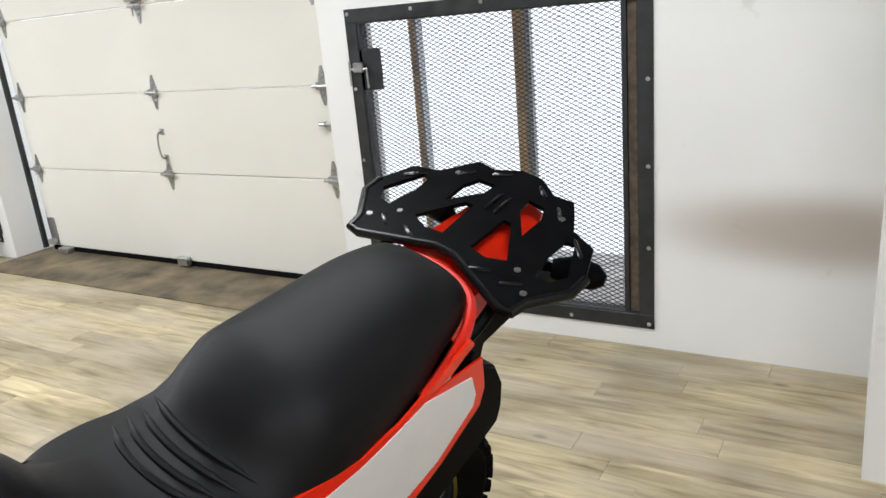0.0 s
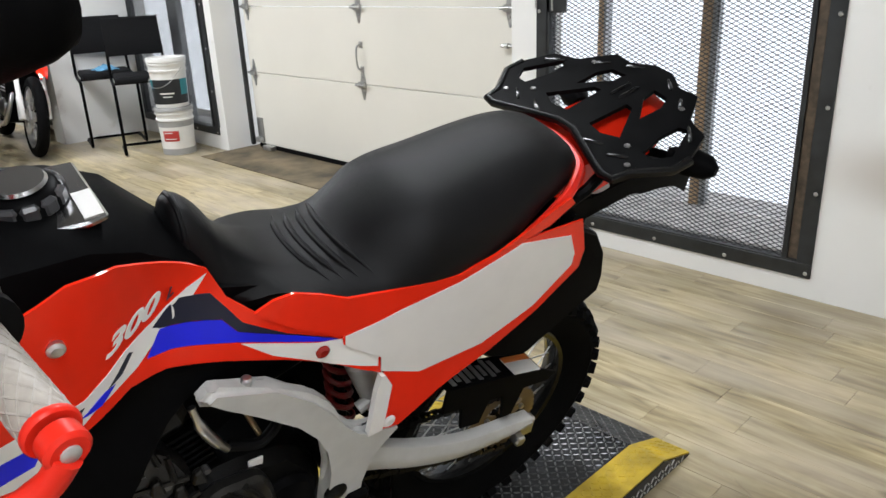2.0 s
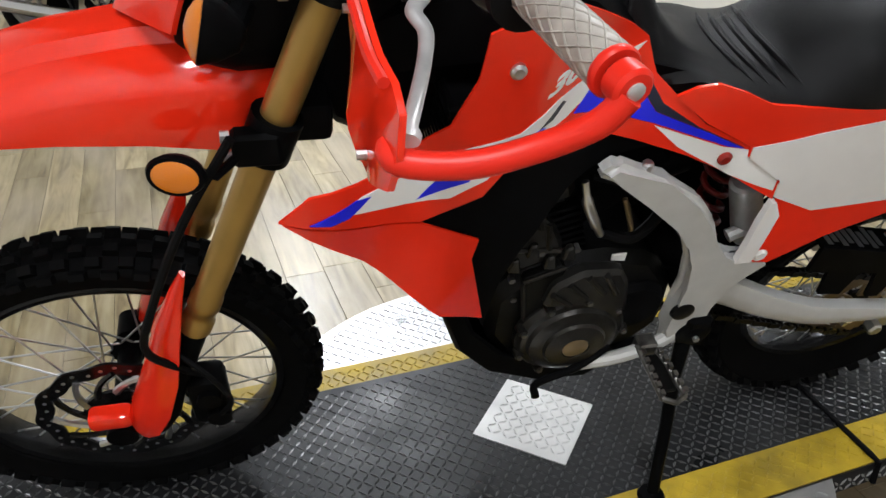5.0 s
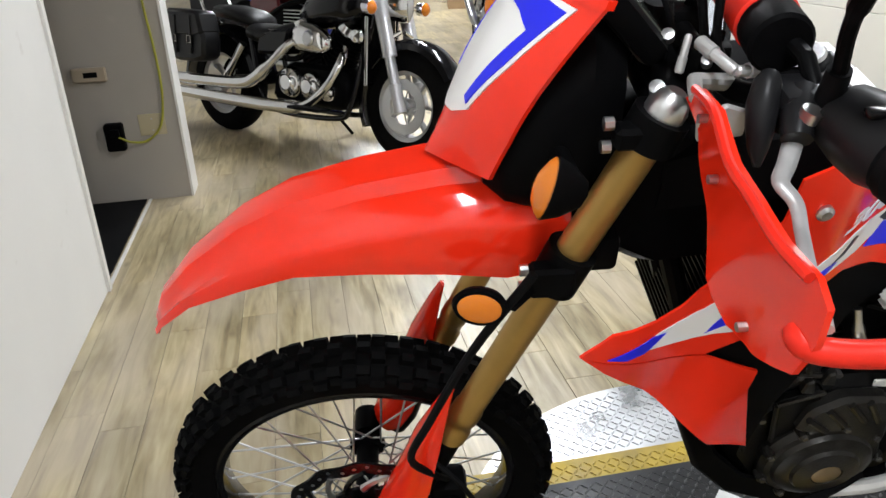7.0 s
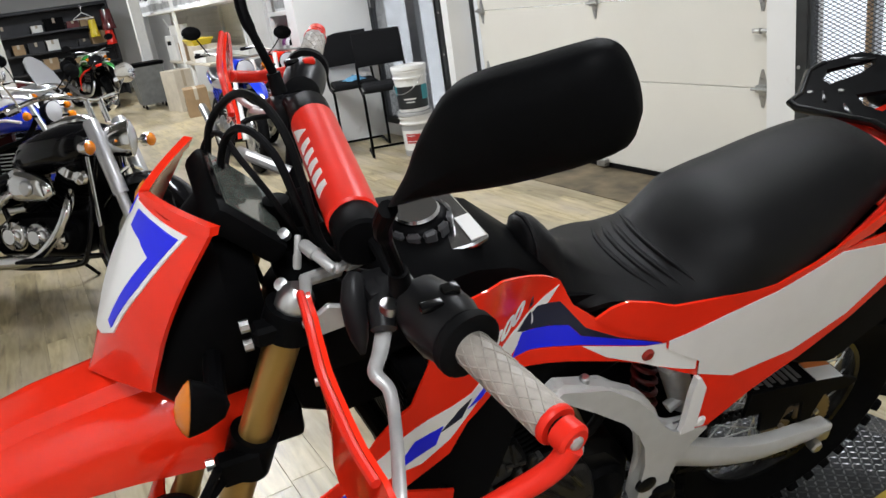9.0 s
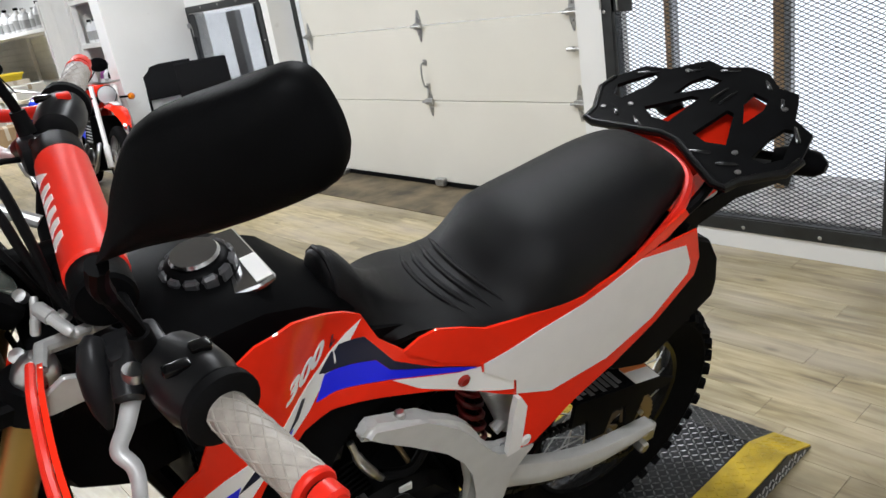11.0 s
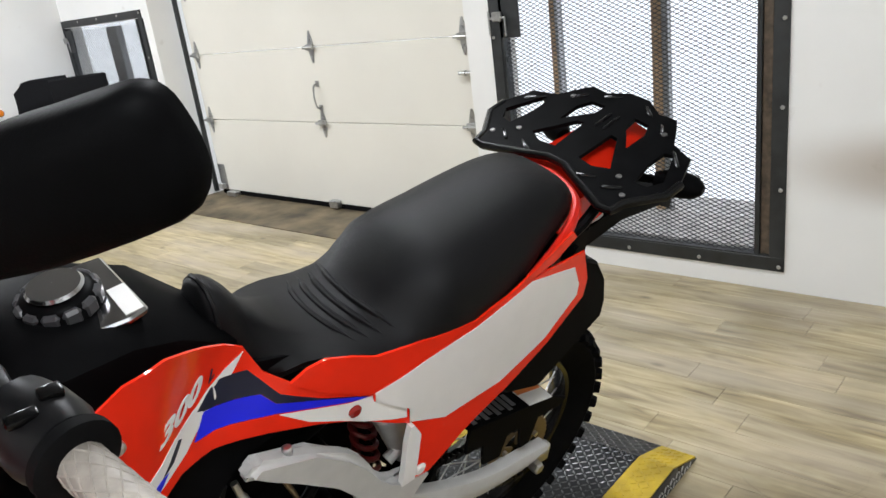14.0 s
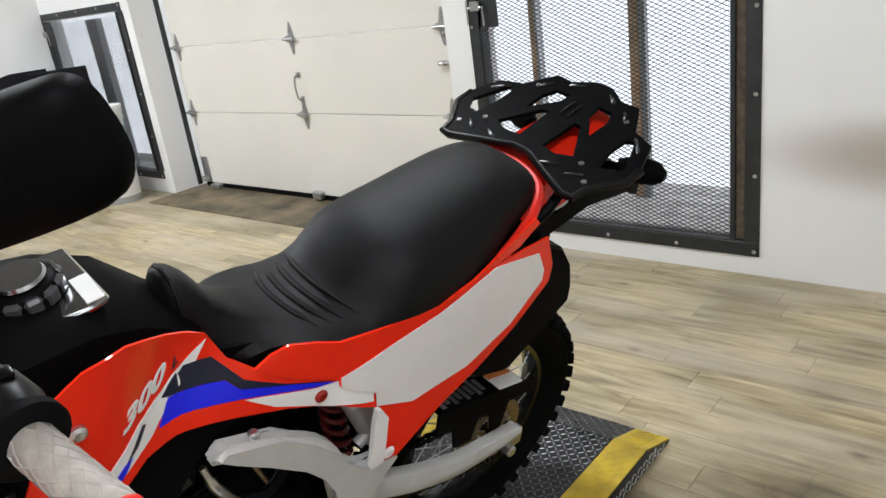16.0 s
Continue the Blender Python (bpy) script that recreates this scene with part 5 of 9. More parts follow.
for s in (1, -1):
    flip = lambda p: Vector((p.x, p.y if s > 0 else 2 * CF - p.y, p.z))
    rings = []
    cx, cy = sum(a for a, _ in MO) / len(MO), sum(b for _, b in MO) / len(MO)
    outline = [(q.x, q.y) for q in spline([Vector((a, b, 0)) for a, b in MIRROR] + [Vector((*MIRROR[0], 0))], 3)[:-1]]
    for off, sc in ((-0.014, 0.94), (-0.010, 0.99), (0.0, 1.0), (0.006, 0.985), (0.016, 0.90), (0.024, 0.70), (0.028, 0.40)):
        rings.append([flip(MC + ME1 * (cx + (a - cx) * sc) + ME2 * (cy + (b - cy) * sc) + MN * off) for a, b in outline])
    mi = part("mirror", loft(rings), BLACK_P, bike, "black rear-view mirror, seen from its back")
    part("mirror_glass", loft([[flip(MC + ME1 * (cx + (a - cx) * 0.92) + ME2 * (cy + (b - cy) * 0.92) + MN * o) for a, b in outline] for o in (-0.0145, -0.0165)]), CHROME, mi, "mirror glass")
    st = spline([flip(Vector(q)) for q in ((1.012, 0.338, 1.392), (1.012, 0.318, 1.362), (1.002, 0.298, 1.325), (0.990, 0.286, 1.285), (0.986, 0.280, 1.255))], 5)
    part("mirror_stem", tube(st, [0.0085] * 8 + [0.0065] * (len(st) - 8), 10), BLACK_S, mi, "black mirror stem")
    part("stem_boot", tube([st[-1], st[-6]], [0.012, 0.010], 12), RUBBER, mi)

# --- cables over the instrument
for k, pts in enumerate((((1.13, -0.05, 1.16), (1.12, -0.05, 1.24), (1.108, -0.032, 1.313), (1.087, -0.008, 1.352), (1.072, 0.035, 1.378), (1.058, 0.082, 1.384), (1.046, 0.12, 1.362), (1.038, 0.138, 1.31), (1.03, 0.142, 1.24), (1.01, 0.15, 1.21)),
                         ((1.12, -0.02, 1.14), (1.112, -0.02, 1.23), (1.10, 0.0, 1.30), (1.085, 0.03, 1.335), (1.07, 0.07, 1.345), (1.055, 0.10, 1.325), (1.045, 0.115, 1.28), (1.03, 0.12, 1.22)),
                         ((1.14, -0.08, 1.18), (1.12, -0.06, 1.27), (1.10, -0.02, 1.31), (1.085, 0.03, 1.295), (1.06, 0.06, 1.25), (1.04, 0.07, 1.20)),
                         ((0.98, CF - 0.25, 1.22), (1.06, CF - 0.18, 1.25), (1.10, CF - 0.10, 1.20), (1.08, CF - 0.06, 1.05)))):
    part("cable", tube(spline(pts, 6), 0.0048 if k < 2 else 0.0040, 8), RUBBER, bike, "black control cable")
# small bright fittings between the bars
for q, r in (((1.06, CF + 0.06, 1.222), 0.007), ((1.075, CF - 0.05, 1.215), 0.006), ((1.03, CF + 0.10, 1.212), 0.006), ((1.08, CF + 0.11, 1.19), 0.008)):
    part("fitting", lathe([(1e-4, 0.006), (r, 0.005), (r, -0.005), (1e-4, -0.006)], 10, pose(*q, 60, 20, 0), closed=False), STEELB, bike, "small bright fitting")
for nm, p, q, r0, r1 in (("cable_adjuster", (1.052, 0.150, 1.246), (1.031, 0.198, 1.238), 0.0075, 0.006), ("cable_adjuster", (1.031, 0.198, 1.238), (0.998, 0.184, 1.231), 0.0055, 0.0075), ("cable_end", (1.060, 0.138, 1.205), (1.050, 0.120, 1.238), 0.005, 0.004)):
    p, q = Vector(p), Vector(q)
    part(nm, tube([p, p.lerp(q, 0.06), p.lerp(q, 0.42), p.lerp(q, 0.43), p.lerp(q, 0.94), q], [r0 * 0.7, r0, r0, r1, r1, r1 * 0.7], 10), ALU_BRIGHT, bike, "bright cable adjuster")
part("clutch_boot", tube([(1.020, 0.240, 1.258), (1.024, 0.246, 1.254), (1.029, 0.258, 1.238), (1.031, 0.268, 1.222), (1.032, 0.277, 1.206), (1.032, 0.284, 1.192)], [0.008, 0.012, 0.014, 0.0125, 0.009, 0.003], 14), SWITCH, bike, "black rubber clutch boot")
part("cable_bracket", prism([(1.030, 1.196), (1.072, 1.192), (1.076, 1.214), (1.052, 1.230), (1.030, 1.222)], 0.236, 0.243, "y", 0.002), ALU_BRIGHT, bike, "bright cable bracket", smooth=False)

# --- tank cover and filler
rings = []
for x, zt, hw, zb in ((0.640, 1.010, 0.060, 0.94), (0.70, 1.050, 0.088, 0.95), (0.76, 1.104, 0.118, 0.98), (0.82, 1.124, 0.135, 1.02), (0.90, 1.128, 0.148, 1.02), (0.97, 1.112, 0.135, 1.01), (1.03, 1.07, 0.10, 0.98)):
    rings.append([(x, hw * a, zb + (zt - zb) * b) for a, b in ((-0.82, 0), (-0.86, 0.45), (-0.80, 0.80), (-0.56, 0.965), (0, 1.0), (0.56, 0.965), (0.80, 0.80), (0.86, 0.45), (0.82, 0))])
tank = part("tank_cover", loft(rings), BLACK_P, bike, "black textured tank cover")
CAP = Matrix.Translation((0.858, 0.002, 1.108)) @ Matrix.Rotation(radians(8), 4, "Y")
lugs = []
LUG = material("dark_grey_plastic", (0.05, 0.05, 0.053), 0.3)
bm = bmesh.new()
add_lathe(bm, [(1e-4, 0.0), (0.046, 0.0), (0.047, 0.006), (0.047, 0.024), (0.043, 0.030), (0.038, 0.034), (0.028, 0.037), (1e-4, 0.037)], 40, CAP @ pose(0, 0, 0, 90, 0, 0), closed=False)
for i in range(12):
    a = 2 * math.pi * i / 12
    lugs.append(box(0.034, -0.0105, 0.010, 0.0485, 0.0105, 0.0315, 0.004, CAP @ Matrix.Rotation(a, 4, "Z")))
cap = part("filler_cap", bm, BLACK_S, tank, "black ribbed fuel filler cap with a bright crown")
for lug in lugs:
    part("cap_lug", lug, LUG, cap, "grey raised lug", smooth=False)
part("cap_crown", lathe([(1e-4, 0.0), (0.030, 0.0), (0.033, -0.004), (1e-4, -0.006)], 28, CAP @ pose(0, 0, 0.0435, 90, 0, 0), closed=False), DARK_CHROME, tank, "glossy grey crown of the filler cap")
part("cap_badge", disc(0, 0, 0.0402, 0.022, 0.0012, 28, 0, CAP), ALU, cap, "grey disc on the cap")
DECK = Matrix.Translation((0.80, 0, 1.1275)) @ Matrix.Rotation(radians(8), 4, "Y")
bm = prism([(-0.010, -0.060), (0.012, -0.064), (0.045, -0.062), (0.105, -0.050), (0.125, -0.030), (0.125, 0.035), (0.105, 0.052), (0.040, 0.076), (0.010, 0.080), (-0.014, 0.074)], -0.010, 0.0, "z", 0.003, DECK)
part("filler_deck", bm, DARK_CHROME, tank, "dark glossy deck round the filler cap", smooth=False)
part("warning_label", box(-0.010, 0.014, 0.0006, 0.012, 0.072, 0.0016, m=DECK), STICK_W, tank, "white warning label, unreadable", smooth=False)

# --- seat
SEAT = [(0.706, 1.060, 0.030, 1.025), (0.698, 1.080, 0.046, 1.0), (0.680, 1.083, 0.058, 0.985), (0.655, 1.060, 0.076, 0.97), (0.63, 1.024, 0.092, 0.955), (0.585, 0.984, 0.104, 0.962), (0.53, 0.963, 0.118, 0.954), (0.47, 0.963, 0.131, 0.936), (0.435, 0.975, 0.138, 0.931), (0.40, 1.004, 0.143, 0.927), (0.36, 1.030, 0.147, 0.924), (0.32, 1.047, 0.149, 0.921), (0.24, 1.062, 0.146, 0.934), (0.16, 1.078, 0.137, 0.965), (0.09, 1.090, 0.122, 1.0), (0.035, 1.090, 0.108, 1.018), (0.005, 1.078, 0.094, 1.03), (-0.006, 1.060, 0.085, 1.035)]
SHAPE = ((1.0, 0.0), (1.0, 0.22), (0.955, 0.45), (0.865, 0.66), (0.72, 0.82), (0.50, 0.93), (0.25, 0.985), (0.0, 1.0))


def seat_pt(x, t, s, o=0.0):
    """A point of the seat's skin: x along, t from the lower edge (0) to the middle (1)."""
    i = next((k for k in range(len(SEAT) - 1) if SEAT[k + 1][0] <= x), len(SEAT) - 2)
    a, b = SEAT[i], SEAT[i + 1]
    before, after = SEAT[max(i - 1, 0)], SEAT[min(i + 2, len(SEAT) - 1)]
    h = b[0] - a[0]
    f = (x - a[0]) / h

    def smooth(q):
        m0, m1 = (b[q] - before[q]) / (b[0] - before[0]) * h, (after[q] - a[q]) / (after[0] - a[0]) * h
        return (2 * f ** 3 - 3 * f * f + 1) * a[q] + (f ** 3 - 2 * f * f + f) * m0 + (3 * f * f - 2 * f ** 3) * b[q] + (f ** 3 - f * f) * m1
    zt, hw, zb = smooth(1), smooth(2), smooth(3)
    k = t * (len(SHAPE) - 1)
    j = min(int(k), len(SHAPE) - 2)
    u = SHAPE[j][0] + (SHAPE[j + 1][0] - SHAPE[j][0]) * (k - j)
    v = SHAPE[j][1] + (SHAPE[j + 1][1] - SHAPE[j][1]) * (k - j)
    w = min(1.0, max(0.0, (x - 0.33) / 0.13)) * min(1.0, max(0.0, (0.69 - x) / 0.06))
    w = w * w * (3 - 2 * w)
    u *= 1 - 0.36 * w * min(1.0, v * 1.5)
    return Vector((x, s * (hw * u + o * (1 - t)), zb + (zt - zb) * v + o * t))


xs = []
for a, b in zip(SEAT, SEAT[1:]):
    xs += [a[0] + (b[0] - a[0]) * q / 4 for q in range(4)]
xs.append(SEAT[-1][0])
rings = []
for x in xs:
    left = [seat_pt(x, i / 14, 1) for i in range(15)]
    right = [seat_pt(x, i / 14, -1) for i in range(13, -1, -1)]
    low = left[0].z - 0.02
    rings.append(left + right + [Vector((x, -left[0].y * 0.9, low)), Vector((x, left[0].y * 0.9, low))])
seat = part("seat", loft(rings), VINYL, bike, "long black vinyl seat with raised ribs", angle=60)
for k in range(4):
    x0 = 0.497 - 0.0235 * k
    ts = [0.24 + 0.76 * i / 10 for i in range(11)]
    pts = [seat_pt(x0 + 0.024 * (1 - ((1 - t) / 0.76) ** 2), t, 1, -0.0012) for t in ts] + [seat_pt(x0 + 0.024 * (1 - ((1 - t) / 0.76) ** 2), t, -1, -0.0012) for t in ts[-2::-1]]
    n = len(pts)
    part("rib", tube(pts, [0.0010 + 0.0050 * min(1, i / 4, (n - 1 - i) / 4) for i in range(n)], 8), VINYL, seat)
part("seat_nose_piping", tube([seat_pt(0.690, t, s, 0.0) for s, t in ((1, 0.25), (1, 0.5), (1, 0.75), (1, 1.0), (-1, 0.75), (-1, 0.5), (-1, 0.25))], 0.0042, 8), VINYL, seat)

# --- side bodywork, left and right
SHROUD = [(1.157, 0.9225), (1.122, 0.952), (1.03, 0.9524), (0.953, 0.9828), (0.925, 1.0428), (0.918, 1.0973), (0.86, 1.117), (0.803, 1.108), (0.708, 1.053), (0.684, 1.036), (0.66, 0.984), (0.628, 0.957), (0.572, 0.91), (0.49, 0.867), (0.487, 0.849), (0.421, 0.805), (0.416, 0.768), (0.486, 0.807), (0.583, 0.856), (0.671, 0.89), (0.753, 0.917), (0.804, 0.925), (0.87, 0.908), (0.905, 0.8774), (0.988, 0.8633), (1.119, 0.9068)]
WING = [(1.153, 0.917), (1.119, 0.902), (0.988, 0.859), (0.906, 0.815), (0.914, 0.785), (0.902, 0.735), (0.884, 0.655), (0.953, 0.690), (1.06, 0.82)]
GUARD = [(0.990, 0.853), (0.905, 0.876), (0.868, 0.910), (0.80, 0.927), (0.752, 0.919), (0.69, 0.899), (0.635, 0.878), (0.632, 0.868), (0.684, 0.858), (0.726, 0.844), (0.763, 0.829), (0.804, 0.799), (0.838, 0.764), (0.860, 0.717), (0.871, 0.658), (0.876, 0.616), (0.888, 0.650), (0.905, 0.735), (0.918, 0.785), (0.912, 0.815)]
UNDERSEAT = [(0.628, 0.955), (0.6, 0.968), (0.571, 0.973), (0.53, 0.961), (0.487, 0.942), (0.394, 0.934), (0.29, 0.9306), (0.215, 0.9503), (0.13, 0.9885), (0.062, 1.0225), (0.048, 1.008), (0.1, 0.9742), (0.158, 0.9608), (0.288, 0.9165), (0.391, 0.896), (0.492, 0.87), (0.572, 0.913)]
TAIL = [(0.49, 0.869), (0.391, 0.895), (0.288, 0.9155), (0.162, 0.9599), (0.012, 0.964), (-0.018, 0.89), (-0.015, 0.85), (0.075, 0.7801), (0.179, 0.7217), (0.287, 0.6774), (0.371, 0.63), (0.413, 0.637), (0.41, 0.761), (0.421, 0.811), (0.487, 0.851)]
TAIL_W = [(0.486, 0.868), (0.391, 0.8935), (0.288, 0.914), (0.158, 0.9558), (0.034, 0.936), (0.01, 0.89), (0.01, 0.864), (0.092, 0.7968), (0.205, 0.7508), (0.34, 0.742), (0.419, 0.776), (0.422, 0.808), (0.485, 0.849)]
STRUT = [(0.413, 0.768), (0.398, 0.741), (0.41, 0.643), (0.438, 0.641), (0.428, 0.729), (0.421, 0.768)]
NAVY = [(0.764, 0.985), (0.729, 1.008), (0.682, 0.997), (0.644, 0.945), (0.58, 0.905), (0.497, 0.8655), (0.56, 0.895), (0.652, 0.934), (0.671, 0.957), (0.755, 0.978)]
BLUE = [(0.755, 0.977), (0.671, 0.956), (0.652, 0.933), (0.56, 0.894), (0.497, 0.8645), (0.525, 0.869), (0.653, 0.917), (0.74, 0.941), (0.776, 0.948)]
WLOW = [(0.649, 0.912), (0.529, 0.8675), (0.489, 0.862), (0.426, 0.817), (0.424, 0.787), (0.504, 0.816), (0.603, 0.873)]
STRIPE = [(0.685, 1.029), (0.763, 0.993), (0.805, 0.983), (0.862, 0.956), (0.93, 0.9492), (1.0, 0.9342), (1.062, 0.9347), (1.098, 0.9213), (1.02, 0.8996), (0.95, 0.8866), (0.902, 0.8991), (0.852, 0.931), (0.79, 0.947), (0.757, 0.967), (0.706, 1.0)]
SLASH = ([(1.124, 0.9141), (1.07, 0.9332), (1.052, 0.9299), (1.078, 0.9118), (1.1, 0.9074)], [(0.995, 0.8978), (0.955, 0.925), (0.91, 0.9267), (0.925, 0.9028)], [(0.87, 0.932), (0.836, 0.949), (0.822, 0.949), (0.842, 0.933)])
KSLASH = ([(0.833, 0.949), (0.8, 0.977), (0.794, 0.973), (0.812, 0.955)], [(0.915, 0.9181), (0.885, 0.939), (0.862, 0.947), (0.88, 0.923)])
for s in (1, -1):
    sh = part("shroud", drape(SHROUD[::s], side_fn(s), 0.004), RED, bike, "red radiator shroud with stickers", angle=50)
    part("lower_wing", drape(WING[::s], side_fn(s, -0.002), 0.004), RED, sh, "red lower wing of the shroud", angle=50)
    part("inner_guard", drape(GUARD[::s], side_fn(s, -0.014), 0.004), BLACK_P, sh, "black radiator guard", angle=50)
    part("sticker", drape(STRIPE[::s], side_fn(s, 0.0010), 0.0012), STICK_W, sh, "white stripe sticker", angle=60)
    part("sticker", drape(NAVY[::s], side_fn(s, 0.0014), 0.0012), STICK_K, sh, "dark navy sticker", angle=60)
    part("sticker", drape(BLUE[::s], side_fn(s, 0.0014), 0.0012), STICK_B, sh, "blue sticker", angle=60)
    part("sticker", drape(WLOW[::s], side_fn(s, 0.0010), 0.0012), STICK_W, sh, "white sticker", angle=60)
    for q in SLASH:
        part("sticker", drape(q[::s], side_fn(s, 0.0016), 0.0012, 0.015), STICK_B, sh, "blue slash sticker", angle=60)
    for q in KSLASH:
        part("sticker", drape(q[::s], side_fn(s, 0.0016), 0.0012, 0.015), STICK_K, sh, "navy slash sticker", angle=60)
    us = part("underseat_panel", drape(UNDERSEAT[::s], side_fn(s, 0.004 if s > 0 else -0.06), 0.005), RED, bike, "red panel under the seat", angle=50)
    tl = part("side_panel", drape(TAIL[::s], side_fn(s, 0.003), 0.004), RED, bike, "red and white rear side panel", angle=50)
    part("white_panel", drape(TAIL_W[::s], side_fn(s, 0.0045), 0.0016), WHITE_P, tl, "white panel of the rear side cover", angle=60)
    part("strut", drape(STRUT[::s], side_fn(s, 0.010), 0.012), WHITE_P, tl, "white strut of the side cover")
    # panel bolts
    for x, z, r, mt in ((0.521, 0.847, 0.0115, BOLT_RED), (0.393, 0.650, 0.013, WHITE_P), (0.881, 1.05, 0.010, STEELB)):
        yb = side_y(x, z)
        part("panel_bolt", lathe([(1e-4, 0.004), (r * 0.6, 0.0045), (r, 0.001), (r, -0.006)], 18, Matrix.Translation((x, s * (yb + 0.003), z)) @ Matrix.Rotation(0 if s > 0 else math.pi, 4, "Z"), closed=False), mt, sh if x > 0.45 else tl)
    # numerals along the stripe
    num_x, num_z = 0.796, 1.010
    yb = side_y(num_x, num_z)
    sl = (side_y(0.835, 1.0) - side_y(0.745, 1.005)) / 0.09
    if s > 0:
        ex = Vector((-1, -sl, 0.19)).normalized()
    else:
        ex = Vector((1, -sl, -0.19)).normalized()
    ez = Vector((0, 0, 1))
    ey = ex.cross(ez).normalized()
    ez = ey.cross(ex) * -1 if (ey.cross(ex)).z < 0 else ey.cross(ex)
    m = Matrix(((ex.x, ez.x, ex.cross(ez).x, num_x), (ex.y, ez.y, (ex.cross(ez)).y, s * (yb + 0.0025)), (ex.z, ez.z, (ex.cross(ez)).z, num_z), (0, 0, 0, 1)))
    writing("300", 0.037, STICK_W, sh, m @ Matrix.Diagonal((1.62, 0.90, 1, 1)), 0.0004, shear=0.5, label="white numerals 300", bold=0.0011)
    if s > 0:
        end = Vector((num_x, 0, num_z)) + ex * 0.069
        lm = m.copy()
        lm.translation = (end.x, side_y(end.x, end.z) + 0.004, end.z)
        writing("L", 0.022, STICK_K, sh, lm @ Matrix.Diagonal((1.5, 0.85, 1, 1)), 0.0004, shear=0.5, label="small navy letter L")

# core of airbox, battery and inner frame, so that nothing shows through
bm = prism([(0.98, 1.05), (0.86, 1.07), (0.68, 0.99), (0.50, 0.93), (0.2, 0.93), (0.05, 0.96), (0.10, 0.84), (0.30, 0.74), (0.40, 0.72), (0.47, 0.79), (0.60, 0.84), (0.76, 0.88), (0.92, 0.84)], -0.085, 0.085, "y", 0.01)
part("airbox", bm, BLACK_P, bike, "black airbox")
radiator = part("radiator", box(0.90, -0.155, 0.66, 0.945, 0.155, 0.98, 0.006), BLACK_S, bike, "black finned radiator", smooth=False)
for i in range(24):
    z = 0.67 + i * 0.0128
    part("fin", box(0.944, -0.15, z, 0.950, 0.15, z + 0.004), BLACK_S, radiator, smooth=False)

part("steering_head", prism([(0.93, 0.88), (0.94, 1.06), (1.02, 1.12), (1.075, 1.10), (1.11, 0.98), (1.09, 0.91), (1.02, 0.87)], -0.05, 0.08, "y", 0.02), BLACK_P, bike, "black steering head and wiring cover")
part("inner_shroud", prism([(0.60, 0.86), (0.93, 0.88), (0.92, 0.60), (0.74, 0.60), (0.60, 0.72), (0.54, 0.78)], -0.06, 0.06, "y", 0.01), BLACK_P, bike, "black inner shroud")

# --- frame and swing arm
SPAR = [(0.728, 0.850), (0.700, 0.874), (0.610, 0.830), (0.542, 0.785), (0.507, 0.742), (0.482, 0.686), (0.464, 0.648), (0.440, 0.634), (0.366, 0.640), (0.362, 0.620), (0.400, 0.598), (0.430, 0.577), (0.445, 0.520), (0.447, 0.450), (0.440, 0.425), (0.496, 0.415), (0.504, 0.470), (0.503, 0.525), (0.492, 0.582), (0.503, 0.642), (0.525, 0.690), (0.562, 0.738), (0.628, 0.797), (0.687, 0.832)]
for s in (1, -1):
    a, b = (0.124, 0.161) if s > 0 else (-0.161, -0.124)
    o = part("frame_spar", prism(SPAR, a, b, "y", 0.010, seg=3), SILVER, bike, "silver-grey frame spar", angle=50)
    part("frame_bolt", tube([(0.648, s * 0.142, 0.842), (0.648, s * 0.142, 0.858), (0.648, s * 0.142, 0.861)], [0.0085, 0.0085, 0.006], 10), STEELB, o, "bright frame bolt")
    part("pivot_cap", lathe([(1e-4, 0.006), (0.012, 0.006), (0.021, 0.002), (0.023, -0.004)], 20, Matrix.Translation((0.488, s * 0.160, 0.520)) @ Matrix.Rotation(0 if s > 0 else math.pi, 4, "Z"), closed=False), CAST, o, "swing arm pivot cap")
    arm = spline([(0.445, s * 0.118, 0.545), (0.39, s * 0.121, 0.522), (0.29, s * 0.124, 0.470), (0.165, s * 0.122, 0.418), (0.04, s * 0.116, 0.391), (-0.055, s * 0.110, 0.374)], 5)
    n = len(arm)
    bm = bmesh.new()
    rings = []
    for i, p in enumerate(arm):
        hh = 0.035 - 0.020 * (i / (n - 1)) ** 2.2
        ww = 0.017
        rings.append([p + Vector((0, q * ww, w * hh)) for q, w in ((-1, -0.75), (-0.75, -0.95), (0.35, -1), (0.75, -0.9), (0.98, -0.65), (1.08, -0.2), (1.10, 0.15), (1.0, 0.28), (0.98, 0.7), (0.78, 0.94), (0.4, 1), (-0.75, 0.95), (-1, 0.75))])
    sa = part("swing_arm", loft(rings), SILVER, bike, "silver-grey swing arm", angle=40)
    part("chain_adjuster", box(-0.075, s * 0.110 - 0.012, 0.325, -0.02, s * 0.110 + 0.012, 0.378, 0.006), STEELB, sa, "bright chain adjuster")
    part("axle_nut", lathe([(1e-4, 0.014), (0.012, 0.014), (0.016, 0.010), (0.016, -0.01)], 6, Matrix.Translation((-0.018, s * 0.128, 0.343)) @ Matrix.Rotation(0 if s > 0 else math.pi, 4, "Z"), closed=False), STEELB, sa)
    # sub-frame tube behind the side cover
    part("subframe", tube([(0.42, s * 0.10, 0.64), (0.22, s * 0.095, 0.74), (0.02, s * 0.085, 0.90), (-0.12, s * 0.075, 0.97)], 0.012, 10), SILVER if s > 0 else BLACK_S, bike, "sub-frame tube")
part("cross_member", tube([(0.46, -0.12, 0.53), (0.46, 0.12, 0.53)], 0.03, 16), CAST, bike)
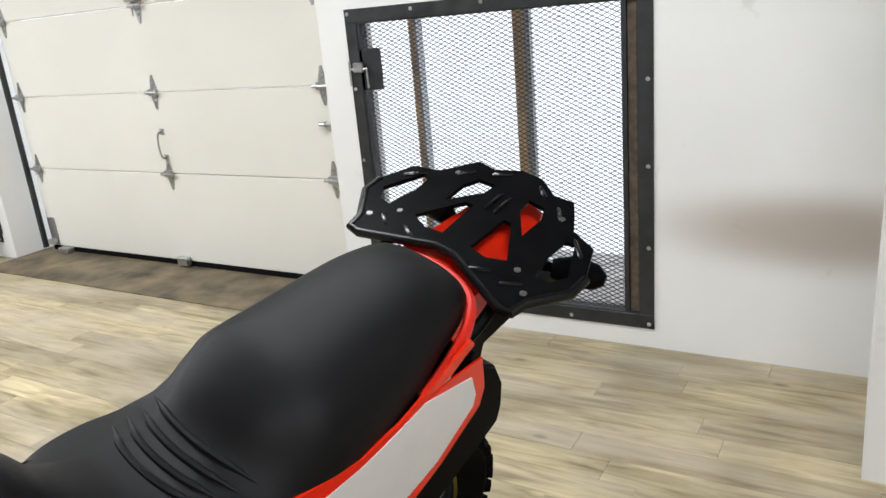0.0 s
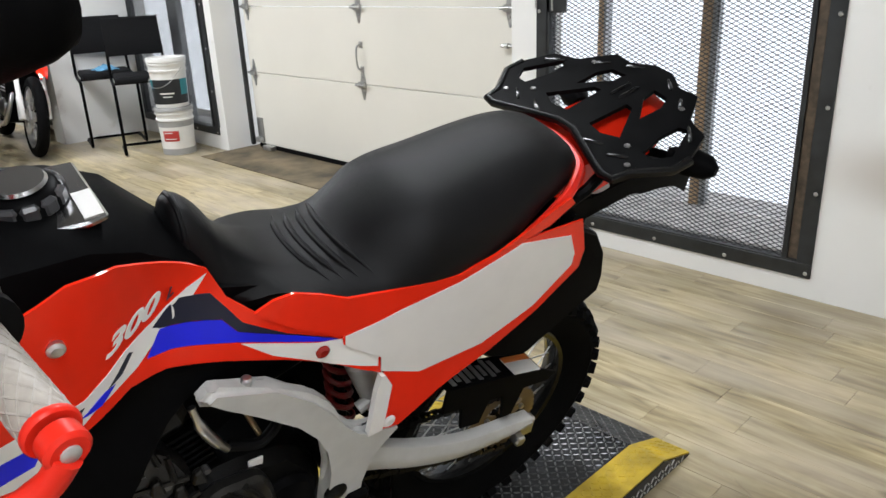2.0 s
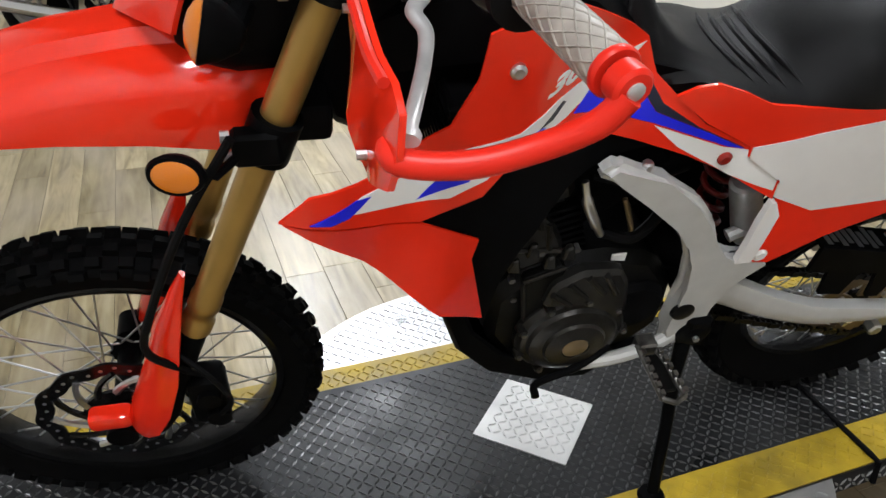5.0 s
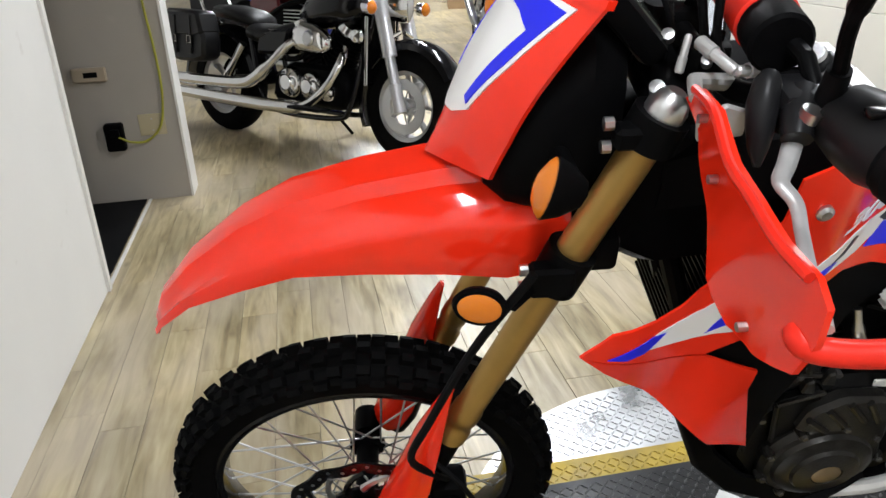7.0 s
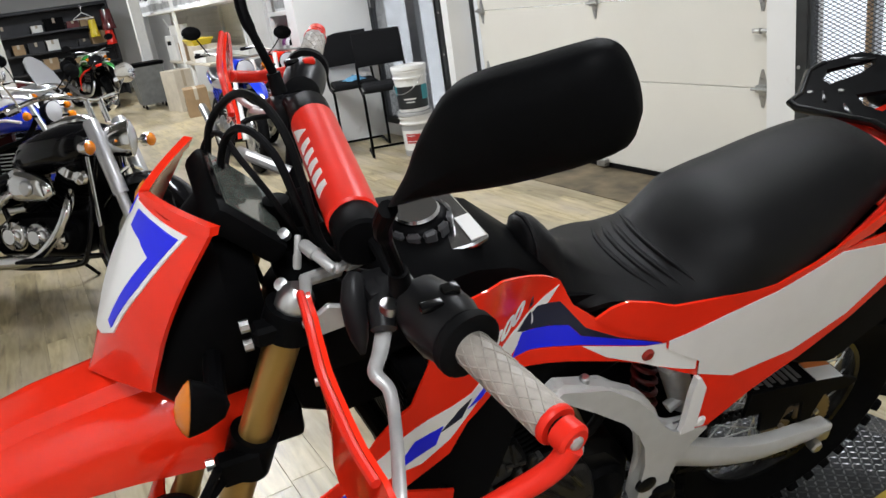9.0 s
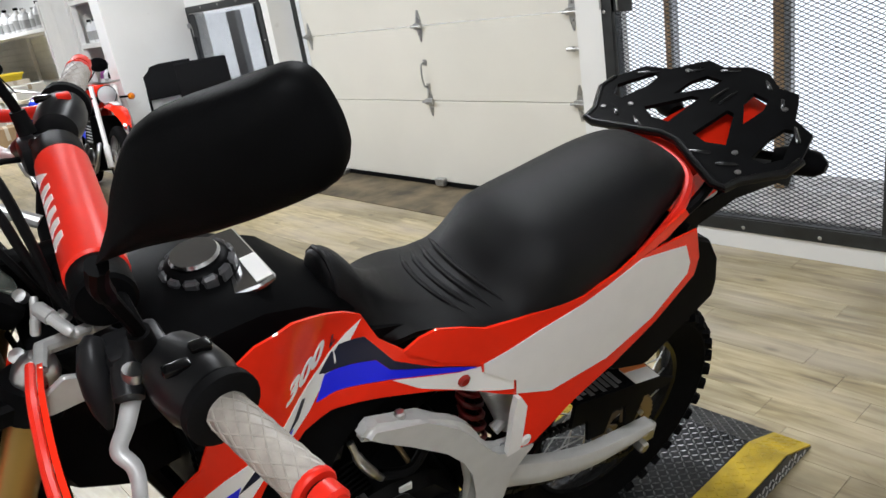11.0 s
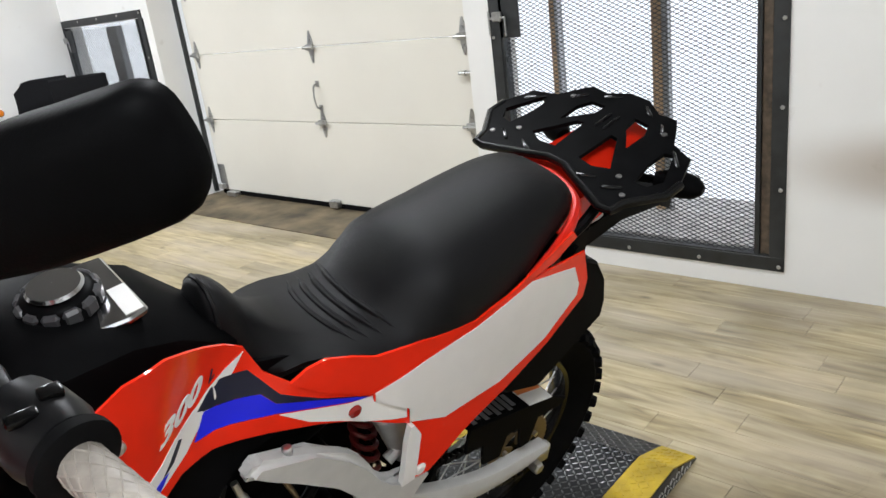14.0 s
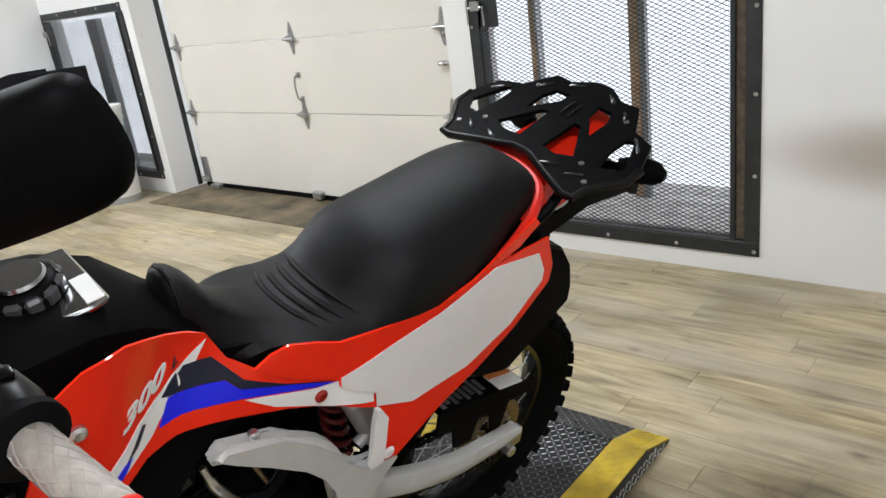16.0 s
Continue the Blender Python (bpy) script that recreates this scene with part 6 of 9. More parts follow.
# chain, with its links
run = [Vector((0.50, 0.072, 0.545)), Vector((-0.02, 0.072, 0.438))]
run2 = [Vector((-0.05, 0.072, 0.245)), Vector((0.20, 0.072, 0.325)), Vector((0.50, 0.072, 0.44))]
for path in (run, spline(run2, 6)):
    bm = bmesh.new()
    for a, b in zip(path, path[1:]):
        d = (b - a)
        k = max(1, int(d.length / 0.0155))
        for i in range(k):
            p = a + d * ((i + 0.5) / k)
            q = d.normalized()
            m = Matrix.Translation(p) @ Matrix(((q.x, 0, -q.z, 0), (0, 1, 0, 0), (q.z, 0, q.x, 0), (0, 0, 0, 1)))
            w = 0.009 if i % 2 else 0.0065
            add_box(bm, -0.0085, -w, -0.0062, 0.0085, -w + 0.002, 0.0062, 0.0, m)
            add_box(bm, -0.0085, w - 0.002, -0.0062, 0.0085, w, 0.0062, 0.0, m)
            add_box(bm, -0.003, -w, -0.003, 0.003, w, 0.003, 0.0, m)
    part("chain_run", bm, CAST, bike, "dark drive chain", smooth=False)
# chain guard with a label on its top face
bm = prism([(0.225, 0.535), (0.222, 0.602), (0.035, 0.560), (-0.045, 0.540), (-0.098, 0.508), (-0.075, 0.492), (-0.03, 0.500), (0.00, 0.505), (0.015, 0.432), (0.045, 0.434), (0.055, 0.508), (0.100, 0.517), (0.112, 0.452), (0.165, 0.462), (0.172, 0.530)], 0.108, 0.117, "y", 0.002)
add_prism(bm, [(0.222, 0.602), (0.035, 0.560), (-0.045, 0.540), (-0.045, 0.533), (0.035, 0.553), (0.222, 0.595)], 0.050, 0.109, "y")
cg = part("chain_guard", bm, BLACK_P, bike, "black plastic chain guard", smooth=False)
bm = bmesh.new()
add_prism(bm, [(0.040, 0.5635), (-0.040, 0.5435), (-0.040, 0.5418), (0.040, 0.5618)], 0.066, 0.1165, "y")
part("label", bm, STICK_W, cg, "white warning label with an orange band", smooth=False)
bm = bmesh.new()
add_prism(bm, [(0.038, 0.5642), (-0.038, 0.5452), (-0.038, 0.5436), (0.038, 0.5626)], 0.064, 0.080, "y")
part("label", bm, ORANGE_P, cg, "orange band", smooth=False)
bm = bmesh.new()
for i in range(8):
    x = 0.205 - i * 0.018
    z = 0.602 - (0.222 - x) * 0.2246
    add_prism(bm, [(x, z + 0.0020), (x - 0.012, z - 0.0007), (x - 0.012, z - 0.0020), (x, z + 0.0007)], 0.056 + 0.006 * (i % 3), 0.108 - 0.008 * (i % 2), "y")
part("label", bm, ALU, cg, "worn grey markings", smooth=False)

# --- engine
bm = prism([(0.83, 0.45), (0.83, 0.55), (0.79, 0.60), (0.66, 0.64), (0.55, 0.62), (0.49, 0.54), (0.48, 0.43), (0.53, 0.37), (0.68, 0.33), (0.78, 0.37)], -0.12, 0.115, "y", 0.02)
en = part("engine", bm, CAST, bike, "dark cast engine with finned covers")
# cylinder and head lean forwards
cyl = Matrix.Translation((0.735, 0.0, 0.60)) @ Matrix.Rotation(radians(18), 4, "Y")
HEAD = material("light_cast_metal", (0.040, 0.038, 0.035), 0.30, 0.7, spec=0.2, noise_scale=40, noise_amt=0.45, bump=0.2, bump_scale=260)
part("cylinder", box(-0.065, -0.07, 0.0, 0.065, 0.07, 0.13, 0.012, cyl), CAST, en, "dark cylinder", angle=30)
for i in range(7):
    part("cylinder_fin", box(-0.075, -0.082, 0.012 + i * 0.015, 0.075, 0.082, 0.019 + i * 0.015, 0.002, cyl), BLACK_P, en, smooth=False)
part("cylinder_head", box(-0.072, -0.085, 0.125, 0.075, 0.085, 0.185, 0.014, cyl), HEAD, en, "grey cast cylinder head", angle=30)
part("rocker_cover", box(-0.06, -0.07, 0.183, 0.062, 0.07, 0.215, 0.012, cyl), CAST, en, angle=30)
for q in ((0.80, 0.120, 0.635), (0.775, 0.122, 0.668), (0.742, 0.124, 0.640), (0.712, 0.122, 0.655)):
    part("engine_tab", prism([(q[0] - 0.012, q[2] - 0.016), (q[0] + 0.012, q[2] - 0.012), (q[0] + 0.008, q[2] + 0.014), (q[0] - 0.004, q[2] + 0.018)], 0.108, q[1], "y", 0.003), HEAD, en, smooth=False)
# cast cylinder block and square cover in front of the fins
bk = part("cylinder_block", prism([(0.825, 0.665), (0.815, 0.745), (0.782, 0.764), (0.757, 0.724), (0.724, 0.676), (0.719, 0.640), (0.789, 0.612)], 0.07, 0.112, "y", 0.010), HEAD, en, "grey cast cylinder block", angle=30)
for a, b in (((0.822, 0.702), (0.790, 0.707)), ((0.805, 0.742), (0.800, 0.700)), ((0.782, 0.757), (0.770, 0.715)), ((0.818, 0.672), (0.728, 0.660)), ((0.757, 0.722), (0.748, 0.665))):
    part("block_rib", tube([(a[0], 0.112, a[1]), (b[0], 0.113, b[1])], 0.0055, 6), HEAD, bk)
cv = part("square_cover", prism([(0.784, 0.606), (0.715, 0.632), (0.697, 0.546), (0.727, 0.500), (0.768, 0.503)], 0.10, 0.124, "y", 0.006), CAST, en, "dark square crankcase cover", angle=30)
for a, b in (((0.784, 0.604), (0.715, 0.630)), ((0.784, 0.602), (0.768, 0.506)), ((0.732, 0.502), (0.714, 0.517))):
    part("cover_edge", tube([(a[0], 0.124, a[1]), (b[0], 0.124, b[1])], 0.0045, 6), ALU_BRIGHT if a[1] < 0.51 else HEAD, cv)
# left covers
def cover(cx, cz, y0, prof, nm, mt, lab=""):
    return part(nm, lathe(prof, 40, pose(cx, y0, cz), closed=False), mt, en, lab)


cover(0.675, 0.455, 0.115, [(0.102, -0.01), (0.102, 0.014), (0.094, 0.024), (0.084, 0.026), (0.080, 0.034), (0.066, 0.040), (0.058, 0.040), (0.054, 0.046), (0.026, 0.050), (0.024, 0.046), (1e-4, 0.046)], "alternator_cover", HEAD, "round ribbed alternator cover")
cover(0.675, 0.455, 0.160, [(0.024, -0.002), (0.024, 0.004), (0.020, 0.006), (1e-4, 0.006)], "inspection_cap", BRASS, "bronze-coloured inspection cap")
bm = prism([(0.745, 0.545), (0.735, 0.60), (0.69, 0.63), (0.62, 0.625), (0.60, 0.59), (0.585, 0.52), (0.60, 0.48), (0.66, 0.555)], 0.11, 0.142, "y", 0.008)
part("upper_cover", bm, HEAD, en, "ribbed upper crankcase cover", angle=30)
for a, b in (((0.735, 0.585), (0.70, 0.555)), ((0.71, 0.607), (0.675, 0.570)), ((0.68, 0.620), (0.645, 0.578)), ((0.65, 0.622), (0.622, 0.575))):
    part("cover_rib", tube([(a[0], 0.143, a[1]), (b[0], 0.145, b[1])], 0.006, 8), HEAD, en)
for i in range(9):
    a = 2 * math.pi * i / 9 + 0.3
    x, z = 0.675 + 0.098 * math.cos(a), 0.455 + 0.098 * math.sin(a)
    part("bolt_boss", tube([(x, 0.125, z), (x, 0.143, z)], [0.011, 0.0085], 10), HEAD, en)
    part("cover_bolt", tube([(x, 0.142, z), (x, 0.147, z)], 0.0052, 6), BOLT_DK, en)
cover(0.565, 0.505, 0.10, [(0.062, -0.01), (0.060, 0.02), (0.050, 0.03), (1e-4, 0.032)], "sprocket_cover", BLACK_S, "black front sprocket cover")
# shift lever, pipes, hoses and the small white tag
part("shift_lever", tube(spline([(0.60, 0.15, 0.43), (0.66, 0.165, 0.395), (0.735, 0.175, 0.375), (0.745, 0.20, 0.372)], 4), 0.0075, 10), BLACK_S, en, "black gear lever")
part("coolant_elbow", tube(spline([(0.715, 0.105, 0.798), (0.705, 0.115, 0.76), (0.685, 0.115, 0.72), (0.665, 0.108, 0.685)], 5), [0.006] * 4 + [0.009] * 8 + [0.007] * 4, 12), STEELB, en, "bright metal elbow")
part("hose", tube(spline([(0.70, 0.10, 0.80), (0.66, 0.112, 0.795), (0.62, 0.11, 0.79), (0.58, 0.10, 0.77)], 5), 0.0045, 8), RUBBER, en)
part("hose", tube(spline([(0.66, 0.10, 0.68), (0.61, 0.11, 0.67), (0.57, 0.10, 0.70), (0.55, 0.08, 0.74)], 5), 0.010, 10), RUBBER, en, "black coolant hose")
part("tag", box(0.604, 0.102, 0.604, 0.630, 0.106, 0.632, 0.001, Matrix.Translation((0, 0.004, 0))), STICK_W, en, "small white tag", smooth=False)
for x, z in ((0.80, 0.60), (0.815, 0.66), (0.79, 0.55), (0.76, 0.66), (0.70, 0.66)):
    part("engine_bolt", tube([(x, 0.105, z), (x, 0.118, z)], 0.006, 6), BOLT_DK, en)
part("throttle_body", tube([(0.62, 0.03, 0.74), (0.52, 0.03, 0.78)], 0.035, 16), BLACK_S, en)
part("fuel_hose", tube(spline([(0.63, 0.09, 0.74), (0.615, 0.10, 0.70), (0.60, 0.10, 0.66)], 4), 0.005, 8), BRASS, en)
# exhaust header round the front and the silencer on the far side
ex = spline([(0.80, -0.02, 0.72), (0.88, -0.03, 0.66), (0.87, -0.05, 0.50), (0.76, -0.10, 0.40), (0.60, -0.135, 0.44), (0.40, -0.13, 0.58), (0.25, -0.13, 0.68)], 5)
part("exhaust_pipe", tube(ex, 0.019, 14), STEELB, bike, "steel exhaust header")
part("silencer", tube(spline([(0.27, -0.13, 0.67), (0.20, -0.135, 0.72), (0.0, -0.135, 0.83), (-0.17, -0.13, 0.91), (-0.20, -0.13, 0.925)], 4), [0.03, 0.045, 0.055, 0.056, 0.056, 0.056, 0.056, 0.056, 0.056, 0.056, 0.056, 0.054, 0.05, 0.046, 0.044, 0.042, 0.04][:17], 20), BLACK_S, bike, "black silencer")
# skid plate
rings = []
for x, z, hw in ((0.905, 0.585, 0.075), (0.890, 0.50, 0.105), (0.858, 0.41, 0.125), (0.80, 0.345, 0.132), (0.70, 0.30, 0.135), (0.60, 0.285, 0.13), (0.52, 0.315, 0.11)):
    nx, nz = (0.006, -0.003)
    rings.append([(x, -hw, z + 0.07), (x + 0.012, -hw * 0.98, z + 0.02), (x + 0.016, -hw * 0.8, z), (x + 0.016, hw * 0.8, z), (x + 0.012, hw * 0.98, z + 0.02), (x, hw, z + 0.07), (x - 0.006, hw - 0.006, z + 0.07), (x + 0.006, hw * 0.95 - 0.004, z + 0.022), (x + 0.008, hw * 0.78, z + 0.006), (x + 0.008, -hw * 0.78, z + 0.006), (x + 0.006, -hw * 0.95 + 0.004, z + 0.022), (x - 0.006, -hw + 0.006, z + 0.07)])
part("skid_plate", loft(rings), BLACK_P, bike, "black plastic skid plate")
part("drain_plug", tube([(0.615, 0.06, 0.29), (0.605, 0.065, 0.235)], 0.018, 8), BLACK_S, bike, "black bracket under the engine")
for s in (1, -1):
    part("down_tube", tube([(1.02, s * 0.05, 0.98), (0.90, s * 0.075, 0.62), (0.86, s * 0.09, 0.42), (0.74, s * 0.105, 0.335), (0.52, s * 0.115, 0.37)], 0.016, 10), BLACK_S, bike)
part("lower_rail", tube(spline([(0.65, 0.155, 0.392), (0.58, 0.16, 0.405), (0.51, 0.155, 0.425), (0.465, 0.15, 0.46)], 4), 0.013, 10), SILVER, bike, "grey lower frame rail")
# black sheet added for the dark gap behind the shock; hides the floor
part("shock_backing", prism([(0.20, 0.36), (0.18, 0.74), (0.33, 0.84), (0.56, 0.85), (0.56, 0.36)], -0.105, -0.090, "y", 0.006), BLACK_P, bike, "added black sheet behind the shock")
# shock absorber with a red spring
SPRING = material("dark_red_spring", (0.15, 0.006, 0.006), 0.35)
bm = bmesh.new()
p0, p1 = Vector((0.445, 0.03, 0.80)), Vector((0.395, 0.02, 0.52))
pts = []
for i in range(91):
    t = i / 90
    a = 2 * math.pi * 8 * t
    pts.append(p0.lerp(p1, t) + Vector((0.022 * math.cos(a), 0.022 * math.sin(a), 0.003 * math.cos(a))))
add_tube(bm, pts, 0.0058, 8)
part("shock_spring", bm, SPRING, bike, "red shock absorber spring")
part("shock_body", tube([p0, p0.lerp(p1, 0.45), p0.lerp(p1, 0.46), p1], [0.015, 0.015, 0.010, 0.010], 16), BLACK_S, bike, "dark shock absorber body")
part("shock_reservoir", tube([(0.425, 0.088, 0.755), (0.424, 0.088, 0.752), (0.368, 0.086, 0.622), (0.366, 0.086, 0.618)], [0.020, 0.026, 0.026, 0.020], 16), ALU_BRIGHT, bike, "bright shock reservoir")
# foot pegs
PEG = material("worn_dark_steel", (0.20, 0.19, 0.175), 0.34, 0.85, noise_scale=60, noise_amt=0.5)
for s in (1, -1):
    a, b = Vector((0.53, s * 0.155, 0.425)), Vector((0.515, s * 0.262, 0.412))
    bm = bmesh.new()
    for dx in (-0.022, 0.022):
        add_tube(bm, [a + Vector((dx * 0.7, 0, 0)), b + Vector((dx, 0, 0))], 0.0055, 8)
    add_tube(bm, [b + Vector((-0.022, 0, 0)), b + Vector((0, s * 0.012, 0)), b + Vector((0.022, 0, 0))], 0.0055, 8)
    for k in range(6):
        for dx in (-0.022, 0.022):
            p = a.lerp(b, 0.2 + 0.15 * k) + Vector((dx * (0.75 + 0.05 * k), 0, 0.006))
            add_box(bm, -0.004, -0.005, 0, 0.004, 0.005, 0.008, 0.0, Matrix.Translation(p))
    add_box(bm, -0.018, -0.016, -0.014, 0.018, 0.016, 0.016, 0.004, Matrix.Translation(a))
    fp = part("foot_peg", bm, PEG, bike, "serrated steel foot peg")
    part("peg_rubber", box(-0.015, -0.04, -0.004, 0.015, 0.04, 0.004, 0.003, Matrix.Translation(a.lerp(b, 0.55))), CAST, fp)
# side stand, swung down
bm = tube([(0.455, 0.150, 0.462), (0.462, 0.185, 0.36), (0.470, 0.245, 0.235), (0.480, 0.300, 0.115)], [0.016, 0.013, 0.0125, 0.012], 12)
st = part("side_stand", bm, BLACK_S, bike, "black side stand, swung down")
part("stand_foot", lathe([(1e-4, -0.004), (0.026, -0.004), (0.028, 0.002), (0.024, 0.010), (1e-4, 0.012)], 20, Matrix.Translation((0.484, 0.306, 0.106)) @ Matrix.Rotation(radians(18), 4, "X") @ Matrix.Rotation(radians(90), 4, "X"), closed=False), BLACK_S, st)
bm = lathe([(1e-4, 0.012), (0.02, 0.012), (0.034, 0.004), (0.034, -0.012), (1e-4, -0.012)], 20, pose(0.448, 0.162, 0.455), closed=False)
add_box(bm, 0.42, 0.14, 0.42, 0.47, 0.172, 0.50, 0.008)
part("stand_bracket", bm, BLACK_S, st, "black stand bracket")
part("stand_bolt", tube([(0.448, 0.172, 0.455), (0.448, 0.180, 0.455)], 0.006, 8), STEELB, st)

# --- tail, rack, lights
bm = loft([[(x, -hw, z0), (x, -hw * 0.8, z1), (x, 0, z1 + 0.008), (x, hw * 0.8, z1), (x, hw, z0), (x, 0, z0 - 0.005)] for x, hw, z0, z1 in ((0.06, 0.118, 1.0, 1.030), (0.03, 0.118, 0.985, 1.038), (-0.03, 0.112, 0.985, 1.036), (-0.10, 0.105, 0.995, 1.048), (-0.17, 0.098, 1.015, 1.066), (-0.23, 0.085, 1.035, 1.084), (-0.29, 0.055, 1.055, 1.094))])
part("tail_cover", bm, RED, bike, "red tail cover under the rack")
# red hoop that frames the seat's end
hoop = spline([(0.150, 0.140, 0.950), (0.085, 0.136, 0.992), (0.030, 0.120, 1.024), (-0.012, 0.080, 1.042), (-0.028, 0.0, 1.048), (-0.012, -0.075, 1.040), (0.030, -0.105, 1.012), (0.085, -0.115, 0.975), (0.150, -0.118, 0.935)], 5)
part("tail_hoop", tube(hoop, 0.0095, 10, flat=1.4), RED_SATIN, bike, "red hoop round the seat's end")
# liner and rear mudguard
for s in (1, -1):
    LINER = [(0.012, 0.945), (-0.050, 0.915), (-0.084, 0.860), (-0.108, 0.80), (-0.108, 0.758), (-0.018, 0.712), (0.060, 0.657), (0.080, 0.657), (0.165, 0.688), (0.20, 0.72), (0.08, 0.80), (0.0, 0.86)]
    part("tail_liner", prism(LINER, *((0.095, 0.146) if s > 0 else (-0.146, -0.095)), "y", 0.006), BLACK_P, bike, "black side liner under the tail")
bm = loft([[(x, -hw, z - 0.045), (x, -hw, z), (x, 0, z + 0.012), (x, hw, z), (x, hw, z - 0.045), (x, hw - 0.006, z - 0.045), (x, hw - 0.006, z - 0.006), (x, 0, z + 0.006), (x, -hw + 0.006, z - 0.006), (x, -hw + 0.006, z - 0.045)] for x, z, hw in ((0.10, 0.90, 0.09), (-0.05, 0.955, 0.095), (-0.20, 0.975, 0.085), (-0.36, 0.955, 0.075), (-0.44, 0.915, 0.06))])
part("rear_mudguard", bm, BLACK_P, bike, "black rear mudguard")
part("tail_light", box(-0.325, -0.045, 1.045, -0.285, 0.045, 1.080, 0.01, seg=2), RED_SATIN, bike, "small red tail light")
for s in (1, -1):
    bm = tube([(-0.21, s * 0.075, 1.025), (-0.235, s * 0.125, 1.032)], 0.009, 8)
    add_tube(bm, [(-0.225, s * 0.12, 1.032), (-0.24, s * 0.155, 1.037), (-0.252, s * 0.195, 1.040), (-0.255, s * 0.212, 1.040)], [0.018, 0.030, 0.024, 0.010], 14)
    part("turn_signal", bm, BLACK_P, bike, "black rear turn signal")
    bm = tube([(0.06, s * 0.115, 0.965), (-0.01, s * 0.118, 1.0), (-0.05, s * 0.120, 1.040)], 0.011, 8)
    add_box(bm, -0.03, s * 0.118 - 0.006, 0.90, 0.035, s * 0.118 + 0.006, 0.99, 0.004)
    part("rack_bracket", bm, BLACK_S, bike, "black rack bracket")
    part("bracket_bolt", tube([(0.010, s * 0.124, 0.955), (0.010, s * 0.132, 0.955)], 0.008, 10), BLACK_S, bike)
bm = tube(spline([(-0.13, 0.04, 0.965), (-0.20, 0.045, 0.92), (-0.27, 0.045, 0.90), (-0.33, 0.035, 0.91)], 4), 0.006, 8)
add_box(bm, -0.335, -0.03, 0.885, -0.29, 0.05, 0.925, 0.006)
part("plate_holder", bm, BLACK_P, bike, "black plate holder")

# rack: a slotted plate, tilted up to the rear, with a rolled front edge
RACK = [(-0.054, 0.020), (0.0, 0.150), (-0.005, 0.172), (-0.034, 0.177), (-0.095, 0.222), (-0.138, 0.223), (-0.205, 0.198), (-0.224, 0.148), (-0.262, 0.126), (-0.293, 0.106), (-0.289, 0.066), (-0.318, 0.022)]
RACK = RACK + [(x, -y) for x, y in RACK[::-1]]
holes = [[(-0.089, 0.158), (-0.150, 0.146), (-0.191, 0.149), (-0.198, 0.166), (-0.120, 0.200), (-0.091, 0.183)], [(-0.084, 0.030), (-0.178, 0.034), (-0.176, 0.050), (-0.093, 0.100), (-0.078, 0.066)], [(-0.218, 0.040), (-0.250, 0.037), (-0.247, 0.072), (-0.215, 0.086), (-0.160, 0.084)]]
holes += [[(x, -y) for x, y in h[::-1]] for h in holes]
slots = [((-0.040, 0.120), (-0.062, 0.152)), ((-0.272, 0.060), (-0.295, 0.030)), ((-0.236, 0.112), (-0.262, 0.092)), ((-0.040, 0.060), (-0.058, 0.095)), ((-0.205, 0.160), (-0.170, 0.195)), ((-0.180, 0.010), (-0.235, 0.010))]


def rack_bm():
    flat = bmesh.new()
    loops = [[(x, y) for x, y in RACK]] + [h for h in holes]
    edges = []
    for lp in loops:
        vs = [flat.verts.new((x, y, 0)) for x, y in lp]
        edges += [flat.edges.new((vs[i], vs[(i + 1) % len(vs)])) for i in range(len(vs))]
    bmesh.ops.triangle_fill(flat, edges=edges, use_beauty=True, use_dissolve=False)

    def inside(p, lp):
        c = False
        for i in range(len(lp)):
            (ax, ay), (bx, by) = lp[i], lp[i - 1]
            if (ay > p.y) != (by > p.y) and p.x < (bx - ax) * (p.y - ay) / (by - ay) + ax:
                c = not c
        return c
    bad = [f for f in flat.faces if any(inside(f.calc_center_median(), h) for h in holes)]
    bmesh.ops.delete(flat, geom=bad, context="FACES")
    bmesh.ops.recalc_face_normals(flat, faces=flat.faces)
    ext = bmesh.ops.extrude_face_region(flat, geom=flat.faces[:])
    bmesh.ops.translate(flat, verts=[v for v in ext["geom"] if isinstance(v, bmesh.types.BMVert)], vec=(0, 0, 0.009))
    return flat


RM = Matrix.Translation((0.0, 0.0, 1.051)) @ Matrix.Rotation(math.atan(0.30), 4, "Y")
bm = rack_bm()
bmesh.ops.transform(bm, matrix=RM, verts=bm.verts)
rack = part("luggage_rack", bm, BLACK_S, bike, "black slotted aluminium luggage rack", angle=30)
front = [RM @ Vector(q) for q in ((-0.138, -0.223, 0.004), (-0.095, -0.222, 0.004), (-0.034, -0.177, 0.004), (-0.003, -0.171, 0.004), (0.0, -0.150, 0.004), (-0.054, -0.020, 0.004), (-0.054, 0.020, 0.004), (0.0, 0.150, 0.004), (-0.003, 0.171, 0.004), (-0.034, 0.177, 0.004), (-0.095, 0.222, 0.004), (-0.138, 0.223, 0.004))]
part("rolled_edge", tube(front, 0.0085, 10), BLACK_G, rack, "rolled front edge of the rack")
# glossy beads stand in for the rack's slots and their bright edges
for a, b in slots:
    for s in (1, -1):
        p, q = RM @ Vector((a[0], s * a[1], 0.0092)), RM @ Vector((b[0], s * b[1], 0.0092))
        part("slot_bead", tube([p, p.lerp(q, 0.1), p.lerp(q, 0.9), q], [0.002, 0.0042, 0.0042, 0.002], 8), BLACK_G, rack)
bolt = finish(disc(0, 0, 0.009, 0.0058, 0.003, 12, 0.001), "rack_bolt", BOLT_DK, True)
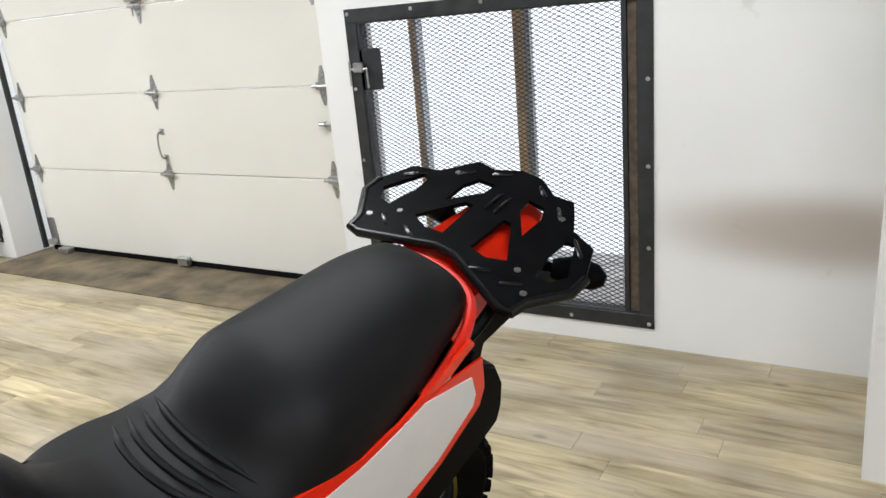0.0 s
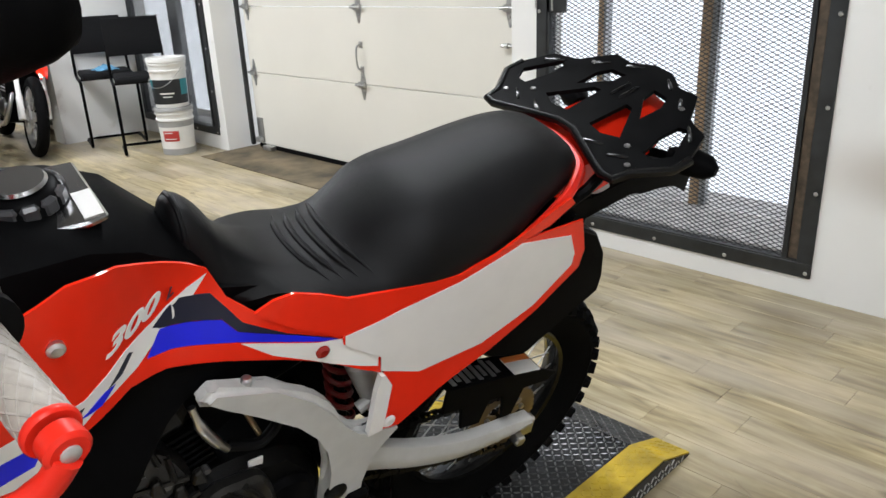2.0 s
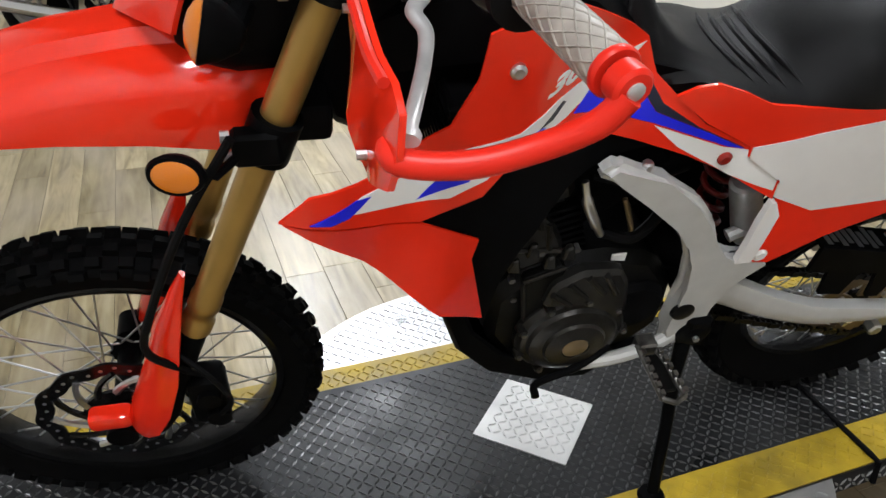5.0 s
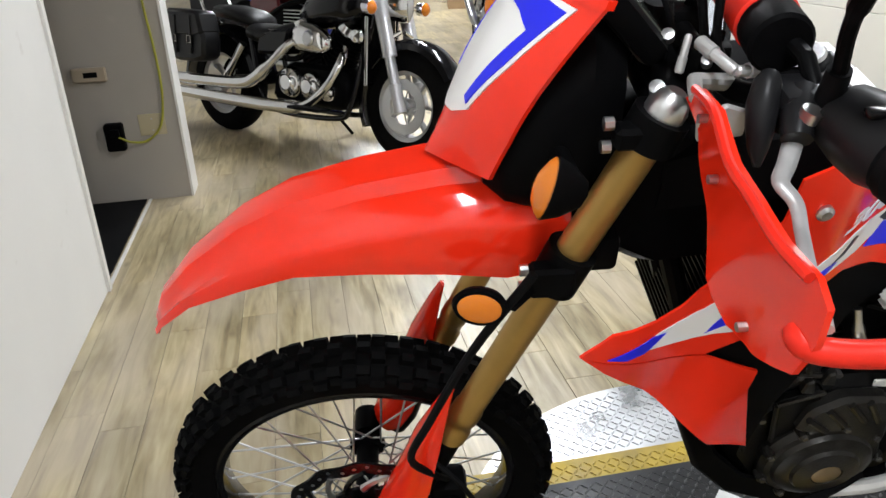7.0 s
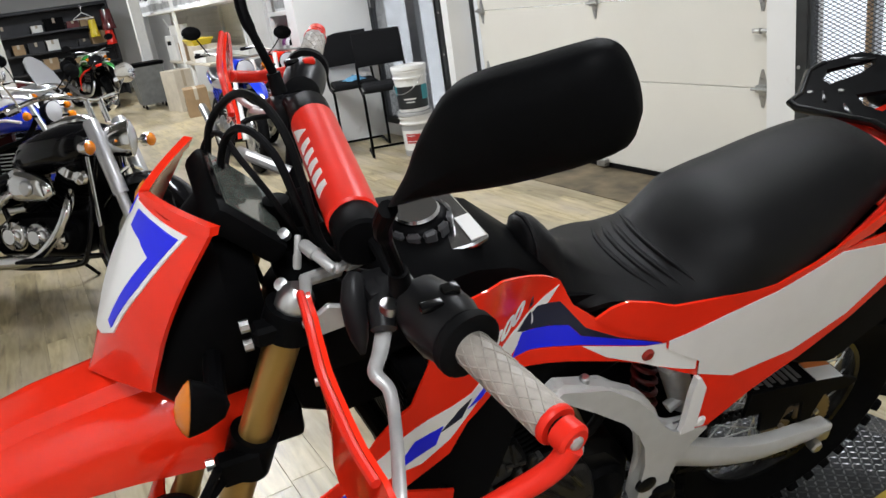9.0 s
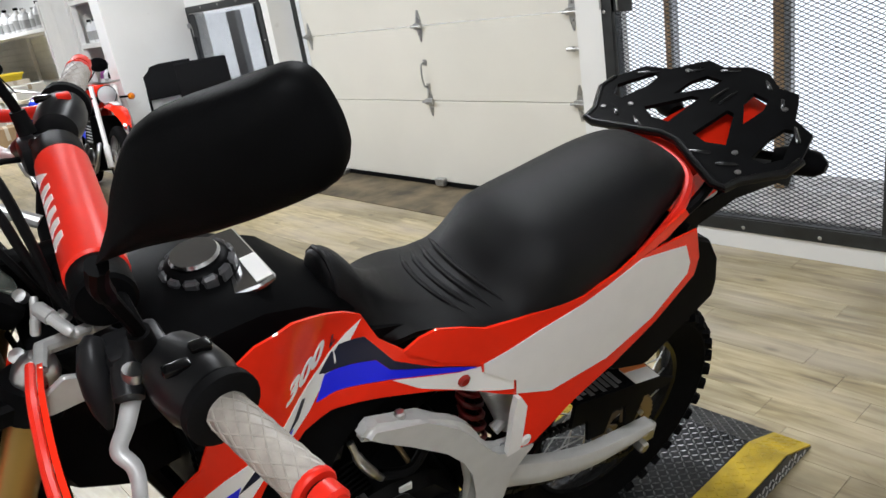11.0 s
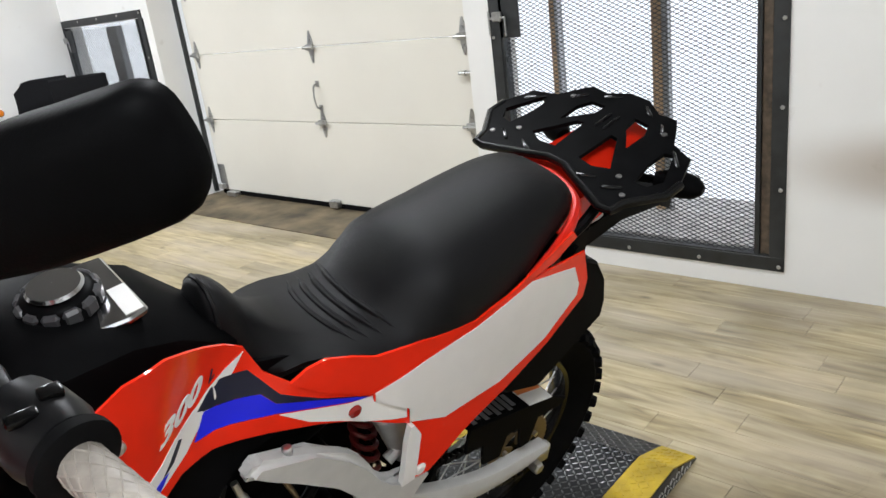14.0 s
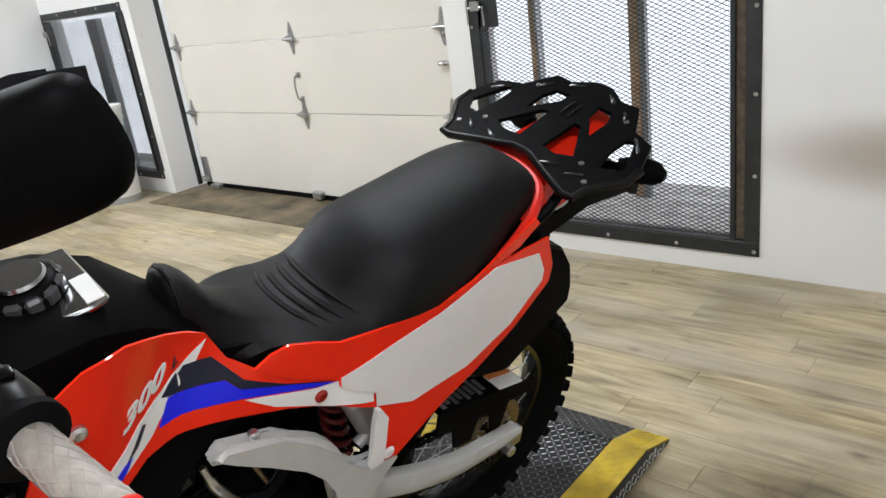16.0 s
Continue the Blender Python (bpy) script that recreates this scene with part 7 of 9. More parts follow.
for x, y in ((-0.084, 0.127), (-0.084, -0.127), (-0.238, 0.115), (-0.238, -0.115), (-0.045, 0.165), (-0.045, -0.165)):
    o = new("rack_bolt", bolt)
    o.parent, o.matrix_basis = rack, RM @ Matrix.Translation((x, y, 0))

# ---------------------------------------------------------------- parked motorcycles behind
BLACK_PAINT = material("black_gloss_paint", (0.005, 0.005, 0.006), 0.12, spec=0.3)
LEATHER = material("black_leather", (0.007, 0.007, 0.0075), 0.38, spec=0.25, noise_scale=40, noise_amt=0.3, bump=0.25, bump_scale=300)
SILVER_PAINT = material("silver_paint", (0.50, 0.50, 0.51), 0.3, 0.6)
BLUE_PAINT = material("blue_gloss_paint", (0.012, 0.035, 0.50), 0.15, coat=0.5)
GREEN_PAINT = material("green_gloss_paint", (0.02, 0.16, 0.03), 0.25, coat=0.3)
MAROON = material("dark_red_paint", (0.10, 0.012, 0.014), 0.2, coat=0.4)
CLEAR_P = material("smoked_screen_plastic", (0.42, 0.42, 0.43), 0.15, coat=0.4)


def ring(r0, r1, w, n=40, m=None, cut=0.0):
    """A turned ring from radius r0 to r1, w wide, round the y axis."""
    c = min(cut, w / 2, r1 - r0)
    return lathe([(r0, -w / 2), (r1 - c, -w / 2), (r1, -w / 2 + c), (r1, w / 2 - c), (r1 - c, w / 2), (r0, w / 2)], n, m)


def road_wheel(name, parent, x, z, r, w, rim_r, spokes, disc_r=0.0, rim_mat=None, side=-1):
    """A road wheel: tyre, rim, hub, cast or wire spokes, brake disc."""
    m = Matrix.Translation((x, 0, z))
    prof = []
    for i in range(15):
        a = math.pi * i / 14
        prof.append((rim_r + (r - rim_r) * math.sin(a) ** 0.55, -w / 2 * math.cos(a)))
    wh = part(name, lathe(prof, 48, m), TYRE, parent, "black road tyre", angle=50)
    part("rim", lathe([(rim_r - 0.024, -w * 0.36), (rim_r + 0.004, -w * 0.44), (rim_r + 0.006, -w * 0.36), (rim_r - 0.012, -w * 0.2), (rim_r - 0.012, w * 0.2), (rim_r + 0.006, w * 0.36), (rim_r + 0.004, w * 0.44), (rim_r - 0.024, w * 0.36)], 48, m), rim_mat or CHROME, wh)
    part("hub", lathe([(0.012, -w * 0.55), (0.04, -w * 0.5), (0.05, -w * 0.3), (0.035, 0), (0.05, w * 0.3), (0.04, w * 0.5), (0.012, w * 0.55)], 24, m), rim_mat or CHROME, wh)
    for k in range(spokes):
        a = 2 * math.pi * k / spokes
        d = Vector((math.cos(a), 0, math.sin(a)))
        c = Vector((x, 0, z))
        if spokes > 9:
            s = 1 if k % 2 else -1
            b = Vector((math.cos(a + s * 0.35), 0, math.sin(a + s * 0.35)))
            part("spoke", tube([c + b * 0.04 + Vector((0, s * w * 0.3, 0)), c + d * (rim_r - 0.015)], 0.0028, 5), CHROME, wh)
        else:
            part("spoke", tube([c + d * 0.035, c + d * 0.10, c + d * (rim_r - 0.018)], [0.030, 0.022, 0.032], 8, flat=0.5), rim_mat or CHROME, wh)
    if disc_r:
        y = side * (w * 0.5 + 0.012)
        bm = ring(disc_r * 0.62, disc_r, 0.006, 40, Matrix.Translation((x, y, z)))
        dk = part("brake_disc", bm, STEELB, wh, "drilled steel brake disc")
        for k in range(5):
            a = 2 * math.pi * k / 5
            d = Vector((math.cos(a), 0, math.sin(a)))
            part("disc_arm", tube([Vector((x, y, z)) + d * 0.04, Vector((x, y, z)) + d * disc_r * 0.66], 0.014, 8, flat=0.35), STEELB, dk)
    return wh


def egg(stations, n=20, mat=None, name="", parent=None, label="", power=2.0, m=None):
    """A rounded body over stations (x, z centre, half width, half height)."""
    rings = []
    for x, zc, hw, hh in stations:
        r = []
        for k in range(n):
            a = 2 * math.pi * k / n
            c, s = math.cos(a), math.sin(a)
            r.append(Vector((x, math.copysign(abs(c) ** (2 / power), c) * hw, zc + math.copysign(abs(s) ** (2 / power), s) * hh)))
        rings.append(r)
    bm = loft(rings)
    if m is not None:
        bmesh.ops.transform(bm, matrix=m, verts=bm.verts)
    return part(name, bm, mat, parent, label, angle=60)


def arc_guard(x, z, r, w, a0, a1, n=18, t=0.006):
    """A mudguard shell round a wheel."""
    rings = []
    for i in range(n + 1):
        a = radians(a0 + (a1 - a0) * i / n)
        d = Vector((math.cos(a), 0, math.sin(a)))
        c = Vector((x, 0, z))
        rg = []
        for y, dr in ((-1, -0.045), (-0.92, -0.012), (-0.6, 0.006), (0, 0.012), (0.6, 0.006), (0.92, -0.012), (1, -0.045)):
            rg.append(c + d * (r + dr) + Vector((0, y * w / 2, 0)))
        for y, dr in ((1, -0.045), (0.92, -0.012), (0.6, 0.006), (0, 0.012), (-0.6, 0.006), (-0.92, -0.012), (-1, -0.045)):
            rg.append(c + d * (r + dr - t) + Vector((0, y * (w / 2 - t), 0)))
        rings.append(rg)
    return loft(rings)


def cruiser():
    f = Matrix.Translation((-4.62, -0.445, 0)) @ Matrix.Rotation(radians(42.4), 4, "Z") @ Matrix.Rotation(radians(-8), 4, "X")
    c = thing("cruiser_motorcycle", "black cruiser motorcycle with chrome exhausts and leather saddlebags, parked", "motorcycle", f)
    road_wheel("rear_wheel", c, 0.0, 0.325, 0.325, 0.17, 0.205, 5, 0.0, SILVER_PAINT)
    road_wheel("front_wheel", c, 1.60, 0.33, 0.33, 0.14, 0.20, 7, 0.155, SILVER_PAINT)
    part("front_fender", arc_guard(1.60, 0.33, 0.362, 0.155, 30, 205), BLACK_PAINT, c, "glossy black front fender")
    part("rear_fender", arc_guard(0.0, 0.325, 0.385, 0.21, 5, 175), BLACK_PAINT, c, "glossy black rear fender")
    egg([(0.76, 0.80, 0.02, 0.02), (0.78, 0.80, 0.09, 0.06), (0.88, 0.825, 0.14, 0.105), (1.04, 0.85, 0.165, 0.125), (1.18, 0.87, 0.168, 0.128), (1.29, 0.885, 0.145, 0.108), (1.37, 0.90, 0.09, 0.075), (1.40, 0.905, 0.03, 0.03)], 24, BLACK_PAINT, "fuel_tank", c, "glossy black teardrop fuel tank", 2.3)
    egg([(1.0, 0.965, 0.02, 0.01), (1.04, 0.975, 0.055, 0.03), (1.16, 1.000, 0.065, 0.032), (1.27, 1.005, 0.06, 0.03), (1.33, 0.995, 0.02, 0.012)], 16, CHROME, "instrument_console", c, "chrome instrument console on the tank")
    egg([(0.32, 0.665, 0.04, 0.03), (0.36, 0.675, 0.16, 0.060), (0.48, 0.665, 0.185, 0.062), (0.62, 0.675, 0.17, 0.060), (0.74, 0.715, 0.12, 0.055), (0.83, 0.755, 0.07, 0.035), (0.87, 0.77, 0.02, 0.01)], 20, LEATHER, "rider_seat", c, "black leather rider seat", 2.4)
    egg([(-0.06, 0.785, 0.03, 0.02), (-0.03, 0.79, 0.11, 0.045), (0.12, 0.785, 0.135, 0.05), (0.26, 0.765, 0.14, 0.05), (0.35, 0.74, 0.11, 0.045), (0.38, 0.73, 0.03, 0.02)], 20, LEATHER, "pillion_seat", c, "black leather pillion seat", 2.4)
    br = egg([(-0.02, 0, 0.03, 0.02), (0.0, 0, 0.10, 0.085), (0.02, 0, 0.115, 0.11), (0.05, 0, 0.105, 0.10), (0.065, 0, 0.04, 0.035)], 20, LEATHER, "backrest", c, "black leather backrest", 2.6, Matrix.Translation((-0.16, 0, 1.05)) @ Matrix.Rotation(radians(-10), 4, "Y"))
    for s in (1, -1):
        part("backrest_stay", tube(spline([(0.06, s * 0.12, 0.72), (-0.10, s * 0.12, 0.80), (-0.165, s * 0.10, 0.94), (-0.175, s * 0.07, 1.08)], 5), 0.010, 8), CHROME, br, "chrome backrest stay")
        y0, y1 = (0.16, 0.31) if s > 0 else (-0.31, -0.16)
        bag = part("saddlebag", prism([(-0.27, 0.50), (-0.29, 0.62), (-0.24, 0.78), (0.06, 0.77), (0.13, 0.62), (0.12, 0.50), (0.02, 0.47), (-0.18, 0.47)], y0, y1, "y", 0.022), LEATHER, c, "black leather saddlebag with buckled straps")
        part("bag_lid", prism([(-0.265, 0.66), (-0.255, 0.80), (0.075, 0.79), (0.12, 0.65), (0.06, 0.63), (-0.20, 0.63)], y0 - 0.008, y1 + 0.008, "y", 0.02), LEATHER, bag, "rounded saddlebag lid")
        for x in (-0.16, 0.0):
            yy = y1 + 0.011 if s > 0 else y0 - 0.011
            st = part("strap", box(x - 0.016, yy - 0.004, 0.52, x + 0.016, yy + 0.004, 0.76, 0.003), LEATHER, bag, smooth=False)
            bm = bmesh.new()
            add_tube(bm, [(x - 0.02, yy + s * 0.006, 0.59), (x + 0.02, yy + s * 0.006, 0.59), (x + 0.02, yy + s * 0.006, 0.635), (x - 0.02, yy + s * 0.006, 0.635)], 0.004, 6, closed=True)
            part("buckle", bm, CHROME, bag, "chrome buckle")
        # fork, shock, guards
        part("fork_leg", tube([(1.60, s * 0.105, 0.30), (1.555, s * 0.105, 0.45), (1.553, s * 0.105, 0.455), (1.40, s * 0.105, 0.98)], [0.036, 0.036, 0.030, 0.030], 16), SILVER_PAINT, c, "silver front fork leg")
        part("fork_shroud", tube([(1.515, s * 0.105, 0.60), (1.40, s * 0.105, 0.985), (1.395, s * 0.105, 1.0)], [0.041, 0.041, 0.030], 16), SILVER_PAINT, c, "silver fork shroud")
        part("fork_brace", tube([(1.51, s * 0.10, 0.70), (1.51, s * 0.02, 0.73)], 0.014, 8), CHROME, c)
        bm = tube([(1.42, s * 0.14, 0.86), (1.45, s * 0.22, 0.86)], 0.012, 8)
        add_tube(bm, [(1.42, s * 0.235, 0.86), (1.44, s * 0.235, 0.86), (1.485, s * 0.235, 0.86), (1.49, s * 0.235, 0.86)], [0.02, 0.036, 0.04, 0.036], 14)
        sg = part("turn_signal", bm, CHROME, c, "chrome turn signal")
        part("amber_lens", lathe([(1e-4, 0.022), (0.02, 0.018), (0.036, 0.004), (0.038, -0.002), (1e-4, -0.002)], 18, Matrix.Translation((1.490, s * 0.235, 0.86)) @ Matrix.Rotation(radians(-90), 4, "Z"), closed=False), AMBER, sg, "amber lens")
        part("shock", tube([(0.10, s * 0.13, 0.35), (0.30, s * 0.13, 0.60)], 0.028, 12), CHROME, c, "chrome rear shock")
    # headlight, lower lamp
    hl = part("headlight", lathe([(1e-4, -0.17), (0.05, -0.16), (0.085, -0.10), (0.10, -0.03), (0.104, 0.0), (0.096, 0.004), (1e-4, 0.004)], 32, Matrix.Translation((1.525, 0.035, 0.88)) @ Matrix.Rotation(radians(-58), 4, "Z"), closed=False), CHROME, c, "chrome headlight shell")
    part("lens", lathe([(1e-4, 0.024), (0.05, 0.020), (0.092, 0.003), (0.092, 0.0), (1e-4, 0.0)], 32, Matrix.Translation((1.5284, 0.0371, 0.88)) @ Matrix.Rotation(radians(-58), 4, "Z"), closed=False), CLEAR_P, hl, "clear headlight lens")
    part("horn_cover", lathe([(1e-4, -0.03), (0.035, -0.02), (0.045, 0.0), (0.03, 0.015), (1e-4, 0.02)], 20, pose(1.30, -0.14, 0.70), closed=False), CHROME, c)
    # bars, risers, grips, mirrors
    hb = part("handlebar", tube(spline([(1.03, 0.42, 1.045), (1.14, 0.37, 1.08), (1.27, 0.27, 1.13), (1.34, 0.12, 1.12), (1.345, 0.0, 1.10), (1.34, -0.12, 1.12), (1.27, -0.27, 1.13), (1.14, -0.37, 1.08), (1.03, -0.42, 1.045)], 5), 0.0125, 10), CHROME, c, "wide chrome handlebar")
    for s in (1, -1):
        part("grip", tube([(1.02, s * 0.423, 1.042), (1.13, s * 0.375, 1.075)], 0.018, 12), RUBBER, hb, "black rubber grip")
        part("riser", tube([(1.38, s * 0.05, 0.98), (1.345, s * 0.05, 1.11)], 0.016, 10), CHROME, hb)
        part("lever", tube(spline([(1.16, s * 0.36, 1.085), (1.16, s * 0.40, 1.085), (1.09, s * 0.45, 1.065)], 4), 0.006, 6), CHROME, hb)
        part("control_block", tube([(1.135, s * 0.372, 1.075), (1.19, s * 0.345, 1.095)], 0.026, 10), CHROME, hb)
        mr = part("mirror", lathe([(1e-4, -0.018), (0.04, -0.012), (0.06, 0.0), (0.056, 0.004), (1e-4, 0.004)], 24, Matrix.Translation((1.19, s * 0.47, 1.26)) @ Matrix.Rotation(radians(90), 4, "Z") @ Matrix.Scale(1.5, 4, (1, 0, 0)), closed=False), CHROME, c, "chrome mirror")
        part("mirror_stem", tube(spline([(1.19, s * 0.345, 1.10), (1.20, s * 0.40, 1.18), (1.195, s * 0.46, 1.25)], 4), 0.005, 6), CHROME, mr)
    # V-twin engine
    eng = part("crankcase", prism([(0.55, 0.30), (0.60, 0.26), (1.16, 0.26), (1.24, 0.34), (1.22, 0.46), (1.10, 0.52), (0.72, 0.52), (0.58, 0.44)], -0.13, 0.13, "y", 0.03), BLACK_S, c, "black engine crankcase")
    for x0, x1, nm in ((0.90, 0.76, "rear_cylinder"), (0.98, 1.16, "front_cylinder")):
        a, b = Vector((x0, 0, 0.46)), Vector((x1, 0, 0.74))
        cy = part(nm, tube([a, b], 0.085, 20), BLACK_S, c, "black finned cylinder")
        for k in range(8):
            p = a.lerp(b, 0.15 + k * 0.09)
            part("fin", tube([p, p + (b - a).normalized() * 0.008], 0.105, 20), BLACK_S, cy)
        part("head_cover", tube([a.lerp(b, 0.86), a.lerp(b, 0.92), a.lerp(b, 1.05), a.lerp(b, 1.12)], [0.10, 0.112, 0.105, 0.06], 20), CHROME, cy, "chrome cylinder head cover")
    egg([(0.0, 0, 0.005, 0.005), (0.0, 0, 0.03, 0.06), (0.06, 0.01, 0.05, 0.088), (0.16, 0.005, 0.052, 0.082), (0.25, -0.015, 0.045, 0.06), (0.29, -0.02, 0.02, 0.03)], 20, CHROME, "air_cleaner", eng, "teardrop chrome air cleaner cover", 2.3, Matrix.Translation((0.83, -0.17, 0.665)))
    part("air_cleaner_badge", lathe([(1e-4, 0.012), (0.035, 0.010), (0.045, 0.0), (1e-4, 0.0)], 24, pose(0.985, -0.223, 0.670, 0, 0, 180), closed=False), STEELB, eng)
    for x, z, r in ((0.76, 0.40, 0.095), (0.94, 0.39, 0.085), (1.08, 0.37, 0.06)):
        part("engine_cover", lathe([(1e-4, 0.075), (r * 0.45, 0.073), (r * 0.6, 0.055), (r * 0.88, 0.045), (r, 0.02), (r, 0.0), (1e-4, 0.0)], 28, pose(x, -0.128, z, 0, 0, 180), closed=False), CHROME, eng, "chrome engine cover")
    # exhausts on the right
    part("upper_exhaust", tube(spline([(0.86, -0.14, 0.66), (0.80, -0.21, 0.62), (0.66, -0.235, 0.50), (0.52, -0.24, 0.405), (0.40, -0.245, 0.37), (0.1, -0.25, 0.358), (-0.30, -0.255, 0.352)], 5), [0.026] * 11 + [0.034] + [0.040] * 17 + [0.036] * 2, 16), CHROME, c, "upper chrome exhaust pipe")
    part("lower_exhaust", tube(spline([(1.16, -0.10, 0.62), (1.21, -0.19, 0.54), (1.14, -0.225, 0.41), (0.98, -0.235, 0.290), (0.80, -0.24, 0.262), (0.40, -0.25, 0.258), (-0.28, -0.255, 0.268)], 5), [0.026] * 17 + [0.032] + [0.040] * 11 + [0.036] * 2, 16), CHROME, c, "lower chrome exhaust pipe")
    for z in (0.352, 0.268):
        part("exhaust_mouth", tube([(-0.296, -0.255, z), (-0.302, -0.255, z)], 0.031, 14), RUBBER, c)
    # frame, radiator, floorboards, stand
    for s in (1, -1):
        part("frame_tube", tube(spline([(1.38, s * 0.05, 0.92), (1.33, s * 0.11, 0.62), (1.24, s * 0.13, 0.30), (1.12, s * 0.13, 0.215), (0.60, s * 0.13, 0.215), (0.45, s * 0.13, 0.35), (0.36, s * 0.12, 0.65)], 6), 0.017, 10), BLACK_PAINT, c, "black frame tube")
        part("foot_board", box(0.92, s * 0.29 - 0.05, 0.27, 1.18, s * 0.29 + 0.05, 0.288, 0.006), RUBBER, c, "rubber floorboard", smooth=False)
    rad = part("radiator", box(1.275, -0.13, 0.44, 1.315, 0.13, 0.80, 0.006, Matrix.Translation((0.04, 0, 0)) @ Matrix.Rotation(radians(0), 4, "Y")), BLACK_P, c, "black radiator")
    bm = bmesh.new()
    add_tube(bm, [(1.362, -0.135, 0.435), (1.362, 0.135, 0.435), (1.362, 0.135, 0.805), (1.362, -0.135, 0.805)], 0.011, 8, closed=True)
    part("radiator_trim", bm, CHROME, rad, "chrome radiator trim")
    part("side_cover", prism([(0.46, 0.55), (0.50, 0.70), (0.78, 0.72), (0.72, 0.56)], -0.175, 0.175, "y", 0.02), BLACK_PAINT, c, "glossy black side cover")
    part("side_stand", tube([(0.80, 0.14, 0.24), (0.86, 0.30, 0.05)], 0.011, 8), BLACK_P, c, "black side stand")
    part("swing_arm", prism([(-0.05, 0.30), (-0.05, 0.36), (0.5, 0.44), (0.5, 0.36)], -0.125, 0.125, "y", 0.01), BLACK_PAINT, c)
    part("tail_light", egg_bm(-0.40, 0.66), RED_SATIN, c, "red tail light")
    return c


def egg_bm(x, z):
    return lathe([(1e-4, -0.05), (0.04, -0.045), (0.05, 0.0), (0.03, 0.02), (1e-4, 0.025)], 18, Matrix.Translation((x, 0, z)) @ Matrix.Rotation(radians(90), 4, "Z"), closed=False)


cruiser()


def street_bike(name, label, at, yaw, lean, body, trim, dirt=False, screen=False, frame_mat=None, side_mat=None, wheel_mat=None):
    """A parked motorcycle of common build, in its colours; dirt gives a high fender and wire wheels."""
    m = Matrix.Translation((*at, 0)) @ Matrix.Rotation(radians(yaw), 4, "Z") @ Matrix.Rotation(radians(-lean), 4, "X")
    b = thing(name, label, "motorcycle", m, "parked motorcycles")
    wb, rr = 1.40, 0.315
    road_wheel("rear_wheel", b, 0.0, rr, rr, 0.13 if dirt else 0.16, 0.23, 28 if dirt else 5, 0.11, wheel_mat or (STEELB if dirt else BLACK_S))
    road_wheel("front_wheel", b, wb, rr + (0.02 if dirt else 0), rr + (0.02 if dirt else 0), 0.09 if dirt else 0.12, 0.255 if dirt else 0.23, 28 if dirt else 5, 0.14, wheel_mat or (STEELB if dirt else BLACK_S))
    fm = frame_mat or BLACK_S
    for s in (1, -1):
        part("frame_tube", tube(spline([(1.07, s * 0.04, 0.92), (0.98, s * 0.11, 0.75), (0.72, s * 0.13, 0.68), (0.50, s * 0.12, 0.55), (0.48, s * 0.11, 0.32)], 5), 0.021, 10), fm, b)
        part("tail_tube", tube(spline([(0.60, s * 0.11, 0.66), (0.25, s * 0.11, 0.76), (-0.15, s * 0.08, 0.84)], 5), 0.013, 8), fm, b)
        part("swing_arm", tube([(0.48, s * 0.10, 0.40), (0.0, s * 0.105, rr)], 0.022, 10), STEELB, b)
        part("fork_leg", tube([(wb, s * 0.10, rr), (wb - 0.07, s * 0.10, 0.50), (wb - 0.071, s * 0.10, 0.505), (1.06, s * 0.10, 1.0)], [0.028, 0.028, 0.021, 0.021], 12), trim if dirt else STEELB, b, "front fork leg")
        sg = part("turn_signal", tube([(1.12, s * 0.10, 0.90), (1.14, s * 0.19, 0.905)], 0.010, 8), BLACK_P, b)
        part("amber_lens", egg_sig(1.14, s * 0.215, 0.905), AMBER, sg, "amber lens")
        part("side_panel", prism([(0.28, 0.66), (0.30, 0.76), (0.62, 0.80), (0.64, 0.66), (0.45, 0.58)], *((0.10, 0.135) if s > 0 else (-0.135, -0.10)), "y", 0.01), side_mat or body, b)
        if frame_mat or name == "dirt_motorcycle":
            continue
        mr = part("mirror", lathe([(1e-4, -0.016), (0.05, -0.01), (0.062, 0.002), (1e-4, 0.004)], 20, Matrix.Translation((1.02, s * 0.42, 1.25)) @ Matrix.Rotation(radians(90), 4, "Z") @ Matrix.Scale(1.4, 4, (1, 0, 0)), closed=False), BLACK_P, b, "black mirror")
        part("mirror_stem", tube(spline([(1.0, s * 0.27, 1.05), (1.03, s * 0.34, 1.14), (1.02, s * 0.41, 1.24)], 4), 0.006, 6), BLACK_P, mr)
    hb = part("handlebar", tube(spline([(0.90, 0.38, 1.04), (0.97, 0.27, 1.065), (1.03, 0.12, 1.04), (1.035, 0, 1.03), (1.03, -0.12, 1.04), (0.97, -0.27, 1.065), (0.90, -0.38, 1.04)], 4), 0.0115, 8), STEELB, b)
    for s in (1, -1):
        part("grip", tube([(0.895, s * 0.385, 1.039), (0.95, s * 0.29, 1.06)], 0.017, 10), RUBBER, hb)
    egg([(0.50, 0.84, 0.04, 0.03), (0.54, 0.85, 0.11, 0.07), (0.66, 0.88, 0.145, 0.10), (0.82, 0.91, 0.16, 0.11), (0.94, 0.90, 0.14, 0.095), (1.02, 0.87, 0.09, 0.06), (1.04, 0.86, 0.03, 0.02)], 22, body, "fuel_tank", b, "glossy fuel tank", 2.4)
    for s in (1, -1):
        part("tank_stripe", tube(spline([(0.56, s * 0.128, 0.84), (0.70, s * 0.155, 0.875), (0.85, s * 0.163, 0.895), (0.98, s * 0.13, 0.87)], 4), 0.016, 8, flat=0.7), trim, b, "contrasting tank stripe")
    part("tank_cap", disc(0.80, 0, 1.015, 0.035, 0.015, 20, 0.004), STEELB, b)
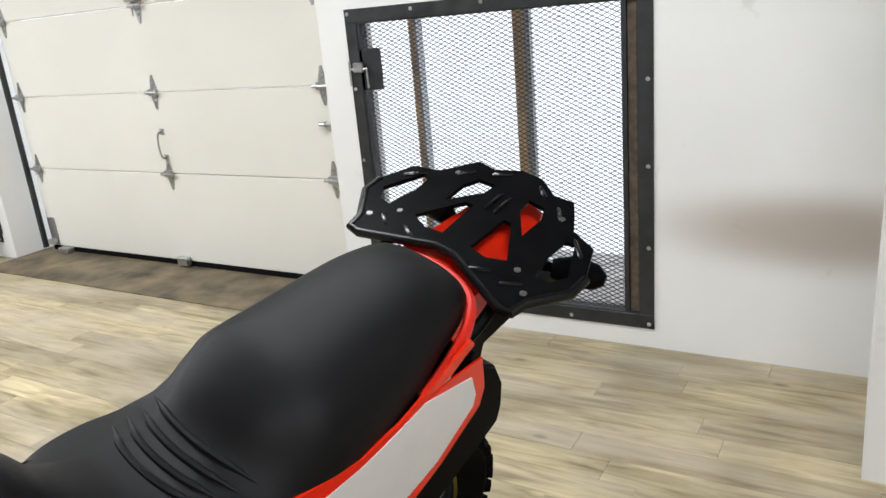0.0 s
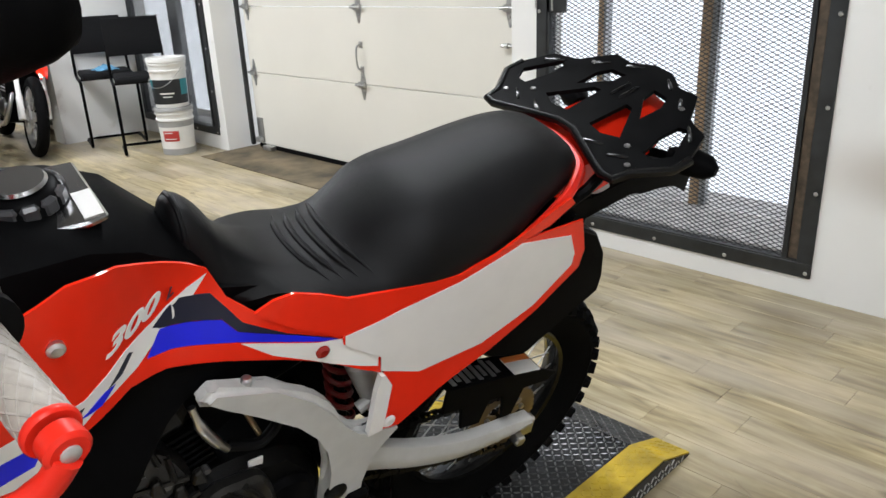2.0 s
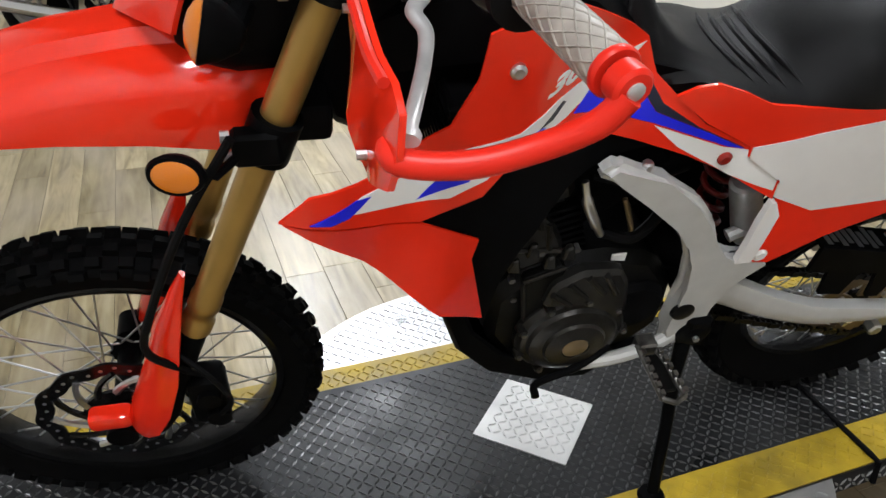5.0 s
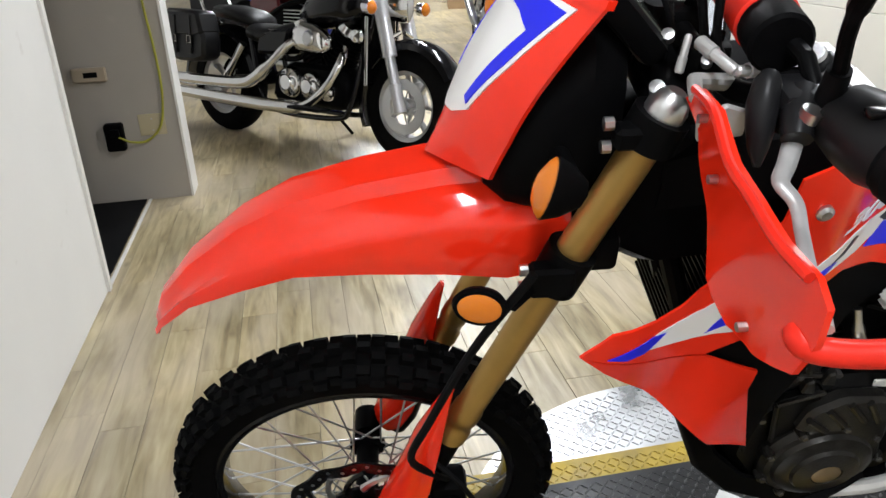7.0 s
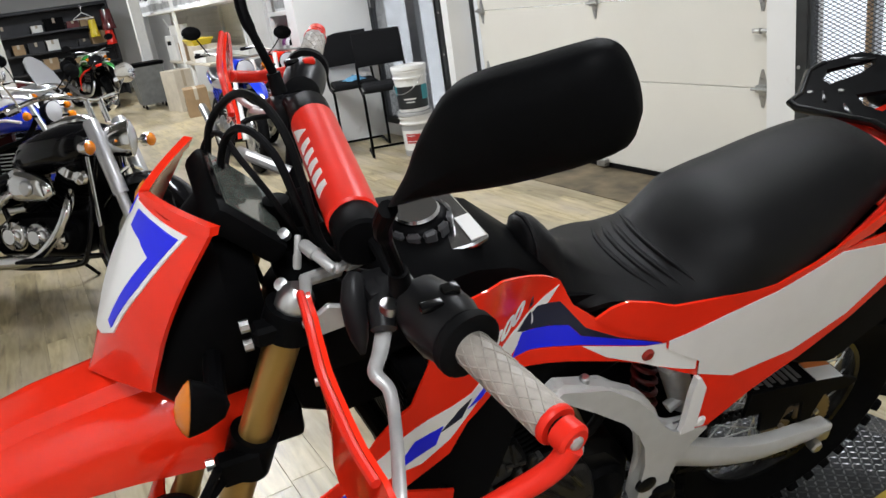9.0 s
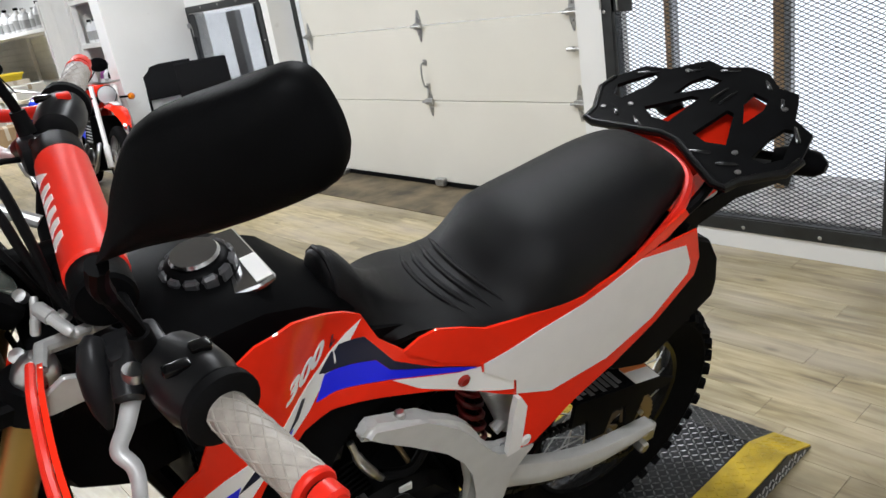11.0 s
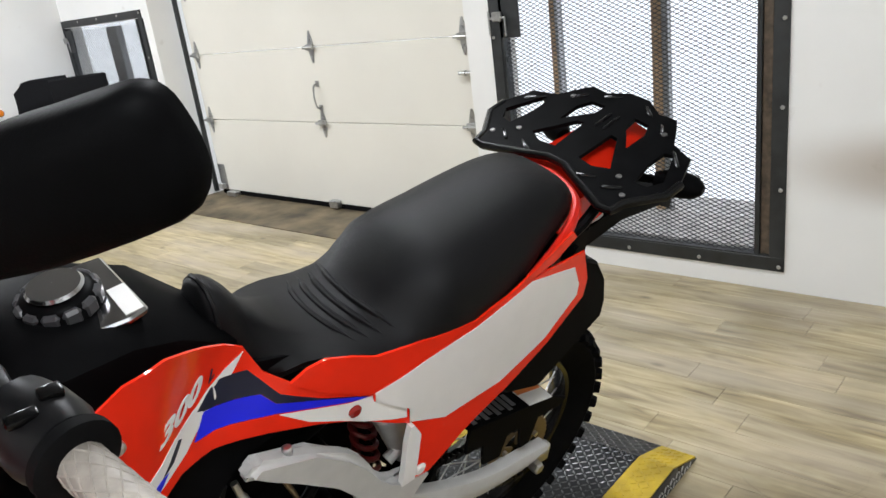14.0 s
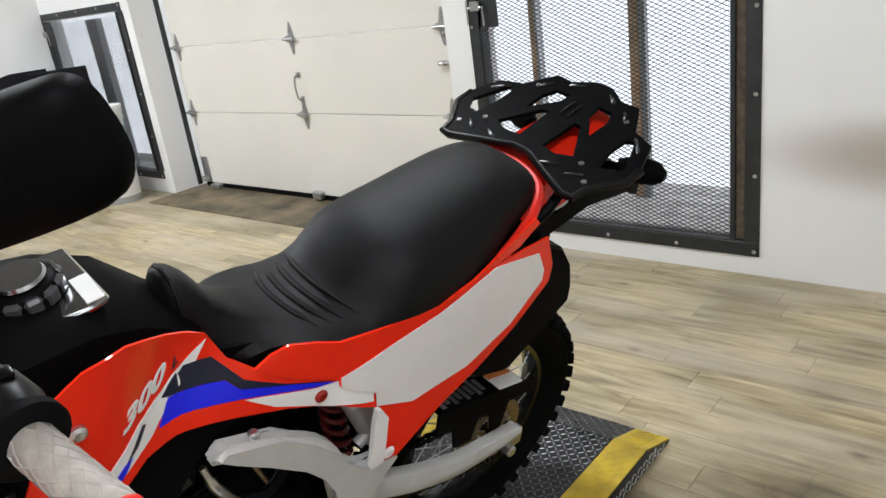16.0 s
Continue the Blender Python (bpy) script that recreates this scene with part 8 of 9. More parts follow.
    egg([(-0.22, 0.90, 0.02, 0.012), (-0.16, 0.88, 0.08, 0.035), (0.02, 0.85, 0.11, 0.045), (0.20, 0.81, 0.13, 0.05), (0.40, 0.79, 0.12, 0.045), (0.54, 0.81, 0.09, 0.04), (0.57, 0.82, 0.03, 0.02)], 20, LEATHER, "seat", b, "black seat", 2.5)
    egg([(-0.30, 0.86, 0.02, 0.012), (-0.22, 0.84, 0.09, 0.03), (0.0, 0.80, 0.12, 0.04), (0.25, 0.74, 0.13, 0.045), (0.35, 0.73, 0.05, 0.03)], 18, body, "tail_fairing", b, "", 2.5)
    part("tail_light", box(-0.335, -0.06, 0.825, -0.285, 0.06, 0.865, 0.012, seg=2), RED_SATIN, b, "red tail light")
    if dirt:
        part("front_fender", loft([[(x, -w, z - 0.02), (x, -w * 0.5, z), (x, 0, z + 0.012), (x, w * 0.5, z), (x, w, z - 0.02), (x, w * 0.9, z - 0.028), (x, 0, z + 0.004), (x, -w * 0.9, z - 0.028)] for x, z, w in ((0.98, 0.80, 0.05), (1.15, 0.83, 0.085), (1.35, 0.86, 0.085), (1.55, 0.84, 0.07), (1.72, 0.77, 0.05), (1.80, 0.70, 0.025))]), body, b, "high front fender")
        part("fender_graphic", loft([[(x, -w, z), (x, w, z), (x, w, z + 0.004), (x, -w, z + 0.004)] for x, z, w in ((1.16, 0.846, 0.03), (1.36, 0.874, 0.035), (1.55, 0.855, 0.03))]), trim, b, "contrasting fender graphic")
    else:
        part("front_fender", arc_guard(wb, rr, rr + 0.03, 0.135, 25, 160), body, b, "short front fender")
    hl = part("headlight", lathe([(1e-4, -0.10), (0.06, -0.08), (0.085, 0.0), (1e-4, 0.004)], 24, Matrix.Translation((1.18, 0, 0.93)) @ Matrix.Rotation(radians(-90), 4, "Z"), closed=False), trim if screen else BLACK_P, b)
    part("lens", lathe([(1e-4, 0.02), (0.05, 0.016), (0.078, 0.004), (1e-4, 0.004)], 24, Matrix.Translation((1.181, 0, 0.93)) @ Matrix.Rotation(radians(-90), 4, "Z"), closed=False), CLEAR_P, hl, "headlight lens")
    if screen:
        part("nose_fairing", loft([[(x, w * math.cos(a), z + h * math.sin(a)) for a in (math.pi * k / 10 for k in range(11))] for x, z, w, h in ((0.92, 0.82, 0.22, 0.22), (1.08, 0.82, 0.21, 0.22), (1.22, 0.80, 0.16, 0.17), (1.32, 0.78, 0.08, 0.10), (1.36, 0.78, 0.02, 0.03))]), trim, b, "nose fairing")
        part("windscreen", loft([[(x + t, w * math.sin(a), z + 0.03 * math.cos(a)) for a in (radians(-75 + 15 * k) for k in range(11))] + [(x + t - 0.008, w * math.sin(a), z + 0.03 * math.cos(a) - 0.006) for a in (radians(75 - 15 * k) for k in range(11))] for x, t, w, z in ((1.16, 0, 0.17, 1.0), (1.06, 0, 0.16, 1.14), (0.97, 0, 0.12, 1.25), (0.94, 0, 0.07, 1.28))]), CLEAR_P, b, "grey smoked windscreen")
    eng = part("engine", prism([(0.44, 0.34), (0.46, 0.58), (0.62, 0.66), (0.86, 0.70), (0.98, 0.62), (0.96, 0.36), (0.86, 0.22), (0.58, 0.22)], -0.12, 0.12, "y", 0.03), BLACK_S, b, "dark engine block")
    for x, z, r in ((0.62, 0.38, 0.09), (0.80, 0.36, 0.08)):
        part("engine_cover", lathe([(1e-4, 0.05), (r * 0.6, 0.045), (r, 0.02), (r, 0.0), (1e-4, 0.0)], 24, pose(x, -0.118, z, 0, 0, 180), closed=False), STEELB, eng, "bright engine cover")
    for k in range(6):
        part("fin", box(0.70, -0.135, 0.50 + 0.028 * k, 0.94, 0.135, 0.508 + 0.028 * k, 0.002), STEELB, eng, smooth=False)
    part("exhaust", tube(spline([(0.94, -0.06, 0.58), (1.05, -0.12, 0.42), (0.95, -0.15, 0.24), (0.60, -0.16, 0.22), (0.30, -0.17, 0.32), (-0.12, -0.18, 0.50)], 5), [0.022] * 19 + [0.045] * 7, 14), STEELB, b, "bright exhaust")
    part("radiator", box(0.99, -0.14, 0.48, 1.03, 0.14, 0.74, 0.006), BLACK_P, b, "black radiator", smooth=False)
    part("side_stand", tube([(0.56, 0.13, 0.26), (0.62, 0.245, 0.03)], 0.010, 8), BLACK_P, b, "side stand")
    return b


def egg_sig(x, y, z):
    return lathe([(1e-4, -0.03), (0.02, -0.026), (0.03, -0.01), (0.032, 0.012), (0.02, 0.026), (1e-4, 0.03)], 16, Matrix.Translation((x, y, z)) @ Matrix.Rotation(radians(90), 4, "Z"), closed=False)


street_bike("street_motorcycle", "blue and white street motorcycle with a dark red side panel", (-6.39, -0.47), 43, 9, BLUE_PAINT, WHITE_P, side_mat=MAROON)
street_bike("touring_motorcycle", "silver touring motorcycle with a grey screen, parked in the row", (-8.55, -0.30), 40, 9, SILVER_PAINT, SILVER_PAINT, screen=True)
street_bike("sport_motorcycle", "white and blue sport motorcycle parked in the row", (-7.45, -0.42), 42, 9, WHITE_P, BLUE_PAINT, screen=False)
street_bike("trail_motorcycle", "blue and white trail motorcycle with amber signals beside the shelving", (-7.42, 2.02), -2, 8, BLUE_PAINT, WHITE_P, dirt=True)
street_bike("dirt_motorcycle", "red dirt motorcycle with a white graphic on its fender", (-7.42, 2.52), -6, 8, RED, WHITE_P, dirt=True)
street_bike("old_motorcycle", "dark old motorcycle parked near the far shelves", (-15.1, 1.87), 176, 8, BLACK_PAINT, CHROME, wheel_mat=CHROME)
street_bike("small_motorcycle", "small green motorcycle with a red frame by the far shelves", (-16.9, 1.35), 20, 8, GREEN_PAINT, WHITE_P, dirt=True, frame_mat=RED_SATIN)

# ---------------------------------------------------------------- waiting corner: chairs, buckets
FABRIC = material("black_woven_fabric", (0.010, 0.010, 0.011), 0.9, spec=0.15, noise_scale=120, noise_amt=0.4, bump=0.4, bump_scale=700)
RAG_BLUE = material("light_blue_cloth", (0.16, 0.42, 0.66), 0.85, noise_scale=30, noise_amt=0.35, bump=0.4, bump_scale=120)
BUCKET_W = material("white_bucket_plastic", (0.74, 0.73, 0.70), 0.4, noise_scale=9, noise_amt=0.12)
BUCKET_G = material("grey_bucket_plastic", (0.34, 0.34, 0.33), 0.45, noise_scale=9, noise_amt=0.2)
LABEL_K = material("black_printed_label", (0.012, 0.014, 0.016), 0.5)
LABEL_T = material("teal_printed_label", (0.03, 0.22, 0.26), 0.5)
LABEL_R = material("red_printed_label", (0.42, 0.03, 0.025), 0.5)


def tall_chair(label, at, yaw):
    """A counter-height chair on a bent-tube sled base; local +x is its front."""
    m = Matrix.Translation((*at, 0)) @ Matrix.Rotation(radians(yaw), 4, "Z")
    c = thing("tall_chair", label, "chair", m, "tall chairs by the window")
    part("seat", box(0.0, -0.21, 0.585, 0.42, 0.21, 0.645, 0.022, seg=3), FABRIC, c, "black fabric seat")
    bk = bmesh.new()
    rows = []
    for z, x in ((0.78, -0.015), (0.80, -0.02), (0.92, -0.04), (1.04, -0.07), (1.075, -0.075), (1.09, -0.078)):
        t = 0.02 if 0.79 < z < 1.08 else 0.008
        rows.append([(x - t + 0.02 * (1 - abs(y) / 0.225) * -1, y, z) for y in (-0.225, -0.15, 0, 0.15, 0.225)] + [(x + t - 0.02 * (1 - abs(y) / 0.225), y, z) for y in (0.225, 0.15, 0, -0.15, -0.225)])
    bk.free()
    part("backrest", loft(rows), FABRIC, c, "black fabric backrest")
    for s in (1, -1):
        fr = part("frame_tube", tube(spline([(-0.07, s * 0.21, 1.02), (-0.035, s * 0.22, 0.80), (-0.01, s * 0.225, 0.64), (0.06, s * 0.225, 0.585), (0.36, s * 0.225, 0.572), (0.41, s * 0.225, 0.53), (0.40, s * 0.225, 0.30), (0.39, s * 0.225, 0.06), (0.35, s * 0.225, 0.014), (0.0, s * 0.225, 0.014), (-0.06, s * 0.22, 0.014)], 5), 0.0125, 10), BLACK_S, c, "black bent steel tube")
        part("glide", box(-0.03, s * 0.225 - 0.014, 0.0, 0.02, s * 0.225 + 0.014, 0.008, 0.002), RUBBER, fr, smooth=False)
    for x, z in ((-0.06, 0.014), (0.20, 0.573)):
        part("cross_tube", tube([(x, -0.225, z), (x, 0.225, z)], 0.011, 8), BLACK_S, c)
    return c


tall_chair("tall black fabric chair with a blue rag on its seat", (-6.26, 3.13), -16)
tall_chair("tall black fabric chair beside the stacked buckets", (-5.66, 3.20), -20)
random.seed(5)
bm = bmesh.new()
g = [[bm.verts.new((-6.10 + 0.17 * i / 9 + random.uniform(-0.012, 0.012), 2.97 + 0.18 * j / 9 + random.uniform(-0.012, 0.012), 0.648 + 0.055 * abs(math.sin(i * 1.3 + j * 0.7)) * math.exp(-((i - 4.5) ** 2 + (j - 4.5) ** 2) / 14))) for j in range(10)] for i in range(10)]
for i in range(9):
    for j in range(9):
        bm.faces.new((g[i][j], g[i + 1][j], g[i + 1][j + 1], g[i][j + 1]))
ext = bmesh.ops.extrude_face_region(bm, geom=bm.faces[:])
bmesh.ops.translate(bm, verts=[v for v in ext["geom"] if isinstance(v, bmesh.types.BMVert)], vec=(0, 0, 0.005))
solid("rag", bm, RAG_BLUE, "crumpled light blue rag on the chair seat", "rag", angle=70)


def bucket(label, x, y, z, upper):
    m = Matrix.Translation((x, y, z))
    b = thing("bucket", label, "bucket", m, "stacked buckets")
    part("body", lathe([(1e-4, 0), (0.128, 0), (0.132, 0.004), (0.142, 0.285), (0.152, 0.286), (0.152, 0.298), (0.1435, 0.30), (0.1445, 0.335), (0.153, 0.336), (0.153, 0.348), (0.1455, 0.35), (0.147, 0.372), (1e-4, 0.372)], 40, upright(0, 0, 0), closed=False), BUCKET_W, b)
    part("lid", lathe([(1e-4, 0.384), (0.135, 0.384), (0.139, 0.392), (0.152, 0.392), (0.156, 0.386), (0.156, 0.362), (0.1485, 0.362), (0.1475, 0.3725), (1e-4, 0.3725)], 40, upright(0, 0, 0), closed=False), BUCKET_W if upper else BUCKET_G, b, "ribbed lid")

    def wrap(name, a0, a1, z0, z1, mt, o=0.0012, lab=""):
        rings = []
        for i in range(25):
            a = radians(a0 + (a1 - a0) * i / 24)
            rg = []
            for zz, oo in ((z0, o), (z1, o), (z1, o + 0.0012), (z0, o + 0.0012)):
                r = 0.132 + 0.010 * zz / 0.285 + oo
                rg.append((r * math.cos(a), r * math.sin(a), zz))
            rings.append(rg)
        return part(name, loft(rings), mt, b, lab)
    if upper:
        wrap("label", -125, 45, 0.03, 0.225, LABEL_K, lab="black printed label")
        wrap("label_band", -125, -90, 0.15, 0.225, LABEL_T, 0.003, "teal band on the label")
        wrap("label_corner", 10, 45, 0.10, 0.225, LABEL_T, 0.003, "teal corner on the label")
        wrap("print_bar", -60, -15, 0.11, 0.122, BUCKET_W, 0.003, "unreadable print line")
        wrap("print_bar", -52, -22, 0.085, 0.093, BUCKET_W, 0.003, "unreadable print line")
        part("bail", tube(spline([(0.155 * math.cos(radians(a)), 0.155 * math.sin(radians(a)), 0.315 - h) for a, h in ((-150, 0), (-130, 0.09), (-100, 0.14), (-60, 0.15), (-30, 0.12), (0, 0.05), (20, 0.0))], 4), 0.003, 6), STEELB, b, "wire handle")
    else:
        wrap("foot_band", 0, 360, 0.004, 0.055, BUCKET_G, lab="grey soiled foot of the bucket")
        wrap("label", -75, -20, 0.12, 0.205, LABEL_R, lab="red printed label")
        wrap("print_bar", -70, -40, 0.185, 0.192, BUCKET_W, 0.003, "unreadable print line")
        wrap("print_bar", -70, -30, 0.135, 0.142, BUCKET_W, 0.003, "unreadable print line")
        wrap("shoulder_band", 0, 360, 0.235, 0.282, BUCKET_G, lab="grey shoulder")
    return b


bucket("white plastic bucket with a red label, carrying a second bucket", -5.15, 3.22, 0.0, False)
bucket("white plastic bucket with a black and teal label, stacked", -5.15, 3.22, 0.3925, True)

# ---------------------------------------------------------------- doorway recess: boxes and cord
BEIGE = material("beige_plastic", (0.36, 0.30, 0.22), 0.45)
BEIGE_PL = material("ivory_plate", (0.48, 0.42, 0.27), 0.5)
CORD = material("yellow_green_cord", (0.33, 0.32, 0.03), 0.5)
TRIM = material("white_gloss_trim", (0.78, 0.77, 0.74), 0.35, noise_scale=12, noise_amt=0.08)
tb = thing("thermostat", "beige wall box with a grey window on the grey wall", "thermostat", Matrix.Translation((-3.24, -0.95, 0.67)))
part("body", box(0, -0.085, -0.035, 0.03, 0.075, 0.035, 0.006), BEIGE, tb)
part("window", box(0.03, -0.03, -0.012, 0.033, 0.035, 0.014, 0.001), BLACK_P, tb, "dark window", smooth=False)
sb = thing("power_adapter", "black power adapter plugged into the grey wall", "adapter", Matrix.Translation((-3.24, -0.895, 0.36)))
part("body", box(0, -0.045, -0.075, 0.05, 0.045, 0.065, 0.008), BLACK_P, sb)
part("plug", box(0.05, -0.02, 0.0, 0.065, 0.03, 0.04, 0.005), BLACK_S, sb)
pl = thing("cover_plate", "ivory blank cover plate on the grey wall", "cover plate", Matrix.Translation((-3.24, -0.71, 0.40)))
part("plate", box(0, -0.065, -0.055, 0.006, 0.065, 0.055, 0.002), BEIGE_PL, pl, smooth=False)
for z in (-0.03, 0.03):
    part("screw", tube([(0.006, 0, z), (0.0075, 0, z)], 0.004, 8), STEELB, pl)
solid("extension_cord", tube(spline([(-3.19, -0.875, 0.36), (-3.205, -0.82, 0.325), (-3.215, -0.74, 0.325), (-3.220, -0.665, 0.40), (-3.222, -0.632, 0.56), (-3.222, -0.63, 0.75), (-3.224, -0.645, 1.0), (-3.224, -0.66, 1.4), (-3.224, -0.66, 2.2), (-3.225, -0.66, CEIL)], 6), 0.006, 8), CORD, "yellow-green cord hanging down the grey wall", "cord")
solid("trim_corner", box(-3.425, -0.58, 0, -3.232, -0.568, CEIL), TRIM, "white corner trim on the end of the grey wall", "trim", "structure", smooth=False)
solid("baseboard", box(-3.24, -0.80, 0.0, -2.13, -0.785, 0.004), TRIM, "narrow white floor strip across the doorway", "threshold strip", "structure", smooth=False)
solid("recess_floor_mat", box(-3.23, -2.48, -0.003, -2.14, -0.81, 0.008), RUBBER, "dark rubber mat on the recess floor", "mat", smooth=False)
solid("door_casing", box(-2.16, -0.95, 0, -2.128, -0.778, 2.1), TRIM, "white door casing at the wall's end", "trim", "structure", smooth=False)

# ---------------------------------------------------------------- shelving along the far side
SHELF_W = material("white_shelf_board", (0.76, 0.75, 0.72), 0.5, noise_scale=4, noise_amt=0.1)
CARD = material("brown_cardboard", (0.36, 0.24, 0.13), 0.8, noise_scale=6, noise_amt=0.25)
CARD_L = material("pale_cardboard", (0.56, 0.50, 0.40), 0.75, noise_scale=6, noise_amt=0.2)
PAPER = material("white_printed_carton", (0.70, 0.69, 0.66), 0.6, noise_scale=5, noise_amt=0.15)
DARK_ST = material("dark_steel_shelf", (0.025, 0.025, 0.028), 0.5, 0.4, noise_scale=8, noise_amt=0.3)
JUG = material("white_jug_plastic", (0.66, 0.66, 0.66), 0.4)
YEL = material("yellow_plastic", (0.72, 0.55, 0.03), 0.4)
PURPLE = material("purple_bottle", (0.16, 0.03, 0.14), 0.35)
GREYBIN = material("grey_bin_plastic", (0.16, 0.165, 0.16), 0.5, noise_scale=10, noise_amt=0.3)
sw = tagged(part("slat_wall", box(-16.4, 3.575, 0.62, -8.32, 3.60, 1.56), SHELF_W, None, "", False), "white slat wall behind the shelving", "slat wall", "", "structure")
for k in range(9):
    part("slat", box(-16.4, 3.55, 0.63 + 0.102 * k, -8.32, 3.576, 0.715 + 0.102 * k, 0.006), SHELF_W, sw, smooth=False)


def shelf_unit(label, x0, x1, y0, y1, top, boards, mat=None, posts=(), back=False, name="shelf_unit"):
    mat = mat or SHELF_W
    u = thing(name, label, "shelving", Matrix.Translation((x0, y0, 0)))
    for z in boards:
        part("board", box(0, 0, z - 0.022, x1 - x0, y1 - y0, z + 0.022, 0.003), mat, u, smooth=False)
    for x in (0.0, x1 - x0 - 0.05) + tuple(p - x0 for p in posts):
        for y in (0.0, y1 - y0 - 0.05):
            part("post", box(x - 0.002, y - 0.002, 0, x + 0.052, y + 0.052, top, 0.003), mat, u, smooth=False)
    if back:
        part("back_panel", box(0, y1 - y0 - 0.012, 0, x1 - x0, y1 - y0 - 0.002, top), mat, u, smooth=False)
    return u


shelf_unit("long white wall shelf on posts, crowded with white jugs", -16.3, -8.36, 2.76, 3.54, 1.86, (1.575,), posts=(-12.3,))
cab = thing("storage_cabinet", "plain white storage cabinet at the end of the shelving", "cabinet", Matrix.Translation((-8.32, 2.76, 0)))
part("body", box(0, 0.03, 0.0, 0.90, 0.80, 2.2, 0.004), SHELF_W, cab, smooth=False)
for x in (0.004, 0.453):
    d = part("door", box(x, 0.0, 0.08, x + 0.443, 0.028, 2.19, 0.004), SHELF_W, cab, "plain white door", smooth=False)
    part("knob", lathe([(1e-4, 0.03), (0.012, 0.028), (0.015, 0.018), (0.006, 0.0), (1e-4, 0.0)], 14, pose(x + (0.41 if x < 0.2 else 0.035), 0.0, 1.05, 0, 0, 180), closed=False), STEELB, d)
shelf_unit("narrow white open shelf holding bottles", -7.40, -6.63, 2.78, 3.40, 2.1, (0.10, 0.48, 0.88, 1.34, 1.75), back=True)
tagged(part("column", box(-14.25, 2.42, 0, -14.07, 2.60, CEIL, 0.006), TRIM, None, "", False), "white square column before the shelving", "column", "", "structure")


def bottle(x, y, z, r, h, mat, cap, label="", name="bottle"):
    b = thing(name, label or "plastic bottle standing on the shelf", "bottle", Matrix.Translation((x, y, z)), "bottles on the shelves")
    part("body", lathe([(1e-4, 0), (r * 0.95, 0), (r, 0.01), (r, h * 0.62), (r * 0.85, h * 0.74), (r * 0.38, h * 0.84), (r * 0.38, h * 0.90), (1e-4, h * 0.90)], 18, upright(0, 0, 0), closed=False), mat, b)
    part("cap", disc(0, 0, h * 0.9, r * 0.42, h * 0.10, 14, 0.003), cap, b)
    part("label", lathe([(r + 0.001, h * 0.12), (r + 0.002, h * 0.12), (r + 0.002, h * 0.5), (r + 0.001, h * 0.5)], 18, upright(0, 0, 0)), PAPER if mat is not JUG else BUCKET_G, b, "unreadable label")
    return b


random.seed(8)
x = -16.1
while x < -8.5:
    bottle(x, 2.86 + random.uniform(-0.02, 0.03), 1.597, random.uniform(0.055, 0.075), random.uniform(0.24, 0.31), JUG, random.choice((WHITE_P, BUCKET_G, BLACK_P)), "white plastic jug on the long shelf")
    x += random.uniform(0.17, 0.30)
for x, z, mt in ((-7.26, 0.902, PURPLE), (-7.14, 0.902, JUG), (-7.02, 0.902, BLACK_P), (-6.90, 0.902, PURPLE), (-6.78, 0.902, JUG), (-7.22, 0.502, JUG), (-7.05, 0.502, BLACK_P), (-6.85, 0.502, JUG), (-7.25, 1.362, JUG), (-7.1, 1.362, JUG), (-6.92, 1.362, PURPLE)):
    bottle(x, 2.88, z, 0.045, 0.22, mt, BLACK_P, {"purple_bottle": "purple bottle on the narrow shelf", "white_jug_plastic": "white bottle on the narrow shelf", "black_plastic": "black bottle on the narrow shelf"}[mt.name])


def carton(label, x, y, z, w, d, h, mat, yaw=0.0, opened=False):
    b = thing("carton", label, "box", pose(x, y, z, 0, 0, yaw), "cartons")
    part("body", box(-w / 2, -d / 2, 0, w / 2, d / 2, h, 0.004), mat, b, smooth=False)
    part("tape", box(-w / 2 - 0.001, -0.025, h * 0.6, w / 2 + 0.001, 0.025, h + 0.0012), CARD_L if mat is CARD else BEIGE, b, smooth=False)
    if opened:
        for s in (1, -1):
            part("flap", box(-w / 2 + 0.01, 0, 0, w / 2 - 0.01, d * 0.42, 0.004, 0.0, Matrix.Translation((0, s * d / 2, h)) @ Matrix.Rotation(radians(s * 65 if s > 0 else 115), 4, "X")), mat, b, smooth=False)
    part("print_bar", box(-w * 0.35, -d / 2 - 0.002, h * 0.62, w * 0.1, -d / 2, h * 0.78), BLACK_P if mat is PAPER else CARD_L, b, "unreadable print", smooth=False)
    return b


# work table with cartons
tbl = thing("work_table", "long pale work table loaded with cartons", "table", Matrix.Translation((-13.6, 2.78, 0)))
part("tabletop", box(0, 0, 0.72, 3.0, 0.72, 0.76, 0.004), CARD_L, tbl, smooth=False)
for x in (0.04, 1.47, 2.9):
    for y in (0.03, 0.63):
        part("leg", box(x, y, 0, x + 0.06, y + 0.06, 0.72, 0.003), SHELF_W, tbl, smooth=False)
carton("white printed carton on the work table", -13.25, 2.98, 0.76, 0.55, 0.36, 0.42, PAPER, 4)
carton("white carton with black print, open flaps, on the table", -13.2, 2.98, 1.18, 0.40, 0.30, 0.16, PAPER, -8, True)
carton("brown cardboard carton on the work table", -12.5, 3.05, 0.76, 0.50, 0.40, 0.30, CARD, 7)
carton("pale cardboard carton on the work table", -11.85, 3.02, 0.76, 0.60, 0.40, 0.24, CARD_L, -5)
carton("pale cardboard carton leaning under the table's end", -12.35, 2.60, 0.0, 0.55, 0.30, 0.66, CARD_L, 12)
carton("flat white carton on the work table", -11.2, 3.0, 0.76, 0.5, 0.42, 0.18, PAPER, 6)
carton("brown cardboard carton on the floor by the shelving", -11.3, 2.62, 0.0, 0.5, 0.34, 0.42, CARD, -9)
